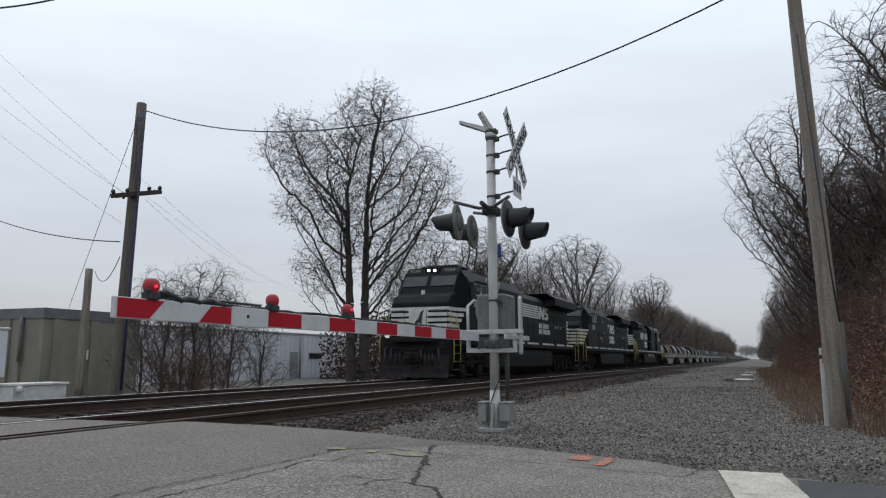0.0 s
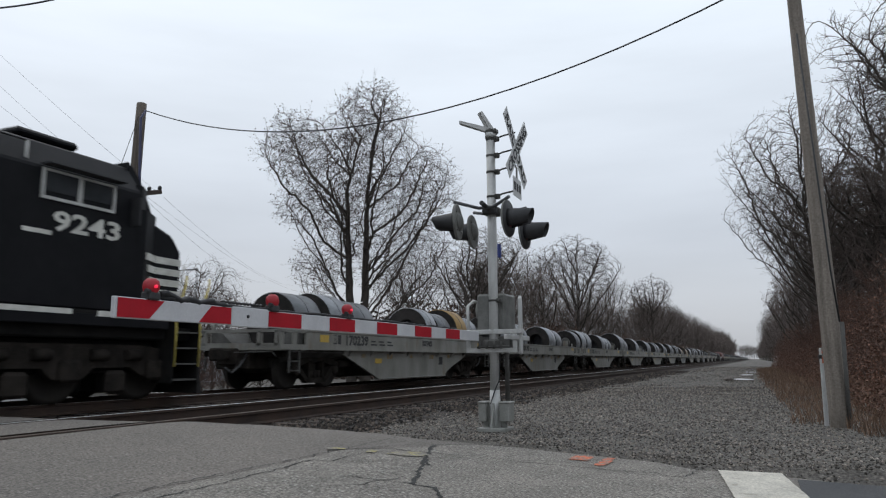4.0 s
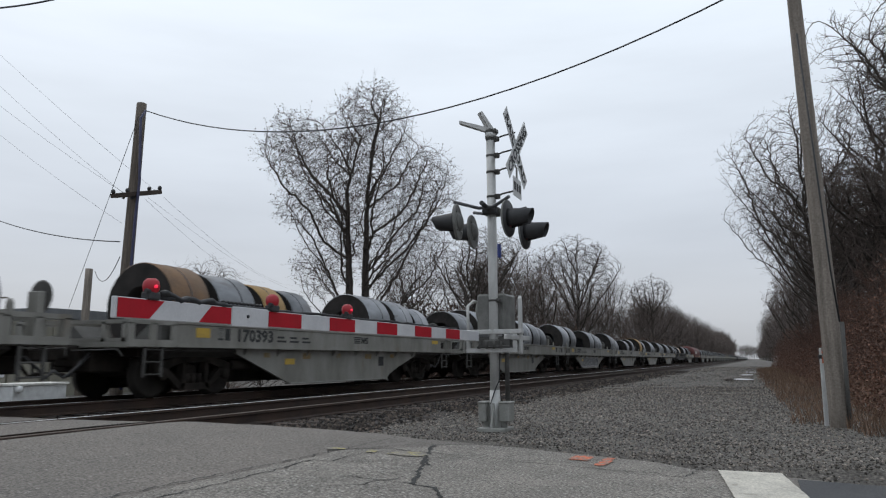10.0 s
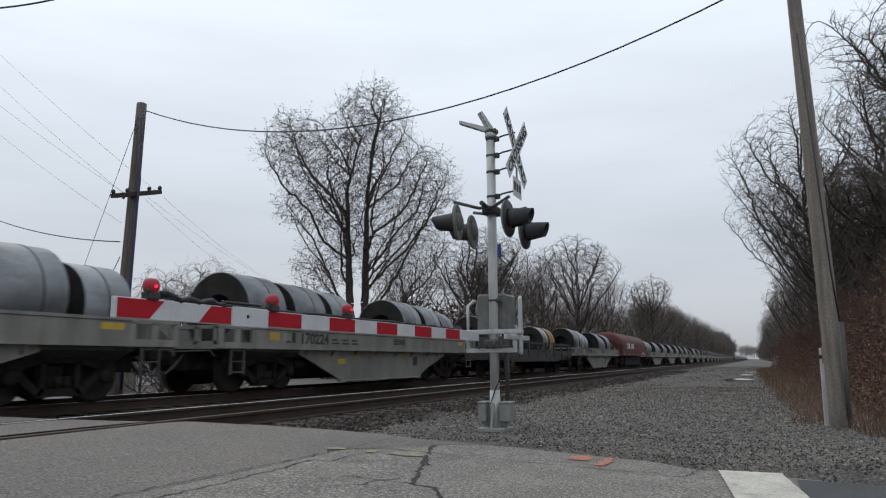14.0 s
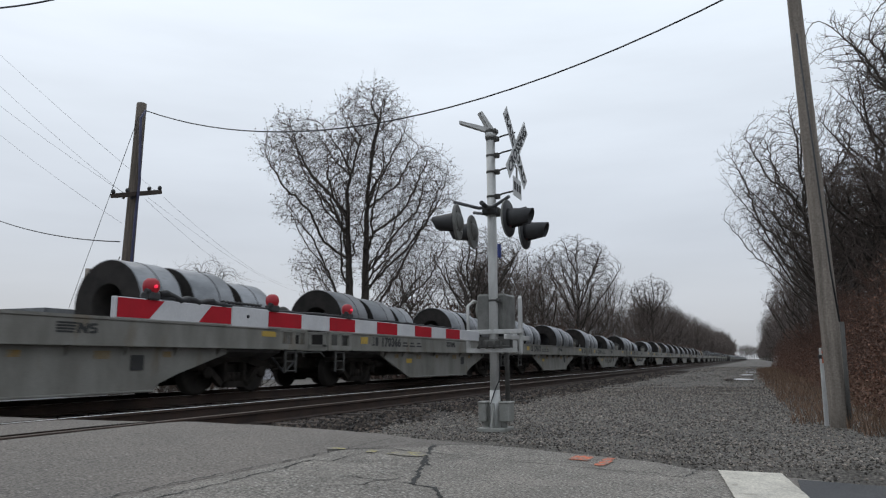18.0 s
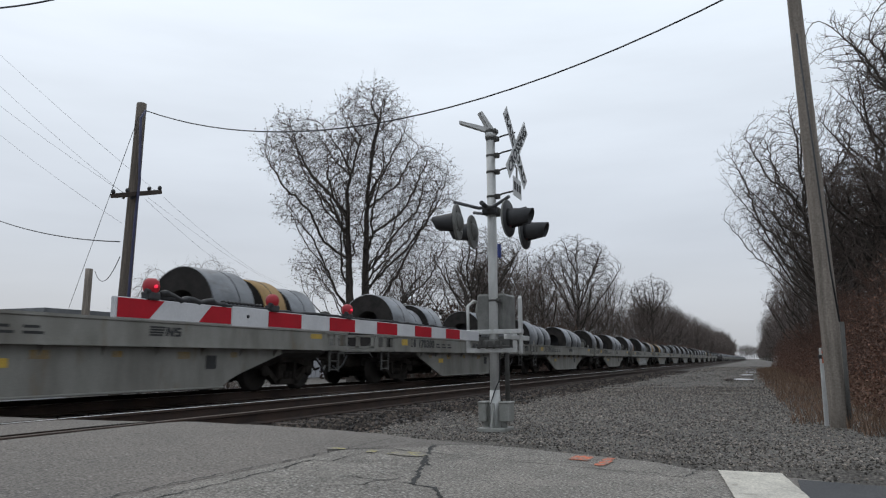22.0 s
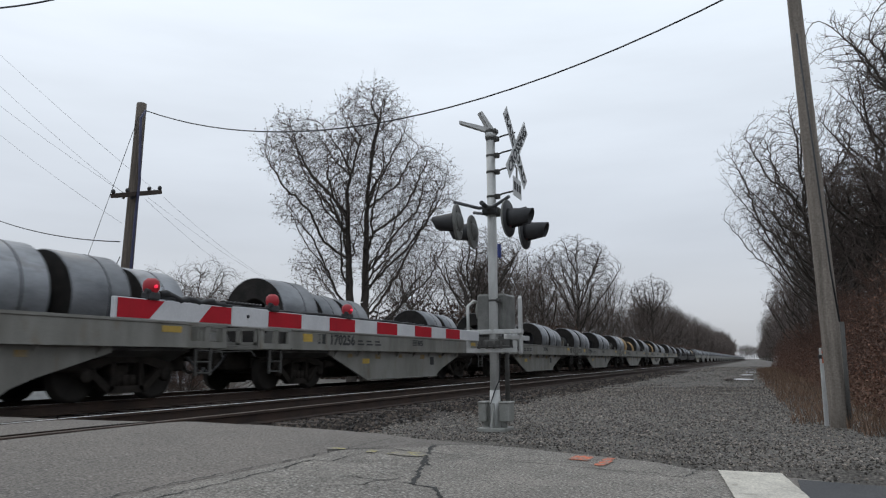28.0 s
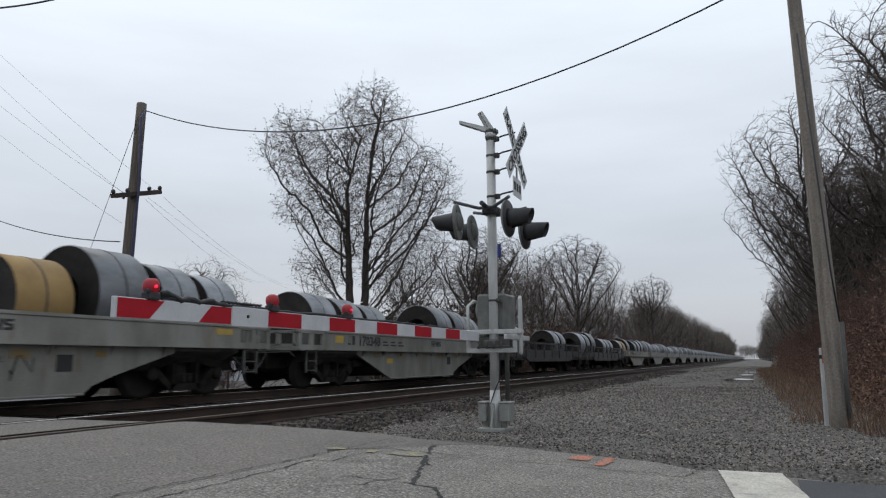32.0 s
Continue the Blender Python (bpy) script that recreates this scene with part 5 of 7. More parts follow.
def blades(name, n, area, h, material, label, seed, keep):
    r = np.random.RandomState(seed)
    x0, x1, y0, y1 = area
    vs, fs, k = [], [], 0
    for _ in range(n):
        x, y = r.uniform(x0, x1), y0 + (y1 - y0) * r.rand() ** 1.6
        if not keep(x, y, r):
            continue
        z = ground_z(x, y) - 0.02
        a = r.uniform(0, 6.28)
        w = 0.006 * (1 + 0.05 * (y - y0))
        hh = h * r.uniform(0.4, 1.3)
        ox, oy = r.normal(0, 0.35, 2) * hh
        vs += [(x - w * math.cos(a), y - w * math.sin(a), z), (x + w * math.cos(a), y + w * math.sin(a), z), (x + ox, y + oy, z + hh)]
        fs.append((3 * k, 3 * k + 1, 3 * k + 2))
        k += 1
    return tagged(mesh_part(name, vs, fs, material), label, "grass", kind="stuff")


def verge(x, y, r):
    return x > 0.55 + 0.35 * noise.noise(Vector((y * 0.4, 0, 0))) + (0.5 if y < 11 else 0) - min(0.6, (y - 9) * 0.02) and r.rand() < min(1, (x + 0.2) / 1.2)


blades("dry_grass", 30000, (0.0, 4.5, 9.5, 70), 0.22, M_GRASS, "dry tan grass and weeds at the wood's edge", 7, verge)

# ---- the train ----
SPEED = 19.4


def wheelset(parent, y, r, gauge=1.435, label="steel wheelset on a truck"):
    bm = B()
    prof = [(0.1, -0.09), (r * 0.55, -0.05), (r * 0.86, -0.065), (r, -0.065), (r, 0.05), (r + 0.028, 0.055), (r + 0.028, 0.085), (r * 0.86, 0.075), (r * 0.55, 0.02), (0.1, 0.04)]
    half = gauge / 2 + 0.03
    lathe(bm, [(a, -b) for a, b in prof], (half, 0, 0), "x", 28)
    lathe(bm, prof, (-half, 0, 0), "x", 28)
    tube(bm, (-1.02, 0, 0), (1.02, 0, 0), 0.075, n=10)
    ob = part("wheelset", bm, M_WHEEL, parent)
    ob.matrix_basis = pose(0, y, r)
    return ob


def freight_truck(car, y):
    """A three-piece freight truck."""
    bm = B()
    box(bm, (-0.95, -0.16, 0.42), (0.95, 0.16, 0.66), 0.03)
    for yy in (-0.5, 0.5):
        box(bm, (-0.7, yy - 0.1, 0.22), (0.7, yy + 0.1, 0.5), 0.03)
    tr_ = part("truck", bm, M_TRUCK, car, "grimy black two-axle freight truck")
    tr_.matrix_basis = pose(0, y, 0)
    for s in (-1, 1):
        bm = B()
        x0, x1 = s * 0.93, s * 1.08
        outer = [(-1.12, 0.52), (-1.1, 0.66), (-0.7, 0.74), (-0.35, 0.82), (0.35, 0.82), (0.7, 0.74), (1.1, 0.66), (1.12, 0.52), (0.98, 0.5), (0.78, 0.44), (0.42, 0.17), (-0.42, 0.17), (-0.78, 0.44), (-0.98, 0.5)]
        top_ = [(-1.12, 0.5), (-1.1, 0.66), (-0.4, 0.82), (0.4, 0.82), (1.1, 0.66), (1.12, 0.5), (0.92, 0.52), (0.36, 0.68), (-0.36, 0.68), (-0.92, 0.52)]
        extrude(bm, top_, "x", min(x0, x1), max(x0, x1))
        extrude(bm, [(-0.95, 0.56), (-0.78, 0.6), (-0.3, 0.2), (-0.42, 0.14)], "x", min(x0, x1), max(x0, x1))
        extrude(bm, [(0.95, 0.56), (0.78, 0.6), (0.3, 0.2), (0.42, 0.14)], "x", min(x0, x1), max(x0, x1))
        extrude(bm, [(-0.45, 0.14), (0.45, 0.14), (0.36, 0.27), (-0.36, 0.27)], "x", min(x0, x1), max(x0, x1))
        for yy in (-0.36, 0.28):
            box(bm, (min(x0, x1), yy, 0.22), (max(x0, x1), yy + 0.09, 0.72))
        for yy in (-0.17, 0, 0.17):
            tube(bm, (s * 1.0, yy, 0.26), (s * 1.0, yy, 0.46), 0.07, n=10)
        part("side_frame", bm, M_TRUCK, tr_)
        for yy in (-0.9, 0.9):
            part("bearing_cap", lathe(B(), [(0.13, 0), (0.13, 0.07), (0.09, 0.1), (0, 0.11)] if s > 0 else [(0.13, 0), (0.13, -0.07), (0.09, -0.1), (0, -0.11)], (s * 1.04, yy, 0.46), "x", 12), M_TRUCK, tr_)
    for yy in (-0.9, 0.9):
        wheelset(tr_, yy, 0.46)
    return tr_


def ladder(car, x, y, z0, z1, w=0.4, rungs=4, material=None, name="ladder"):
    bm = B()
    s = 1 if x > 0 else -1
    for yy in (y - w / 2, y + w / 2):
        box(bm, (x - 0.02, yy - 0.025, z0), (x + 0.02, yy + 0.025, z1))
    for k in range(rungs):
        z = z0 + 0.05 + (z1 - z0 - 0.1) * k / (rungs - 1)
        tube(bm, (x, y - w / 2, z), (x, y + w / 2, z), 0.016, n=6)
    return part(name, bm, material or M_CAR, car)


def coupler(car, y, s):
    bm = B()
    box(bm, (-0.1, min(y, y + s * 0.55), 0.74), (0.1, max(y, y + s * 0.55), 0.96), 0.02)
    box(bm, (-0.28, min(y - s * 0.3, y + s * 0.12), 0.6), (0.28, max(y - s * 0.3, y + s * 0.12), 1.0), 0.03)
    box(bm, (-0.17, y + s * 0.5 - 0.1, 0.7), (0.15, y + s * 0.5 + 0.14, 1.0), 0.04)
    tube(bm, (0.3, y, 0.75), (0.32, y + s * 0.25, 0.45), 0.03, n=6)
    tube(bm, (0.32, y + s * 0.25, 0.45), (0.3, y + s * 0.5, 0.5), 0.03, n=6)
    return part("coupler", bm, M_TRUCK, car)


HALF = 7.4      # half the body length of a grey coil car
SIDE = 1.49


ZIGZAG = ((0, 0), (0.15, 0), (0.2, 0.5), (0.36, 0), (0.52, 0), (0.585, 1), (0.45, 1), (0.4, 0.48), (0.24, 1), (0.07, 1))
FOLD = ((0.6, 0), (0.92, 0), (0.99, 0.1), (1.0, 0.5), (0.95, 0.6), (0.76, 0.6), (0.76, 0.77), (0.99, 0.77), (1.0, 1), (0.68, 1), (0.61, 0.9), (0.6, 0.5), (0.66, 0.4), (0.85, 0.4), (0.84, 0.24), (0.61, 0.24))


def build_coil_car():
    """Grey open coil car: side sills, deep belly between the trucks, trough, end platforms."""
    car = thing("coil_car", "grey open-top steel coil railway car loaded with coils", "railway car", "coil cars of the train")
    for s in (-1, 1):
        bm = B()
        a, b = s * SIDE, s * (SIDE - 0.16)
        # upper side sill, full length
        prof = [(a, 1.0), (a, 1.40), (s * (SIDE + 0.02), 1.42), (s * (SIDE + 0.02), 1.47), (b, 1.47), (b, 0.97), (s * (SIDE + 0.03), 0.97), (s * (SIDE + 0.03), 1.0)]
        extrude(bm, prof, "y", -HALF + 1.15, HALF - 1.15)
        part("side_sill", bm, M_CAR, car)
        # belly plate
        bm = B()
        extrude(bm, [(-4.35, 0.97), (-4.35, 0.86), (-2.38, 0.18), (2.6, 0.18), (2.76, 0.3), (3.2, 0.46), (4.6, 0.86), (4.6, 0.97)], "x", min(s * 1.30, s * 1.36), max(s * 1.30, s * 1.36))
        part("belly_plate", bm, M_CAR, car)
        bm = B()
        box(bm, (min(s * 1.2, s * 1.4), -2.38, 0.15), (max(s * 1.2, s * 1.4), 2.6, 0.19), 0.01)
        part("bottom_flange", bm, M_CAR, car)
        for k in range(8):
            yy = -4.1 + 1.2 * k
            zlo = 0.8
            part("bracket", extrude(B(), [(s * 1.36, 0.97), (s * 1.49, 0.97), (s * 1.36, zlo)], "y", yy - 0.012, yy + 0.012), M_CAR, car)
        # jack pad and small placards
        part("placard", box(B(), (min(s * 1.365, s * 1.37), 2.05, 0.55), (max(s * 1.365, s * 1.372), 2.35, 0.82)), M_NUM, car, "black data plate")
        for k in range(4):
            part("stencil_bar", box(B(), (min(s * 1.492, s * 1.495), 0.4 if s > 0 else 0.85, 1.17 + 0.048 * k), (max(s * 1.492, s * 1.496), 0.72 + 0.02 * k if s > 0 else 1.2, 1.203 + 0.048 * k)), M_NUM, car)
        bm = B()
        for shape in (ZIGZAG, FOLD):
            extrude(bm, [(0.8 + s * (0.4 * u - 0.02), 1.17 + 0.17 * v) for u, v in shape], "x", min(s * 1.492, s * 1.496), max(s * 1.492, s * 1.496))
        part("stencil_emblem", bm, M_NUM, car, "black angular stencilled emblem")
        for k in range(5):
            yy = -3.4 + 1.55 * k
            part("ochre_mark", box(B(), (min(s * 1.362, s * 1.365), yy, 0.78 - 0.03 * (k % 2)), (max(s * 1.362, s * 1.366), yy + 0.22 + 0.12 * ((k * 3) % 2), 0.89)), M_RUSTMARK, car, "faded ochre mark")
        for yy in (-5.75, -5.3) if s > 0 else (5.0,):
            part("yellow_patch", box(B(), (min(s * 1.492, s * 1.495), yy, 1.17), (max(s * 1.492, s * 1.496), yy + 0.4, 1.36)), M_YPATCH if yy == -5.75 or s < 0 else M_CAR, car)
        part("yellow_patch", box(B(), (min(s * 1.492, s * 1.495), 5.6, 1.25), (max(s * 1.492, s * 1.496), 6.1, 1.37)), M_YPATCH, car)
        part("yellow_mark", box(B(), (min(s * 1.365, s * 1.368), -2.6, 0.62), (max(s * 1.365, s * 1.369), -2.2, 0.76)), M_YPATCH, car, "faint yellow stencil")
        if s > 0:
            bars(car, s, -3.1, 1.13, 3)
    # trough for the coils and centre body
    bm = B()
    extrude(bm, [(-1.34, 1.42), (-1.0, 1.4), (-0.35, 0.88), (0.35, 0.88), (1.0, 1.4), (1.34, 1.42), (1.34, 0.9), (0.4, 0.5), (-0.4, 0.5), (-1.34, 0.9)], "y", -HALF + 0.9, HALF - 0.9)
    part("trough", bm, M_CARDARK, car, "grimy coil trough")
    part("centre_sill", box(B(), (-0.4, -HALF + 0.2, 0.5), (0.4, HALF - 0.2, 0.87), 0.01), M_TRUCK, car)
    for s in (-1, 1):
        bm = B()
        ye, yi = s * HALF, s * (HALF - 1.15)
        lo, hi = min(ye, yi), max(ye, yi)
        box(bm, (-SIDE + 0.07, lo, 0.95), (SIDE - 0.07, hi, 1.06), 0.01)
        box(bm, (-SIDE + 0.07, min(ye, ye - s * 0.1), 1.06), (SIDE - 0.07, max(ye, ye - s * 0.1), 1.12))
        for x in (-1.4, -0.85, 0.8, 1.3):
            box(bm, (x, min(ye, ye - s * 0.1), 1.06), (x + 0.1, max(ye, ye - s * 0.1), 1.42))
        box(bm, (-SIDE + 0.07, min(ye, ye - s * 0.1), 1.38), (SIDE - 0.07, max(ye, ye - s * 0.1), 1.45))
        part("end_platform", bm, M_CAR, car)
        for sx in (-1, 1):
            bm = B()
            xa, xb = sx * (SIDE - 0.06), sx * SIDE
            for y0, y1, z0, z1 in ((lo, hi, 1.38, 1.46), (lo, hi, 0.97, 1.1), (lo, lo + 0.12, 1.1, 1.4), (hi - 0.12, hi, 1.1, 1.4), ((lo + hi) / 2 - 0.07, (lo + hi) / 2 + 0.07, 1.1, 1.4)):
                box(bm, (min(xa, xb), y0, z0), (max(xa, xb), y1, z1))
            part("end_side_frame", bm, M_CAR, car)
            ladder(car, sx * (SIDE - 0.05), s * (HALF - 0.62), 0.42, 0.97, 0.42, 3, M_CARDARK)
            part("stake", extrude(B(), [(-0.05, 1.44), (0.05, 1.44), (0.035, 1.6), (0.0, 1.66), (-0.035, 1.6)], "x", sx * 1.32 - 0.03, sx * 1.32 + 0.03), M_CAR, car).matrix_basis = pose(0, s * (HALF - 0.95), 0)
        coupler(car, s * (HALF - 0.05), s)
        freight_truck(car, s * (HALF - 2.15))
        bm = B()
        box(bm, (-0.5, min(s * (HALF - 1.2), s * (HALF - 0.1)), 0.5), (0.5, max(s * (HALF - 1.2), s * (HALF - 0.1)), 0.95), 0.03)
        box(bm, (-1.2, s * (HALF - 0.55) - 0.06, 0.8), (1.2, s * (HALF - 0.55) + 0.06, 0.96), 0.01)
        part("draft_gear", bm, M_TRUCK, car, "grimy draft gear housing")
        part("air_hose", pipe(B(), [(0.45, s * (HALF - 0.1), 0.85), (0.5, s * (HALF + 0.2), 0.6), (0.45, s * (HALF + 0.42), 0.42), (0.4, s * (HALF + 0.6), 0.55)], 0.028, 6), M_BLACK, car)
        part("cut_lever", pipe(B(), [(1.38, s * (HALF + 0.02), 0.8), (1.3, s * (HALF + 0.08), 0.92), (0.25, s * (HALF + 0.12), 0.9)], 0.016, 5), M_CARDARK, car)
        bm = B()
        for sx in (-1, 1):
            tube(bm, (sx * 1.05, s * (HALF - 3.9), 0.62), (sx * 1.05, s * (HALF - 3.2), 0.62), 0.11, n=10)
        pipe(bm, [(1.1, s * (HALF - 3.3), 0.78), (0.9, s * (HALF - 1.2), 0.72), (0.5, s * (HALF - 0.3), 0.86)], 0.022, 5)
        part("brake_rigging", bm, M_TRUCK, car)
    # hand brake on the leading end
    bm = B()
    lathe(bm, [(0.25, -0.015), (0.28, 0), (0.25, 0.015)], (0, 0, 0), "y", 20)
    for k in range(4):
        a = k * math.pi / 2
        tube(bm, (0, 0, 0), (0.26 * math.cos(a), 0, 0.26 * math.sin(a)), 0.014, n=5)
    part("brake_wheel", bm, M_CARDARK, car, "round hand-brake wheel").matrix_basis = pose(0.7, HALF + 0.02, 1.78)
    part("brake_stand", box(B(), (0.56, HALF - 0.12, 1.06), (0.84, HALF, 1.86), 0.01), M_CAR, car)
    for x0, x1 in ((-1.2, -0.2),):
        part("end_grab", pipe(B(), [(x0, HALF + 0.05, 1.42), (x0, HALF + 0.08, 1.8), (x1, HALF + 0.08, 1.8), (x1, HALF + 0.05, 1.42)], 0.016), M_CAR, car)
    return car


def bars(car, s, y, z, n):
    """Small unreadable stencils as plain bars."""
    for k in range(n):
        yy = y + 0.5 * k
        for w, dz in ((0.36, 0.0), (0.28, 0.09)):
            part("data_bar", box(B(), (min(s * 1.492, s * 1.495), yy, z + dz), (max(s * 1.492, s * 1.495), yy + w, z + dz + 0.045)), M_NUM, car)


def build_far_car():
    """The same car for the distant end of the train, in few parts."""
    car = thing("coil_car", "grey open-top steel coil railway car, distant", "railway car", "coil cars of the train")
    for s in (-1, 1):
        bm = B()
        box(bm, (min(s * 1.33, s * SIDE), -HALF, 0.97), (max(s * 1.33, s * SIDE), HALF, 1.47))
        part("side_sill", bm, M_CAR, car)
        bm = B()
        extrude(bm, [(-4.35, 0.97), (-4.35, 0.86), (-2.38, 0.18), (2.6, 0.18), (2.76, 0.3), (3.2, 0.46), (4.6, 0.86), (4.6, 0.97)], "x", min(s * 1.3, s * 1.36), max(s * 1.3, s * 1.36))
        part("belly_plate", bm, M_CAR, car)
        bm = B()
        box(bm, (-1.05, -1.1, 0.3), (1.05, 1.1, 0.75), 0.1)
        for yy in (-0.9, 0.9):
            for sx in (-1, 1):
                lathe(bm, [(0.1, -0.06), (0.46, -0.06), (0.46, 0.06), (0.1, 0.06)], (sx * 0.75, yy, 0.46), "x", 14)
        part("truck", bm, M_TRUCK, car).matrix_basis = pose(0, s * (HALF - 2.15), 0)
        coupler(car, s * (HALF - 0.05), s)
    part("trough", extrude(B(), [(-1.33, 1.42), (-0.35, 0.88), (0.35, 0.88), (1.33, 1.42), (1.33, 0.8), (-1.33, 0.8)], "y", -HALF + 0.9, HALF - 0.9), M_CARDARK, car)
    return car


def build_dark_car():
    """Older black low coil car with a deep straight sill."""
    car = thing("coil_car", "old black open coil railway car loaded with coils", "railway car", "coil cars of the train")
    for s in (-1, 1):
        bm = B()
        extrude(bm, [(-7.4, 1.2), (-7.4, 0.85), (-5, 0.85), (-4.2, 0.62), (4.2, 0.62), (5, 0.85), (7.4, 0.85), (7.4, 1.2)], "x", min(s * 1.38, s * 1.46), max(s * 1.38, s * 1.46))
        part("side_sill", bm, M_BLACKCAR, car)
        for k in range(9):
            yy = -6.4 + 1.6 * k
            part("stake_post", box(B(), (min(s * 1.4, s * 1.5), yy, 0.8), (max(s * 1.4, s * 1.5), yy + 0.1, 1.62)), M_BLACKCAR, car)
        part("side_rail", box(B(), (min(s * 1.42, s * 1.47), -6.5, 1.5), (max(s * 1.42, s * 1.47), 6.5, 1.58)), M_BLACKCAR, car)
        coupler(car, s * 7.35, s)
        freight_truck(car, s * 5.4)
        ladder(car, s * 1.46, 6.9, 0.4, 1.6, 0.4, 4, M_BLACKCAR)
        ladder(car, s * 1.46, -6.9, 0.4, 1.6, 0.4, 4, M_BLACKCAR)
    part("trough", extrude(B(), [(-1.38, 1.2), (-0.35, 0.84), (0.35, 0.84), (1.38, 1.2), (1.38, 0.7), (-1.38, 0.7)], "y", -7.2, 7.2), M_BLACKCAR, car)
    return car


def build_hood_car():
    """Maroon coil car under a rounded hood."""
    car = thing("covered_coil_car", "maroon covered coil railway car with a rounded hood", "railway car")
    pts = [(-1.42, 1.45), (-1.42, 1.62)] + [(-1.42 * math.cos(a), 2.05 + 0.95 * math.sin(a)) for a in [math.pi * k / 14 for k in range(15)]] + [(1.42, 1.62), (1.42, 1.45)]
    bm = B()
    rows = []
    for y, k in ((-7.35, 0.55), (-7.2, 0.86), (-6.95, 0.97), (-6.7, 1.0), (6.7, 1.0), (6.95, 0.97), (7.2, 0.86), (7.35, 0.55)):
        rows.append([bm.verts.new((x * (0.55 + 0.45 * k), y, 1.45 + (z - 1.45) * k)) for x, z in pts])
    for a, b in zip(rows, rows[1:]):
        for i in range(len(pts) - 1):
            f = bm.faces.new((a[i], a[i + 1], b[i + 1], b[i]))
            f.smooth = True
    bm.faces.new(rows[0])
    bm.faces.new(rows[-1][::-1])
    bmesh.ops.recalc_face_normals(bm, faces=bm.faces)
    hood = part("hood", bm, M_MAROON, car, "faded maroon rounded steel hood")
    part("hood_ridge", box(B(), (-0.1, -6.6, 2.94), (0.1, 6.6, 3.12), 0.01), M_MAROON, hood)
    for y in (1.07,):
        for d in (-0.35, 0.35):
            part("lifting_lug", extrude(B(), [(-0.45, 2.95), (-0.24, 3.46), (-0.14, 3.54), (0.14, 3.54), (0.24, 3.46), (0.45, 2.95), (0.3, 2.95), (0.14, 3.36), (0.06, 3.42), (-0.06, 3.42), (-0.14, 3.36), (-0.3, 2.95)], "x", d - 0.05, d + 0.05), M_BLACK, hood).matrix_basis = pose(0, y, 0)
    for s in (-1, 1):
        bm = B()
        extrude(bm, [(-7.6, 1.45), (-7.6, 1.08), (7.6, 1.08), (7.6, 1.45)], "x", min(s * 1.4, s * 1.48), max(s * 1.4, s * 1.48))
        part("side_sill", bm, M_MAROON, car)
        part("sill_flange", box(B(), (min(s * 1.36, s * 1.52), -7.6, 1.04), (max(s * 1.36, s * 1.52), 7.6, 1.08)), M_MAROON, car)
        for k in range(6):
            part("reflector", box(B(), (min(s * 1.482, s * 1.486), -6.4 + 2.4 * k, 1.12), (max(s * 1.482, s * 1.486), -5.95 + 2.4 * k, 1.21)), M_YPATCH, car)
        part("data_panel", box(B(), (min(s * 1.482, s * 1.486), 4.2, 1.2), (max(s * 1.482, s * 1.486), 5.1, 1.36)), M_LWHITE, car)
        coupler(car, s * 7.55, s)
        freight_truck(car, s * 5.55)
        ladder(car, s * 1.44, 7.2, 0.4, 1.9, 0.4, 5, M_MAROON)
        ladder(car, s * 1.44, -7.2, 0.4, 1.9, 0.4, 5, M_MAROON)
    part("centre_body", box(B(), (-1.2, -4.4, 0.2), (1.2, 4.4, 1.03), 0.02), M_LOCODARK, car)
    part("deck", box(B(), (-1.4, -7.5, 1.3), (1.4, 7.5, 1.44)), M_MAROON, car)
    part("leaning_rod", tube(B(), (0.9, 3.9, 2.6), (0.75, 4.5, 3.35), 0.05, n=8), M_BLACK, car)
    m = pose(1.425, -4.72, 1.66) @ pose(0, 0, 0, 90, 0, 90)
    letters("COIL", 0.6, M_LWHITE, m, car, 0.006, width=2.0, bold=0.05)
    letters("CAR", 0.6, M_LWHITE, pose(1.425, -2.3, 1.66) @ pose(0, 0, 0, 90, 0, 90), car, 0.006, width=1.5, bold=0.05)
    return car


def stripes(loco, s, x, y0, top, foot, z0, z1, n):
    """White bars along the hood from y0, cut on a slant from top to foot at the other end."""
    bm = B()
    p = (z1 - z0) / (n - 0.28)
    for k in range(n):
        za = z0 + p * k
        ya, yb = (foot + (top - foot) * (z - z0) / (z1 - z0) for z in (za, za + 0.72 * p))
        quadbox(bm, s * x, s * (x + 0.006), [(y0, za), (ya, za), (yb, za + 0.72 * p), (y0, za + 0.72 * p)])
    part("side_stripes", bm, M_LWHITE, loco, "white horizontal stripes on the hood")


def quadbox(bm, xa, xb, yz):
    extrude(bm, yz, "x", min(xa, xb), max(xa, xb))


def emblem(loco, s, x, y0, z0, w, h, rows):
    """Two angular white shapes for the railway's emblem, with rows of plain bars under it; w runs the reading way."""
    bm = B()
    xa, xb = s * x, s * (x + 0.006)
    for shape in (ZIGZAG, FOLD):
        quadbox(bm, xa, xb, [(y0 + s * w * u, z0 + h * v) for u, v in shape])
    part("emblem", bm, M_LWHITE, loco, "white angular emblem")
    for n, ya, yb, z, hh in rows:
        bm = B()
        st = (yb - ya) / n
        for k in range(n):
            a = ya + st * (k + 0.08)
            b = a + st * (0.76 if k % 3 else 0.84)
            quadbox(bm, xa, xb, [(a, z), (b, z), (b, z + hh), (a, z + hh)])
        part("wordmark_bars", bm, M_LWHITE, loco)


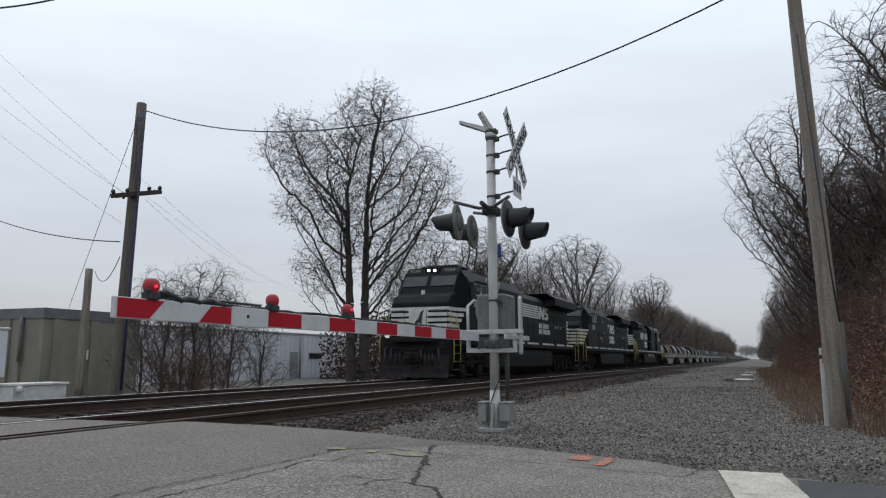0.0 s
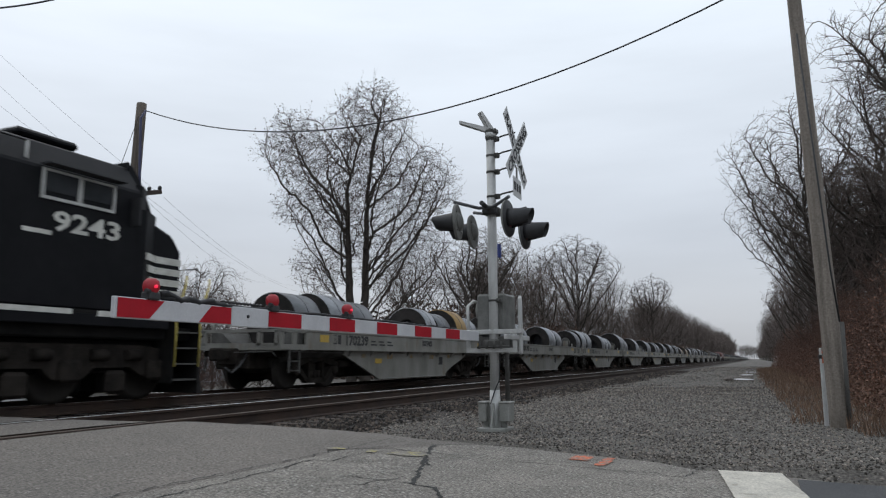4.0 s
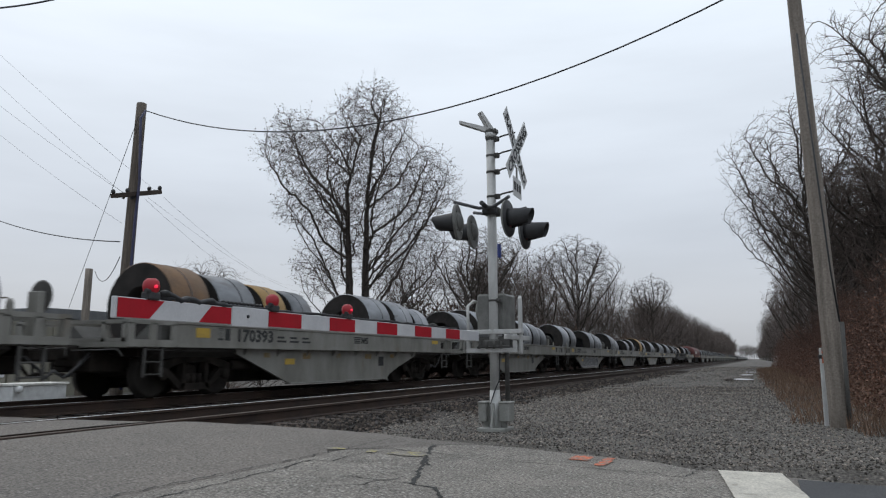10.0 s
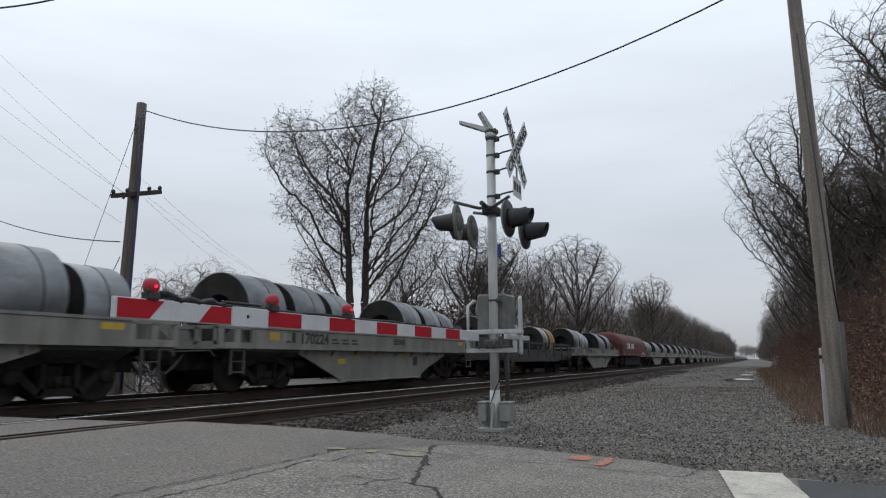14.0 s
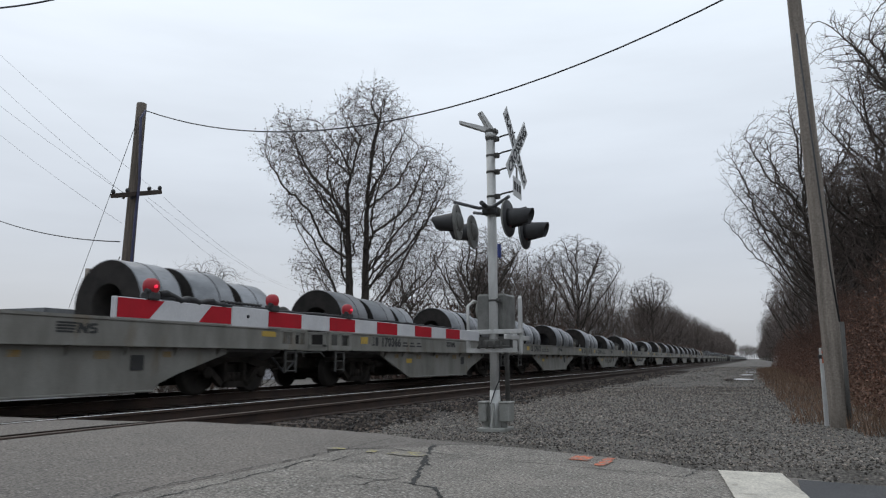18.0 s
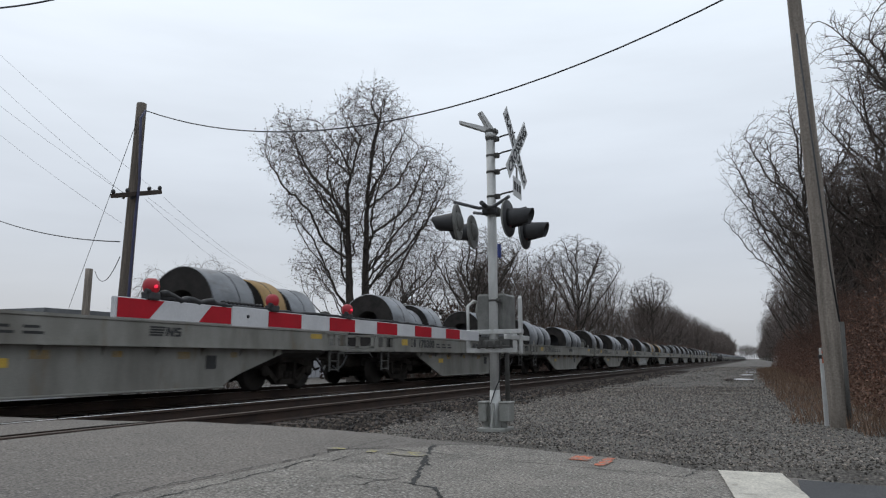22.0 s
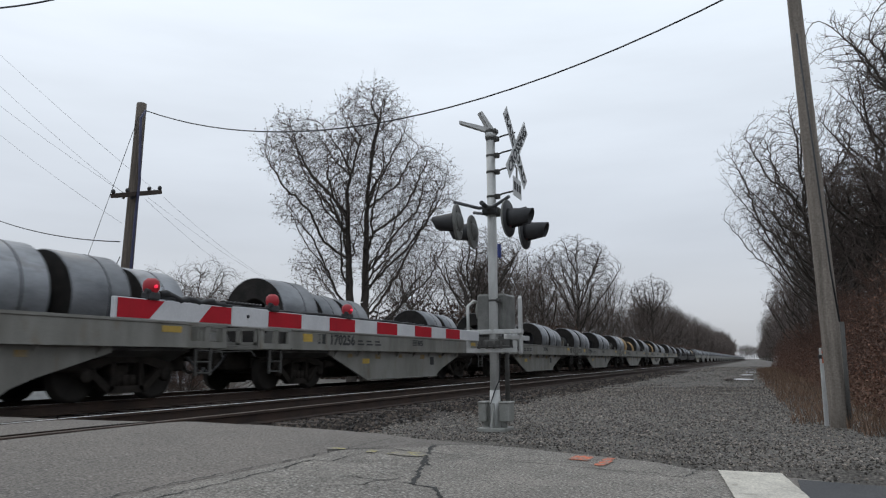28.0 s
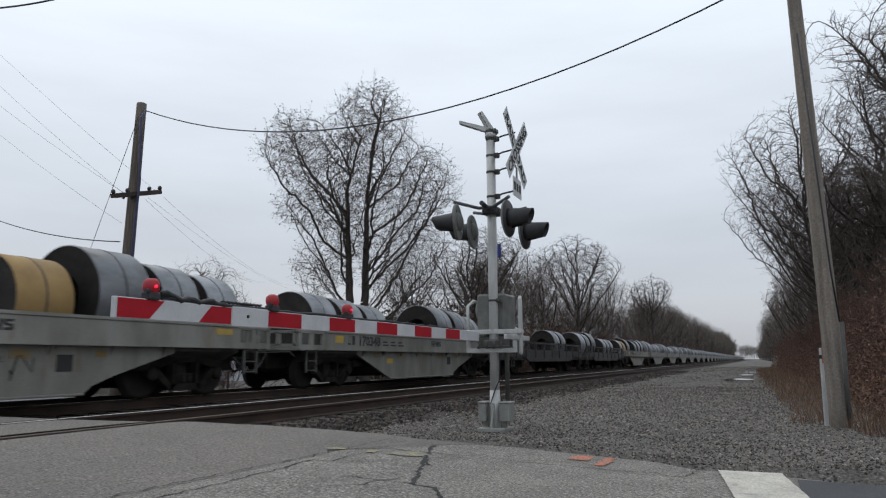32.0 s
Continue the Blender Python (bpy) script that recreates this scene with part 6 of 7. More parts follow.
def loco_truck(loco, y):
    bm = B()
    box(bm, (-0.9, -2.2, 0.5), (0.9, 2.2, 1.1), 0.03)
    for yy in (-1.85, 0.0, 1.85):
        box(bm, (-0.62, yy - 0.75, 0.14), (0.62, yy + 0.75, 0.6), 0.05)
    t = part("truck", bm, M_LOCODARK, loco, "black three-axle truck")
    t.matrix_basis = pose(0, y, 0)
    for s in (-1, 1):
        bm = B()
        x0, x1 = sorted((s * 0.98, s * 1.16))
        extrude(bm, [(-2.35, 0.62), (-2.35, 0.9), (-1.5, 1.0), (1.5, 1.0), (2.35, 0.9), (2.35, 0.62), (2.1, 0.45), (1.55, 0.45), (1.3, 0.6), (0.5, 0.6), (0.3, 0.42), (-0.3, 0.42), (-0.5, 0.6), (-1.3, 0.6), (-1.55, 0.45), (-2.1, 0.45)], "x", x0, x1)
        part("side_frame", bm, M_TRUCK, t)
        for yy in (-1.85, 0, 1.85):
            part("axle_box", box(B(), (min(s * 1.1, s * 1.26), yy - 0.2, 0.36), (max(s * 1.1, s * 1.26), yy + 0.2, 0.74), 0.05), M_TRUCK, t)
        for yy in (-1.3, -0.55, 0.55, 1.3):
            part("brake_cylinder", tube(B(), (s * 1.2, yy - 0.16, 0.82), (s * 1.2, yy + 0.16, 0.82), 0.1, n=10), M_TRUCK, t)
        for yy in (-0.95, 0.95):
            part("spring", box(B(), (min(s * 1.12, s * 1.24), yy - 0.22, 0.14), (max(s * 1.12, s * 1.24), yy + 0.22, 0.55), 0.06), M_TRUCK, t)
    for yy in (-1.85, 0, 1.85):
        wheelset(t, yy, 0.53)
    return t


def handrail(loco, pts, posts, material):
    bm = pipe(B(), pts, 0.017, 6)
    for p, q in posts:
        tube(bm, p, q, 0.017, n=6)
    return part("handrail", bm, material, loco)


def steps(loco, s, y, f):
    """A stairwell of four treads at one corner; f is the way to the end of the engine."""
    for k in range(4):
        z = 0.34 + 0.3 * k
        part("step", box(B(), (min(s * 1.05, s * 1.5), y - 0.38, z), (max(s * 1.05, s * 1.5), y + 0.38, z + 0.03)), M_CARDARK, loco)
    for yy in (y - 0.42, y + 0.42):
        part("step_side", box(B(), (min(s * 1.0, s * 1.5), yy - 0.02, 0.3), (max(s * 1.0, s * 1.5), yy + 0.02, 1.5)), M_LOCODARK, loco)
    mt = M_RAILYEL
    for yy in (y - 0.4, y + 0.4):
        part("grab_rail", pipe(B(), [(s * 1.53, yy, 0.6), (s * 1.53, yy, 1.35), (s * 1.52, yy - f * 0.02, 1.55), (s * 1.49, yy + f * 0.3, 2.2), (s * 1.47, yy + f * 0.33, 2.35)], 0.02), mt, loco, "pale yellow grab rail")


def build_loco(number, modern=False, yellow=False):
    """A black six-axle road engine; its cab end points to -y."""
    L = thing("locomotive", "black diesel locomotive with white stripes and lettering", "locomotive", "locomotives of the train")
    # frame and walkway
    part("underframe", box(B(), (-1.3, -9.6, 1.1), (1.3, 9.6, 1.35), 0.03), M_LOCODARK, L)
    for s in (-1, 1):
        part("walkway", box(B(), (min(s * 0.9, s * 1.5), -9.6, 1.5), (max(s * 0.9, s * 1.5), 9.6, 1.56)), M_LOCODARK, L)
        part("side_sill", box(B(), (min(s * 1.42, s * 1.5), -8.6, 1.3), (max(s * 1.42, s * 1.5), 8.6, 1.5), 0.01), M_LOCO, L)
        bm = B()
        for k in range(8):
            box(bm, (min(s * 1.502, s * 1.508), -8.4 + 2.15 * k, 1.47 if k % 3 else 1.46), (max(s * 1.502, s * 1.508), -6.75 + 2.15 * k, 1.555))
        part("reflective_stripe", bm, M_LWHITE, L, "white reflective sill stripe")
        steps(L, s, -9.2, -1)
        steps(L, s, 9.2, 1)
    # fuel tank
    bm = B()
    extrude(bm, [(-1.35, 1.2), (-1.42, 0.9), (-1.42, 0.4), (-1.05, 0.12), (1.05, 0.12), (1.42, 0.4), (1.42, 0.9), (1.35, 1.2)], "y", -3.6, 4.0, 0.03)
    part("fuel_tank", bm, M_LOCODARK, L, "black fuel tank")
    for s in (-1, 1):
        for yy, ln in ((-2.9, 1.9), (-0.5, 1.8)) if number == "9243" else ():
            part("air_reservoir", lathe(B(), [(0.0, -ln / 2), (0.2, -ln / 2 + 0.05), (0.25, -ln / 2 + 0.15), (0.25, ln / 2 - 0.15), (0.2, ln / 2 - 0.05), (0, ln / 2)], (s * 1.3, yy + 2.2, 1.02), "y", 16), M_CARDARK, L)
    # nose and cab
    cabw = 1.48
    bm = B()
    nose = [(-9.25, 1.56), (-9.25, 2.85), (-8.95, 3.14), (-8.0, 3.4), (-8.0, 1.56)] if not modern else [(-9.25, 1.56), (-9.25, 2.9), (-9.0, 3.15), (-8.0, 3.3), (-8.0, 1.56)]
    extrude(bm, nose, "x", -1.2, 1.2, 0.05)
    part("nose", bm, M_LOCO, L)
    bm = B()
    # cab body with canted windscreen and a roof with sloped shoulders
    sec = [(-cabw, 1.56), (-cabw, 3.75), (-1.1, 4.25), (-0.5, 4.42), (0.5, 4.42), (1.1, 4.25), (cabw, 3.75), (cabw, 1.56)]
    extrude(bm, sec, "y", -7.55, -4.75, 0.03)
    front = [(-8.45, 1.56), (-8.45, 3.25), (-7.85, 4.1), (-7.5, 4.36), (-7.5, 1.56)]
    extrude(bm, front, "x", -1.15, 1.15)
    for s in (-1, 1):
        extrude(bm, [(s * 1.15, -8.42), (s * cabw, -7.75), (s * cabw, -7.5), (s * 1.15, -7.5)], "z", 1.56, 3.45)
        extrude(bm, [(s * 1.15, -8.1), (s * (cabw - 0.05), -7.65), (s * (cabw - 0.05), -7.5), (s * 1.15, -7.5)], "z", 3.45, 3.9)
    part("cab", bm, M_LOCO, L, "wide black cab")
    # windscreens on the canted front
    for s in (-1, 1):
        bm = B()
        a = [(s * 0.09, -8.25, 3.56), (s * 1.12, -8.25, 3.56), (s * 1.12, -7.97, 3.96), (s * 0.09, -7.97, 3.96)]
        v0 = [bm.verts.new((x, y - 0.02, z + 0.015)) for x, y, z in a]
        v1 = [bm.verts.new((x, y + 0.02, z - 0.02)) for x, y, z in a]
        bm.faces.new(v0)
        bm.faces.new(v1[::-1])
        for k in range(4):
            bm.faces.new((v0[k], v0[(k + 1) % 4], v1[(k + 1) % 4], v1[k]))
        bmesh.ops.recalc_face_normals(bm, faces=bm.faces)
        part("windscreen", bm, M_GLASSDK, L, "grey reflecting windscreen pane")
        for y0, y1 in ((-6.9, -6.28), (-6.2, -5.58)) if not modern else ((-6.92, -6.4), (-6.2, -5.72), (-5.5, -5.02)):
            w = part("side_window", box(B(), (min(s * (cabw + 0.001), s * (cabw + 0.012)), y0, 3.38), (max(s * (cabw + 0.001), s * (cabw + 0.012)), y1, 3.74)), M_GLASSDK, L)
            bm = B()
            for lo, hi in (((y0 - 0.05, 3.25), (y1 + 0.05, 3.3)), ((y0 - 0.05, 3.7), (y1 + 0.05, 3.74)), ((y0 - 0.05, 3.25), (y0, 3.74)), ((y1, 3.25), (y1 + 0.05, 3.74))):
                box(bm, (min(s * cabw, s * (cabw + 0.03)), lo[0], lo[1]), (max(s * cabw, s * (cabw + 0.03)), hi[0], hi[1]))
            part("window_frame", bm, M_RAILWHITE, w)
        part("mirror", box(B(), (min(s * cabw, s * (cabw + 0.22)), -7.35, 3.1), (max(s * cabw, s * (cabw + 0.22)), -7.32, 3.6)), M_BLACK, L)
        part("sunshade", box(B(), (min(s * cabw, s * (cabw + 0.25)), -7.0, 3.78), (max(s * cabw, s * (cabw + 0.2)), -5.5, 3.81)), M_BLACK, L)
        part("number_board", box(B(), (min(s * 0.45, s * 1.05), -7.78, 4.12), (max(s * 0.45, s * 1.05), -7.7, 4.32)), M_BLACK, L, "number board over the windscreen")
        letters(number, 0.16, M_CASE, pose(min(s * 0.52, s * 0.98), -7.785, 4.17, 90, 0, 0), L, 0.002, "road_number", width=0.46)
    # roof headlights, ditch lights
    for x in (-0.13, 0.13):
        part("headlight", lathe(B(), [(0.055, -0.03), (0.055, 0.0), (0.0, 0.02)], (x, -7.85, 4.22), "y", 12), M_HEADLIGHT if number == "9284" else M_GLASSDK, L, "twin headlight lamp")
    part("headlight_case", box(B(), (-0.32, -7.84, 4.08), (0.32, -7.6, 4.36), 0.03), M_LOCO, L)
    for x in (-1.15, 1.15):
        part("ditch_light", lathe(B(), [(0.1, -0.03), (0.1, 0.0), (0.0, 0.02)], (x, -9.76, 1.62), "y", 14), M_DITCH if number == "9284" else M_GLASSDK, L, "ditch light")
    part("horn", pipe(B(), [(0.3, -6.0, 4.45), (0.3, -5.4, 4.5)], 0.06, 8), M_BLACK, L)
    part("air_conditioner", box(B(), (-0.7, -6.8, 4.42), (0.7, -5.6, 4.56), 0.05), M_LOCO, L)
    # nose stripes
    bm = B()
    h = 0.13
    for k in range(5):
        z = 1.72 + 0.21 * k
        box(bm, (-1.2, -9.262, z), (1.2, -9.252, z + h))
        for s in (-1, 1):
            box(bm, (min(s * 1.202, s * 1.21), -9.25, z), (max(s * 1.202, s * 1.21), -8.44, z + h))
            ye = -8.36 + 0.13 * k + (0.1 if modern else 0.0)
            xe = 1.205 + (ye + 8.43) * 0.419
            extrude(bm, [(s * 1.205, -8.43), (s * xe, ye), (s * (xe - 0.02), ye), (s * 1.19, -8.43)], "z", z, z + h)
    part("nose_stripes", bm, M_LWHITE, L, "white horizontal nose stripes")
    bm = B()
    extrude(bm, [(-0.5, 1.74), (0.4, 1.74), (0.32, 2.3), (0.38, 2.66), (-0.46, 2.66), (-0.42, 2.2)], "y", -9.272, -9.263)
    part("nose_panel", bm, M_LWHITE, L)
    bm = B()
    extrude(bm, [(-0.2, 1.8), (-0.05, 2.1), (0.1, 2.05), (0.12, 2.35), (0.2, 2.6), (0.05, 2.5), (-0.06, 2.25), (-0.18, 2.15)], "y", -9.282, -9.273)
    part("nose_figure", bm, M_BLACK, L, "dark emblem shape on the nose")
    part("nose_placard", box(B(), (-0.06, -8.9, 3.2), (0.08, -8.86, 3.36)), M_LWHITE, L)
    # hood
    hw = 0.95
    part("equipment_cabinet", extrude(B(), [(-1.35, 1.56), (-1.35, 3.85), (-1.0, 4.28), (1.0, 4.28), (1.35, 3.85), (1.35, 1.56)], "y", -4.72, -1.0, 0.03), M_LOCO, L)
    if not modern:
        part("equipment_cabinet", extrude(B(), [(0.0, 1.56), (0.0, 4.27), (1.0, 4.27), (1.34, 3.85), (1.34, 1.56)], "y", -1.0, 0.0, 0.03), M_LOCO, L)
    rear = 7.45 if number == "9243" else 9.3
    part("engine_hood", extrude(B(), [(-hw, 1.56), (-hw, 3.8), (-0.7, 4.08), (0.7, 4.08), (hw, 3.8), (hw, 1.56)], "y", -1.0, rear, 0.03), M_LOCO, L)
    for y0, y1, z in ((0.2, 1.2, 4.0), (2.2, 3.4, 4.0), (5.6, 7.0, 4.25), (7.3, 8.7, 4.25)):
        if y1 > rear:
            continue
        part("roof_hatch", box(B(), (-0.55, y0, z), (0.55, y1, z + 0.12), 0.03), M_LOCO, L)
    part("exhaust_stack", box(B(), (-0.3, 1.4, 4.0), (0.3, 2.0, 4.3), 0.04), M_BLACK, L)
    for k in range(4):
        part("horn_bell", lathe(B(), [(0.03, -0.25), (0.04, 0), (0.11, 0.1)], (-0.3 + 0.2 * k, 0.5, 4.2), "y", 10), M_BLACK, L)
    for s in (-1, 1):
        for k in range(11 if rear > 9 else 8):
            yy = 0.15 + 0.82 * k
            part("hood_door", box(B(), (min(s * hw, s * (hw + 0.015)), yy, 1.75), (max(s * hw, s * (hw + 0.015)), yy + 0.74, 3.1), 0.006), M_LOCO, L)
        for k, (yy, zz) in enumerate(((-4.4, 2.9), (-3.9, 3.3), (-3.4, 2.2), (-2.6, 3.4), (-2.2, 2.6), (6.2, 2.5), (6.7, 2.5), (7.4, 2.5))):
            part("notice", box(B(), (min(s * (1.352 if yy < -2 else hw + 0.016), s * (1.358 if yy < -2 else hw + 0.022)), yy, zz), (max(s * (1.352 if yy < -2 else hw + 0.016), s * (1.358 if yy < -2 else hw + 0.022)), yy + 0.12, zz + 0.1)), M_SIGN, L)
        part("yellow_notice", box(B(), (min(s * 1.352, s * 1.358), -3.0, 2.0), (max(s * 1.352, s * 1.358), -2.86, 2.3)), M_YPATCH, L)
        for z0, z1, y0, y1 in ((3.2, 3.6, -4.4, -3.2), (1.9, 2.7, -4.4, -3.6)):
            bm = B()
            for k in range(8):
                zz = z0 + (z1 - z0) * k / 8
                box(bm, (min(s * 1.35, s * 1.37), y0, zz), (max(s * 1.35, s * 1.37), y1, zz + (z1 - z0) / 20))
            part("louvre", bm, M_LOCODARK, L)
        # side handrails
        x = s * 1.47
        posts = [((x, -4.5 + 1.75 * k, 1.5), (x, -4.5 + 1.75 * k, 2.55)) for k in range(9)]
        handrail(L, [(x, -4.6, 2.5), (x, 2.4, 2.58), (x, 9.5, 2.55)], posts, M_BLACK)
        xx = s * 1.3
        hy = M_RAILYEL if yellow else M_RAILWHITE
        handrail(L, [(xx, -9.7, 1.55), (xx, -9.7, 2.55), (s * 0.45, -9.72, 2.55), (s * 0.45, -9.72, 1.55)], [], M_BLACK)
        handrail(L, [(s * 1.4, 9.7, 1.55), (s * 1.4, 9.7, 2.55), (s * 0.45, 9.7, 2.55), (s * 0.45, 9.7, 1.55)], [], M_RAILWHITE)
        handrail(L, [(s * 1.25, -9.3, 2.6), (s * 1.5, -8.9, 1.9)], [], hy)
    # pilot, plough, couplers
    for f in (-1, 1):
        part("pilot", box(B(), (-1.45, min(f * 9.62, f * 9.75), 0.45), (1.45, max(f * 9.62, f * 9.75), 1.52), 0.02), M_LOCODARK, L)
        coupler(L, f * 9.9, f)
        for x in (-0.7, -0.55, 0.5, 0.65, 0.8):
            part("air_hose", pipe(B(), [(x, f * 9.75, 1.05), (x, f * 10.0, 0.9), (x + 0.05, f * 10.05, 0.55)], 0.025), M_BLACK, L)
    bm = B()
    prof = [(-10.05, 0.08), (-9.98, 0.22), (-9.92, 0.5), (-9.9, 0.9), (-9.78, 0.9), (-9.78, 0.08)]
    extrude(bm, prof, "x", -1.4, 1.4)
    for v in bm.verts:
        v.co.y += abs(v.co.x) * 0.06 if v.co.y < -9.89 else 0
    part("plough", bm, M_PLOUGH, L, "dusty grey steel snow plough")
    part("uncoupling_lever", pipe(B(), [(-1.4, -9.9, 1.2), (-0.5, -10.0, 1.1), (-0.2, -10.15, 1.12), (0.2, -10.15, 1.12), (0.5, -10.0, 1.1), (1.4, -9.9, 1.2)], 0.02, 6), M_LOCODARK, L)
    part("anticlimber", box(B(), (-0.9, -10.0, 1.36), (0.9, -9.75, 1.54), 0.03), M_LOCODARK, L)
    for x in (-1.15, -0.9, 0.34, 1.05):
        part("air_hose", pipe(B(), [(x, -9.76, 1.2), (x, -10.0, 1.1), (x + 0.06, -10.12, 0.8), (x + 0.03, -10.06, 0.6)], 0.028, 6), M_BLACK, L)
    loco_truck(L, -6.55)
    loco_truck(L, 6.75)
    lengthen(L, modern)
    dress(L, number, modern)
    return L


def lengthen(L, modern):
    """Spread the parts over the engine's full length: the ends move out and the middle stretches."""
    front, rear = (-1.0, 1.5) if modern else (0.0, 1.4)
    at = -4.7 if modern else 1.0

    def out(y):
        if not modern and y < -7.5:
            y = -7.5 + (y + 7.5) * 0.8
        return y + front if y < at else y + rear if y > 4.6 else at + front + (y - at) * (4.6 + rear - at - front) / (4.6 - at)
    for ob in L.children_recursive:
        if ob.parent.name.startswith("truck"):
            continue
        if ob.name.startswith("truck"):
            x, y, z = ob.matrix_basis.translation
            ob.matrix_basis = pose(x, out(y), z)
        else:
            for v in ob.data.vertices:
                v.co.y = out(v.co.y)


def dress(L, number, modern):
    """Radiator wings, stripes, emblem and numbers."""
    hw = 0.95
    y0, y1, zu = (4.2, 9.3, 3.42) if modern else (5.1, 11.0, 3.58)
    if number == "9243":
        y0, y1 = 4.5, 8.85
    wing = [(-hw + 0.02, zu), (-1.48, 3.72), (-1.48, 4.12), (-1.1, 4.34), (1.1, 4.34), (1.48, 4.12), (1.48, 3.72), (hw - 0.02, zu)]
    bm = extrude(B(), wing, "y", y0, y1)
    for v in bm.verts:
        if v.co.y < y0 + 0.1:
            v.co.y += max(0.0, abs(v.co.x) - hw) * 1.3
    if modern:
        part("rear_hood", extrude(B(), [(-0.97, 1.6), (-0.97, 4.12), (-0.75, 4.36), (0.75, 4.36), (0.97, 4.12), (0.97, 1.6)], "y", 9.3, 10.79, 0.02), M_LOCO, L)
    part("radiator", bm, M_LOCO, L, "flared black radiator wings at the hood top")
    for s in (-1, 1):
        for k in range(3):
            bm = B()
            for i in range(7):
                z = 2.2 + 0.15 * i
                box(bm, (min(s * hw, s * (hw + 0.02)), y1 - 5.2 + 1.5 * k, z), (max(s * hw, s * (hw + 0.02)), y1 - 3.9 + 1.5 * k, z + 0.07))
            part("radiator_grille", bm, M_LOCODARK, L)
        x = hw + 0.018
        if modern:
            a, b, c, e, ye, z = -0.73, 1.55, 0.75, 1.75, 2.05, 2.77
        elif s > 0:
            a, b, c, e, ye, z = 0.98, 4.12, 4.3, 4.2, 1.9, 2.88
        else:
            a, b, c, e, ye, z = 4.2, 1.72, 2.33, 1.25, 2.05, 2.74
        if modern and s < 0:
            a, b, c, e = 3.4, 1.2, 1.9, 0.9
        stripes(L, s, x, a, b, c, z, z + 0.66, 6)
        w0 = e - s * (0.3 if modern or s < 0 else 0.04)
        ends = [(7, w0, w0 + s * 2.0), (8, w0, w0 + s * 2.28)]
        emblem(L, s, x, e, z, ye, 0.68, [(n, min(p, q), max(p, q), z - 0.48 - 0.31 * k, 0.26) for k, (n, p, q) in enumerate(ends)])
        wide, yn, zn = (0.86, -7.46, 2.76) if modern else (1.32, -7.1, 2.79)
        m = pose(1.488, yn, zn, 90, 0, 90) if s > 0 else pose(-1.488, yn + wide, zn, 90, 0, -90)
        letters(number, 0.44, M_LWHITE, m, L, 0.004, "road_number", width=wide, bold=0.025)
        if not modern:
            yb = yn + wide
            part("data_bars", box(B(), (min(s * 1.482, s * 1.488), yb, 2.69), (max(s * 1.482, s * 1.488), yb + 0.5, 2.76)), M_LWHITE, L)
        for k in range(3):
            part("grab_rail", tube(B(), (s * 1.4, -5.3 + 0.8 * k - modern, 3.66), (s * 1.4, -5.3 + 0.8 * k - modern, 4.12), 0.022, n=6), M_RAILWHITE if not modern else M_BLACK, L)
        part("grab_rail", tube(B(), (s * 1.4, -5.3 - modern, 4.12), (s * 1.4, -3.7 - modern, 4.12), 0.018, n=6), M_BLACK, L)
    # stripes round the rear of the hood
    yr, zs, n = (10.8, 2.05, 6) if modern else (8.86, 2.1, 5) if number == "9243" else (10.7, 1.9, 6)
    bm = B()
    for k in range(n):
        z = zs + 0.2 * k
        box(bm, (-hw if number != "9243" else -hw + 0.02, yr + 0.002, z), (hw if number != "9243" else 0.25, yr + 0.01, z + 0.13))
        if number != "9243":
            box(bm, (hw + 0.022, yr - (0.2 if modern else 0.36), z), (hw + 0.028, yr, z + 0.13))
    part("end_stripes", bm, M_LWHITE, L, "white stripes round the hood end")
    if number == "9243":
        letters(number, 0.3, M_LWHITE, pose(0.62, yr + 0.012, 3.44, 90, 0, 180), L, 0.004, "road_number", width=1.15, bold=0.03)
        part("end_panel", extrude(B(), [(0.3, 2.1), (0.9, 2.1), (0.9, 3.05), (0.42, 3.05), (0.34, 2.7)], "y", yr + 0.002, yr + 0.01), M_LWHITE, L, "white panel on the hood end")
        part("end_figure", extrude(B(), [(0.5, 2.12), (0.56, 2.45), (0.42, 2.62), (0.52, 2.95), (0.62, 2.98), (0.68, 2.7), (0.66, 2.4), (0.74, 2.12)], "y", yr + 0.011, yr + 0.018), M_BLACK, L, "dark emblem shape on the hood end")
        for k in range(5):
            part("ladder_rung", pipe(B(), [(0.95, yr, 2.3 + 0.33 * k), (1.08, yr + 0.08, 2.3 + 0.33 * k), (1.08, yr + 0.08, 2.36 + 0.33 * k)], 0.018, 6), M_RAILWHITE, L)
        part("end_lamp", lathe(B(), [(0.08, -0.02), (0.08, 0.03), (0.0, 0.05)], (0.82, yr + 0.01, 3.9), "y", 12), M_GLASSDK, L, "hood end headlight")


RIDE = {}   # things of the train and their place along it at the start: thing -> (y, x, z, turned)
NEAR_CAR, FAR_CAR, DARK_CAR, HOOD_CAR = build_coil_car(), build_far_car(), build_dark_car(), build_hood_car()
LOCO_A = build_loco("9284")
LOCO_B = build_loco("1106", True, True)
LOCO_C = build_loco("9243")
for L, y, turned in ((LOCO_A, 33.6, False), (LOCO_B, 56.7, False), (LOCO_C, 79.65, True)):
    RIDE[L] = (y, TRAIN_X, 0.0, turned)
LOCO_C["label"] = "black diesel locomotive coupled with its long hood leading"

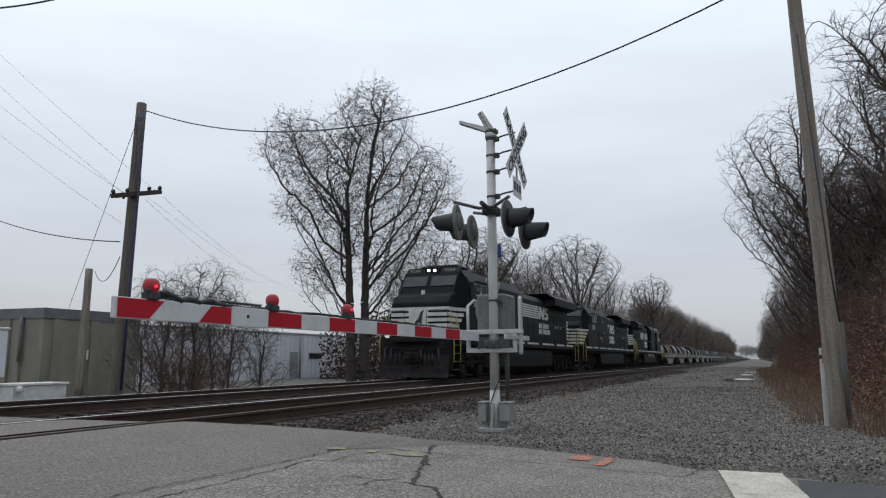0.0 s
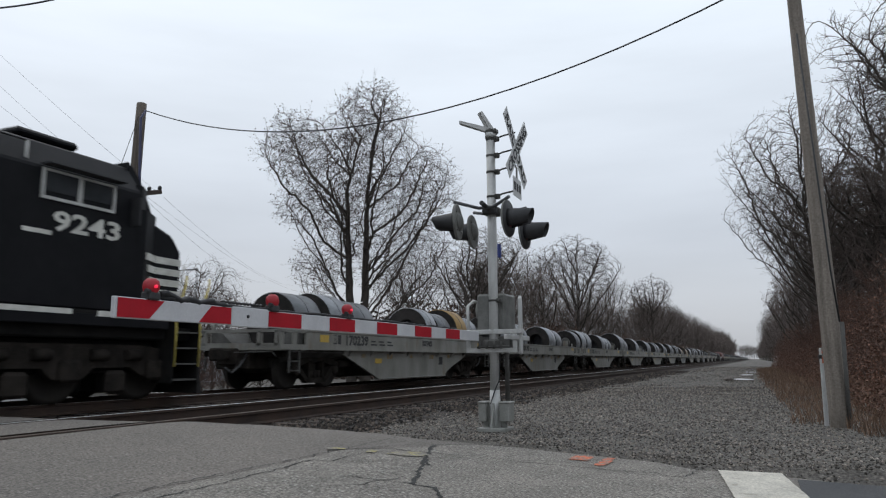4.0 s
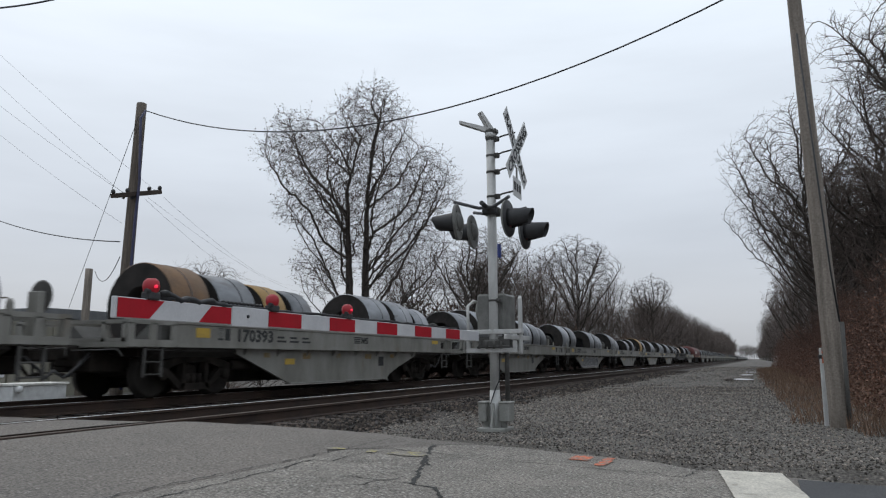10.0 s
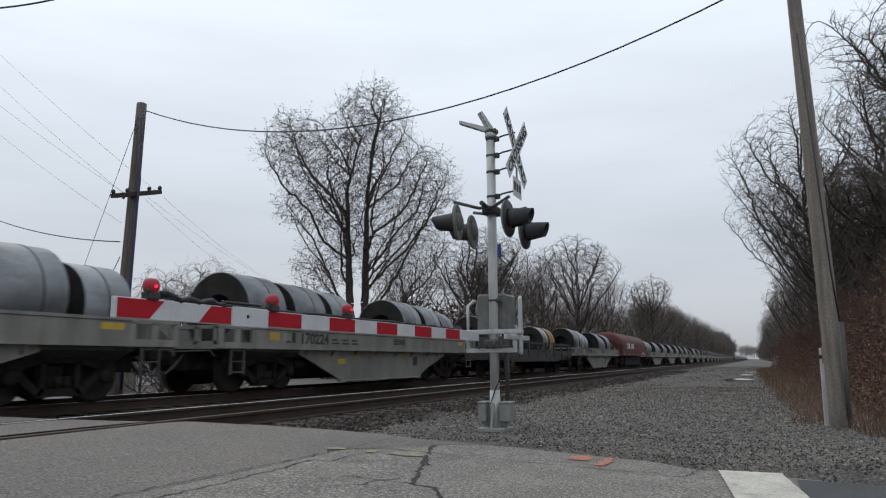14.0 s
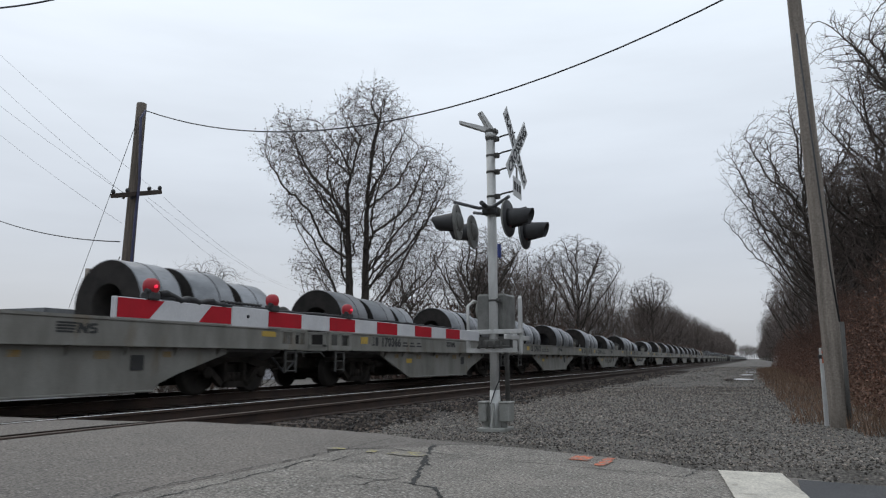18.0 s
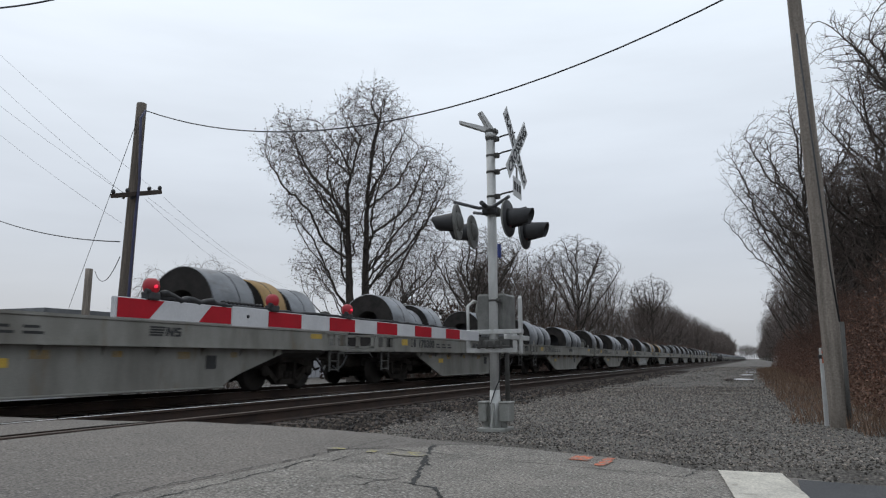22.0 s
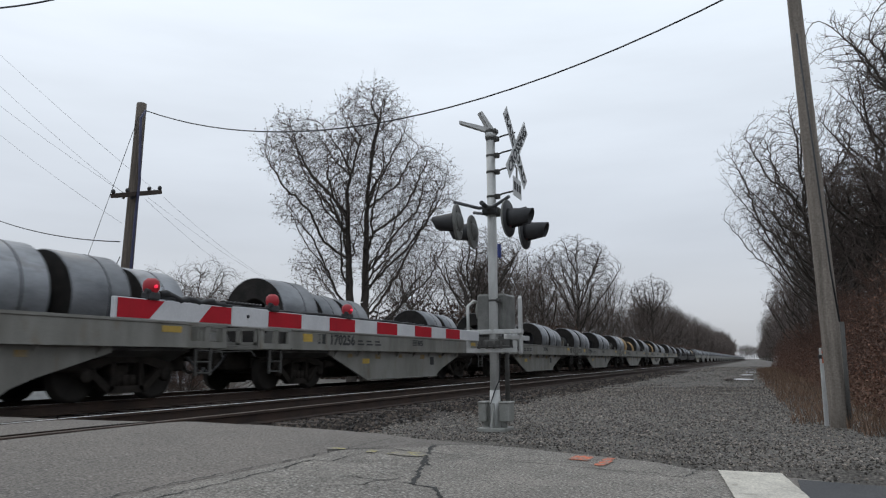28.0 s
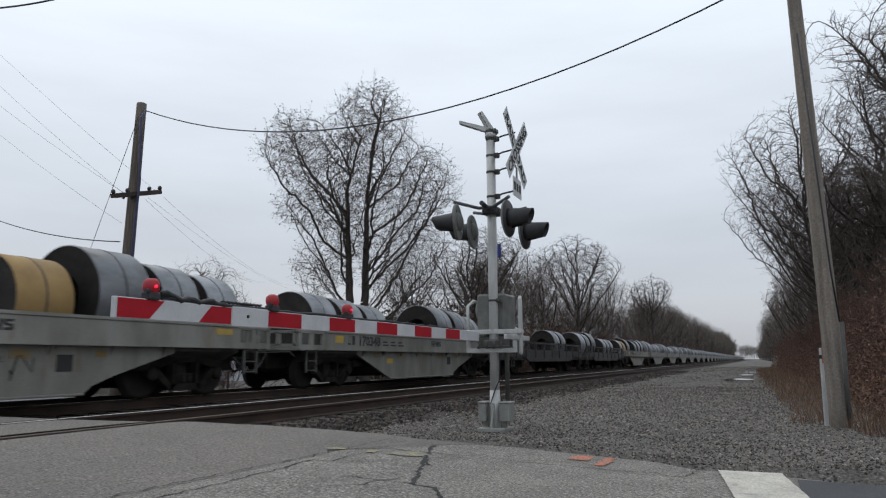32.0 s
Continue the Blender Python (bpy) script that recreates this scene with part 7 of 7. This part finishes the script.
NUMBERS = {2: "170216", 3: "170244", 4: "170231", 5: "170343", 6: "170254", 7: "170393", 8: "170247", 9: "170373", 10: "170166", 11: "170334", 12: "170224", 16: "170341", 17: "170366",
           18: "170317", 19: "170336", 20: "170291", 21: "170194", 22: "170300", 23: "170124", 24: "170379", 25: "170142", 26: "170018", 28: "170396", 29: "170256", 30: "170245", 31: "170200", 32: "170323", 33: "170319"}
PLACES = {13: 307.3, 14: 323.7, 15: 340.2, 16: 356.85, 17: 372.63, 18: 388.68, 19: 404.53, 20: 420.45, 21: 436.38, 22: 452.79, 23: 468.8, 24: 484.46, 25: 500.34, 26: 516.35, 27: 532.1, 28: 547.87,
          29: 563.81, 30: 579.54, 31: 595.31, 32: 611.18, 33: 626.95, 34: 642.89}


def place_of(n):
    if n < 13:
        return 130.95 + 15.993 * (n - 2)
    return PLACES[n] if n in PLACES else 642.89 + 16.4 + 15.9 * (n - 35)


COILS = {}


def coil_mesh(r, w, kind):
    """A wound coil lying along y with an open eye; straps round it."""
    key = (r, w, kind)
    if key not in COILS:
        bm = B()
        ri = round(0.3 + 0.12 * (r > 0.84), 2)
        prof = [(ri, -w / 2), (r * 0.7, -w / 2 + 0.004), (r - 0.02, -w / 2), (r, -w / 2 + 0.02), (r, w / 2 - 0.02), (r - 0.02, w / 2), (ri, w / 2)]
        n = 40
        rings = []
        for q, s in prof:
            rings.append([bm.verts.new((q * math.cos(2 * math.pi * k / n), s, q * math.sin(2 * math.pi * k / n))) for k in range(n)])
        for i in range(len(prof)):
            a, b = rings[i], rings[(i + 1) % len(prof)]
            for k in range(n):
                f = bm.faces.new((a[k], a[(k + 1) % n], b[(k + 1) % n], b[k]))
                f.smooth = i in (3, 6)
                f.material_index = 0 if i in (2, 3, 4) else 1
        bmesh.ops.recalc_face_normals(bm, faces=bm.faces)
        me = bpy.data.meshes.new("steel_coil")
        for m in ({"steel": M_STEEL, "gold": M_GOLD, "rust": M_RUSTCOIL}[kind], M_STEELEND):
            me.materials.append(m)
        bm.to_mesh(me)
        bm.free()
        bm = B()
        for yy in ((w * 0.12,) if w > 1.2 else (0.0,)):
            lathe(bm, [(r + 0.002, yy - 0.014), (r + 0.006, yy - 0.014), (r + 0.006, yy + 0.014), (r + 0.002, yy + 0.014)], (0, 0, 0), "y", 40)
        st = bpy.data.meshes.new("strap")
        bm.to_mesh(st)
        bm.free()
        st.materials.append(M_STRAP)
        COILS[key] = (me, st)
    return COILS[key]


# loads by car: two groups over the trucks, each coil (width, radius, kind)
S, G, U = "steel", "gold", "rust"
TRIO = [(1.7, 0.92, S), (1.6, 0.9, S), (1.35, 0.83, S)]
LOADS = {
    1: (TRIO, [(1.7, 0.85, S), (1.5, 0.8, S)]),
    2: ([(1.4, 0.85, S), (1.65, 0.9, S), (1.7, 0.88, S)], [(1.65, 0.85, S), (1.3, 0.8, S), (1.3, 0.78, S)]),
    3: ([(1.85, 1.02, S), (1.65, 0.96, S), (1.45, 0.85, S)], [(1.75, 0.92, S), (1.3, 0.8, S)]),
    4: ([(1.25, 0.6, S), (1.7, 0.92, S), (1.75, 0.88, S)], [(1.2, 0.86, S), (1.6, 0.9, S), (1.35, 0.83, S)]),
    5: ([(1.9, 0.95, S), (1.45, 0.82, U), (1.4, 0.82, S)], [(1.85, 0.95, S), (1.7, 0.95, S), (1.4, 0.86, S)]),
    6: ([(1.4, 0.88, S), (1.65, 0.93, S), (0.95, 0.68, U)], [(1.6, 0.85, S), (1.3, 0.82, G), (1.3, 0.78, S)]),
    7: ([(1.35, 0.92, U), (1.55, 0.88, S), (1.1, 0.84, G), (1.1, 0.82, S)], TRIO),
    8: ([(1.9, 0.88, S), (1.75, 0.97, S), (1.45, 0.95, S)], TRIO),
    9: ([(2.0, 0.97, S), (1.75, 0.97, S)], TRIO),
    10: ([(1.75, 0.95, S), (1.4, 0.88, S), (1.35, 0.78, S)], [(1.6, 0.78, S), (0.9, 0.5, S), (1.5, 0.85, S)]),
    11: ([(1.7, 0.95, G), (1.1, 0.7, S), (1.5, 0.88, S), (0.95, 0.76, S)], [(1.75, 0.95, S), (1.6, 0.9, S), (1.3, 0.8, S)]),
    12: ([(1.8, 0.95, S), (1.75, 0.92, S), (1.4, 0.88, S)], TRIO),
    14: (TRIO, [(1.6, 0.9, S), (1.6, 0.8, S), (1.6, 0.88, S)]),
    16: ([(1.85, 0.92, S), (1.75, 0.9, S), (1.4, 0.88, S)], [(1.35, 0.9, S), (1.6, 0.9, S), (1.35, 0.83, S)]),
    17: ([(1.85, 0.92, S), (1.8, 0.88, S), (1.35, 0.82, S)], TRIO),
    18: ([(1.9, 0.95, S), (1.6, 0.9, S), (1.4, 0.85, S)], TRIO),
    19: ([(1.85, 0.95, S), (1.4, 0.88, S), (1.35, 0.86, S)], [(1.6, 0.85, S), (1.1, 0.7, S), (1.3, 0.75, S)]),
    20: ([(1.75, 0.94, S), (1.5, 0.92, S), (1.5, 0.92, S)], [(1.5, 0.8, S), (1.2, 0.75, S)]),
    21: ([(1.7, 0.88, S), (1.75, 0.88, S)], [(1.75, 0.95, S), (1.1, 0.9, G), (1.4, 0.85, S)]),
    22: ([(1.55, 0.98, S), (1.2, 0.82, S), (1.5, 0.9, S)], [(1.4, 0.95, S), (1.0, 0.68, S), (1.6, 0.86, S)]),
    23: ([(1.75, 0.95, S), (1.35, 0.88, S), (1.4, 0.85, S)], TRIO),
    24: ([(1.7, 0.95, S), (1.25, 0.68, G), (1.5, 0.85, S)], TRIO),
    25: ([(1.5, 0.95, S), (1.4, 0.93, S), (1.1, 0.84, U)], [(1.2, 0.97, S), (1.2, 0.85, S), (1.2, 0.82, S), (1.0, 0.8, S)]),
    26: ([(1.4, 0.85, S), (1.2, 0.85, G), (1.6, 0.82, S)], [(1.6, 0.8, G), (1.4, 0.8, S), (1.3, 0.78, S)]),
    28: ([(1.95, 0.96, S), (1.5, 0.9, S), (1.35, 0.84, S)], TRIO),
    29: ([(1.9, 0.95, S), (1.3, 0.84, S), (1.45, 0.82, S)], [(1.6, 0.82, S), (1.35, 0.8, S)]),
    30: ([(1.4, 0.95, S), (1.35, 0.9, S), (1.4, 0.86, S)], TRIO),
    31: ([(1.85, 0.92, S), (1.75, 0.92, S), (1.45, 0.84, S)], TRIO),
    32: ([(1.9, 0.92, S), (1.75, 0.92, S), (1.5, 0.9, G)], [(1.3, 0.76, G), (1.6, 1.0, S), (1.4, 0.88, S)]),
    33: ([(1.8, 0.95, S), (1.6, 0.9, S), (1.25, 0.82, S)], [(1.35, 0.8, G), (1.5, 0.97, S), (1.25, 0.9, S), (1.2, 0.86, S)]),
    34: ([(1.5, 0.84, S), (1.45, 0.82, S), (1.5, 0.78, S)], TRIO),
}
# sprayed tags on the belly plates: y from, y to, colour
TAGS = {6: (-2.6, 2.6, "fat"), 9: (-2.7, 2.4, "fat"), 19: (-1.0, 1.2, "thin"), 20: (-1.8, 1.4, "thin"), 25: (-2.4, 2.2, "block"), 33: (-1.0, 1.6, "thin")}


def blob(bm, x, cy, cz, w, h, r, lean, power=3.0):
    """A rounded block with an uneven outline on the side plate."""
    pts = []
    for k in range(20):
        a = 2 * math.pi * k / 20
        c, s = math.cos(a), math.sin(a)
        u = math.copysign(abs(c) ** (2 / power), c) * w / 2 * (1 + r.uniform(-0.08, 0.08))
        v = math.copysign(abs(s) ** (2 / power), s) * h / 2 * (1 + r.uniform(-0.05, 0.05))
        pts.append((cy + u + lean * v, cz + v))
    extrude(bm, pts, "x", x, x + 0.002)


def graffiti(car, seed, y0, y1, tone):
    """Fat outlined sprayed shapes that cannot be read."""
    r = random.Random(seed)
    y = y0
    while tone == "thin" and y < y1:
        pts = [(1.364, y + r.uniform(0.0, 0.26), 0.62 + r.uniform(-0.2, 0.2)) for _ in range(r.randrange(3, 6))]
        part("sprayed_stroke", pipe(B(), pts, 0.009, 4), M_NUM, car, "thin dark sprayed scribble")
        y += 0.24
    while y < y1:
        w, h, lean = r.uniform(0.4, 0.62), r.uniform(0.5, 0.62), r.uniform(-0.25, 0.25)
        line = 0.05 if tone == "fat" else 0.022
        bm = B()
        blob(bm, 1.362, y + w / 2, 0.56, w + 2 * line, h + 2 * line, random.Random(seed + y), lean)
        tag = part("sprayed_tag", bm, M_SPRAY if tone == "fat" else M_NUM, car, "sprayed graffiti in pale and dark paint")
        bm = B()
        blob(bm, 1.3655, y + w / 2, 0.56, w, h, random.Random(seed + y), lean)
        part("fill", bm, {"fat": M_SPRAYDK, "block": M_SPRAY}[tone], tag)
        for k in range(r.randrange(1, 4)):
            bm = B()
            blob(bm, 1.369, y + w * r.uniform(0.3, 0.7), 0.56 + h * r.uniform(-0.3, 0.3), w * r.uniform(0.1, 0.45), h * r.uniform(0.06, 0.2), r, lean + r.uniform(-0.5, 0.5), 2.4)
            part("stroke", bm, M_SPRAY if tone == "fat" else M_NUM, tag)
        y += w * 0.88


# where the two groups of a load begin along the car, for those set unlike the rest
LEADS = {2: -6.15, 3: -6.2, 4: -6.15, 6: -5.45, 8: -6.25, 22: -5.3}
TRAILS = {3: 3.28, 4: 2.82, 10: 3.1, 16: 2.66, 20: 0.95, 21: 2.69, 22: 2.92, 23: 2.1, 32: 3.1, 33: 1.7}
rnd = random.Random(77)
CARS = {}
BLANKS = [NEAR_CAR] + [copy_thing(NEAR_CAR, Matrix()) for _ in range(33)]
FAR_COILS = []
for n in range(0, 78):
    y = place_of(n)
    proto = DARK_CAR if n in (13, 35, 36) else HOOD_CAR if n == 15 else NEAR_CAR if n < 38 else FAR_CAR
    car = BLANKS.pop() if proto is NEAR_CAR else proto if proto not in RIDE else copy_thing(proto, Matrix())
    RIDE[car] = (y, TRAIN_X, 0.0, False)
    CARS[n] = car
    if proto is HOOD_CAR:
        continue
    if proto is NEAR_CAR:
        letters(NUMBERS.get(n, "170%03d" % rnd.randrange(110, 399)), 0.36, M_NUM, pose(SIDE + 0.004, -4.55, 1.125, 90, 0, 90), car, 0.002, "car_number", width=1.22, bold=0.035)
        part("reporting_bar", box(B(), (SIDE + 0.002, -5.1, 1.13), (SIDE + 0.006, -4.95, 1.375)), M_NUM, car)
        part("reporting_bar", box(B(), (SIDE + 0.002, -4.89, 1.13), (SIDE + 0.006, -4.74, 1.375)), M_NUM, car)
        if n in TAGS:
            graffiti(car, n, *TAGS[n])
    groups = LOADS.get(n)
    if not groups:
        def some():
            k = rnd.choice((2, 3, 3, 3, 3, 4)) if n < 38 else 3
            return [(round(rnd.choice((1.3, 1.5, 1.6, 1.7)) * (0.85 if k == 4 else 1), 2), rnd.choice((0.75, 0.8, 0.85, 0.85, 0.9)), "steel" if rnd.random() < 0.93 else "gold") for _ in range(k)]
        groups = (some(), some())
    for k, g in enumerate(groups):
        total = sum(c[0] for c in g) + 0.06 * (len(g) - 1)
        s = LEADS.get(n, -5.8) if k == 0 else TRAILS.get(n, 2.2 + max(0.0, (5.0 - total) / 2))
        for w, r, kind in g:
            if n >= 38:
                FAR_COILS.append((y + s + w / 2, r, w))
                s += w + 0.06
                continue
            pitch, w = w + 0.1, round(w * 0.8, 2)
            me, st = coil_mesh(r, w, kind)
            deck = 0.95 if proto is DARK_CAR else 1.0
            zc = deck - 0.1 + r
            ob = new("steel_coil", me)
            tagged(ob, {"steel": "grey steel coil bound with straps on the car", "gold": "steel coil in tan kraft wrapping on the car", "rust": "rust-brown steel coil on the car"}[kind], "steel coil", "steel coils on the train")
            if n < 38:
                new("strap", st).parent = ob
            RIDE[ob] = (y + s + w / 2, TRAIN_X, zc, False)
            s += pitch

bm = B()
for y, r, w in FAR_COILS:
    lathe(bm, [(0.3, -w / 2), (r, -w / 2), (r, w / 2), (0.3, w / 2)], (0, y - FAR_COILS[0][0], 0.9 + r), "y", 18)
ob = tagged(part("distant_coils", bm, M_STEEL), "row of grey steel coils on the distant cars", "steel coil", kind="stuff")
RIDE[ob] = (FAR_COILS[0][0], TRAIN_X, 0.0, False)


def motions():
    """The train runs towards -y at a steady speed; its axles roll."""
    for ob, (y, x, z, turned) in RIDE.items():
        spin = rnd_turn(ob) if ob.name.startswith("steel_coil") else 0
        walk(ob, [(t, pose(x, y - SPEED * t, z, 0, spin, 180 if turned else 0)) for t in (0.0, 8.0, 16.0, 24.0, 32.0)])
    lead = {}
    for ob in list(scene.objects):
        if not ob.name.startswith("wheelset"):
            continue
        key = tuple(round(v, 3) for v in ob.matrix_basis.translation)
        if key not in lead:
            lead[key] = ob
            x, y, z = key
            step = math.degrees(SPEED / z) / FPS
            walk(ob, [(k / FPS, pose(x, y, z, step * k, 0, 0)) for k in range(32 * FPS + 1)])
        else:
            src = lead[key].animation_data
            ob.rotation_mode = "QUATERNION"
            ob.animation_data_create().action = src.action
            ob.animation_data.action_slot = src.action_slot


def rnd_turn(ob):
    return (hash_of(ob.name) * 37) % 360


def hash_of(s):
    return sum(ord(ch) * (i + 1) for i, ch in enumerate(s))


motions()
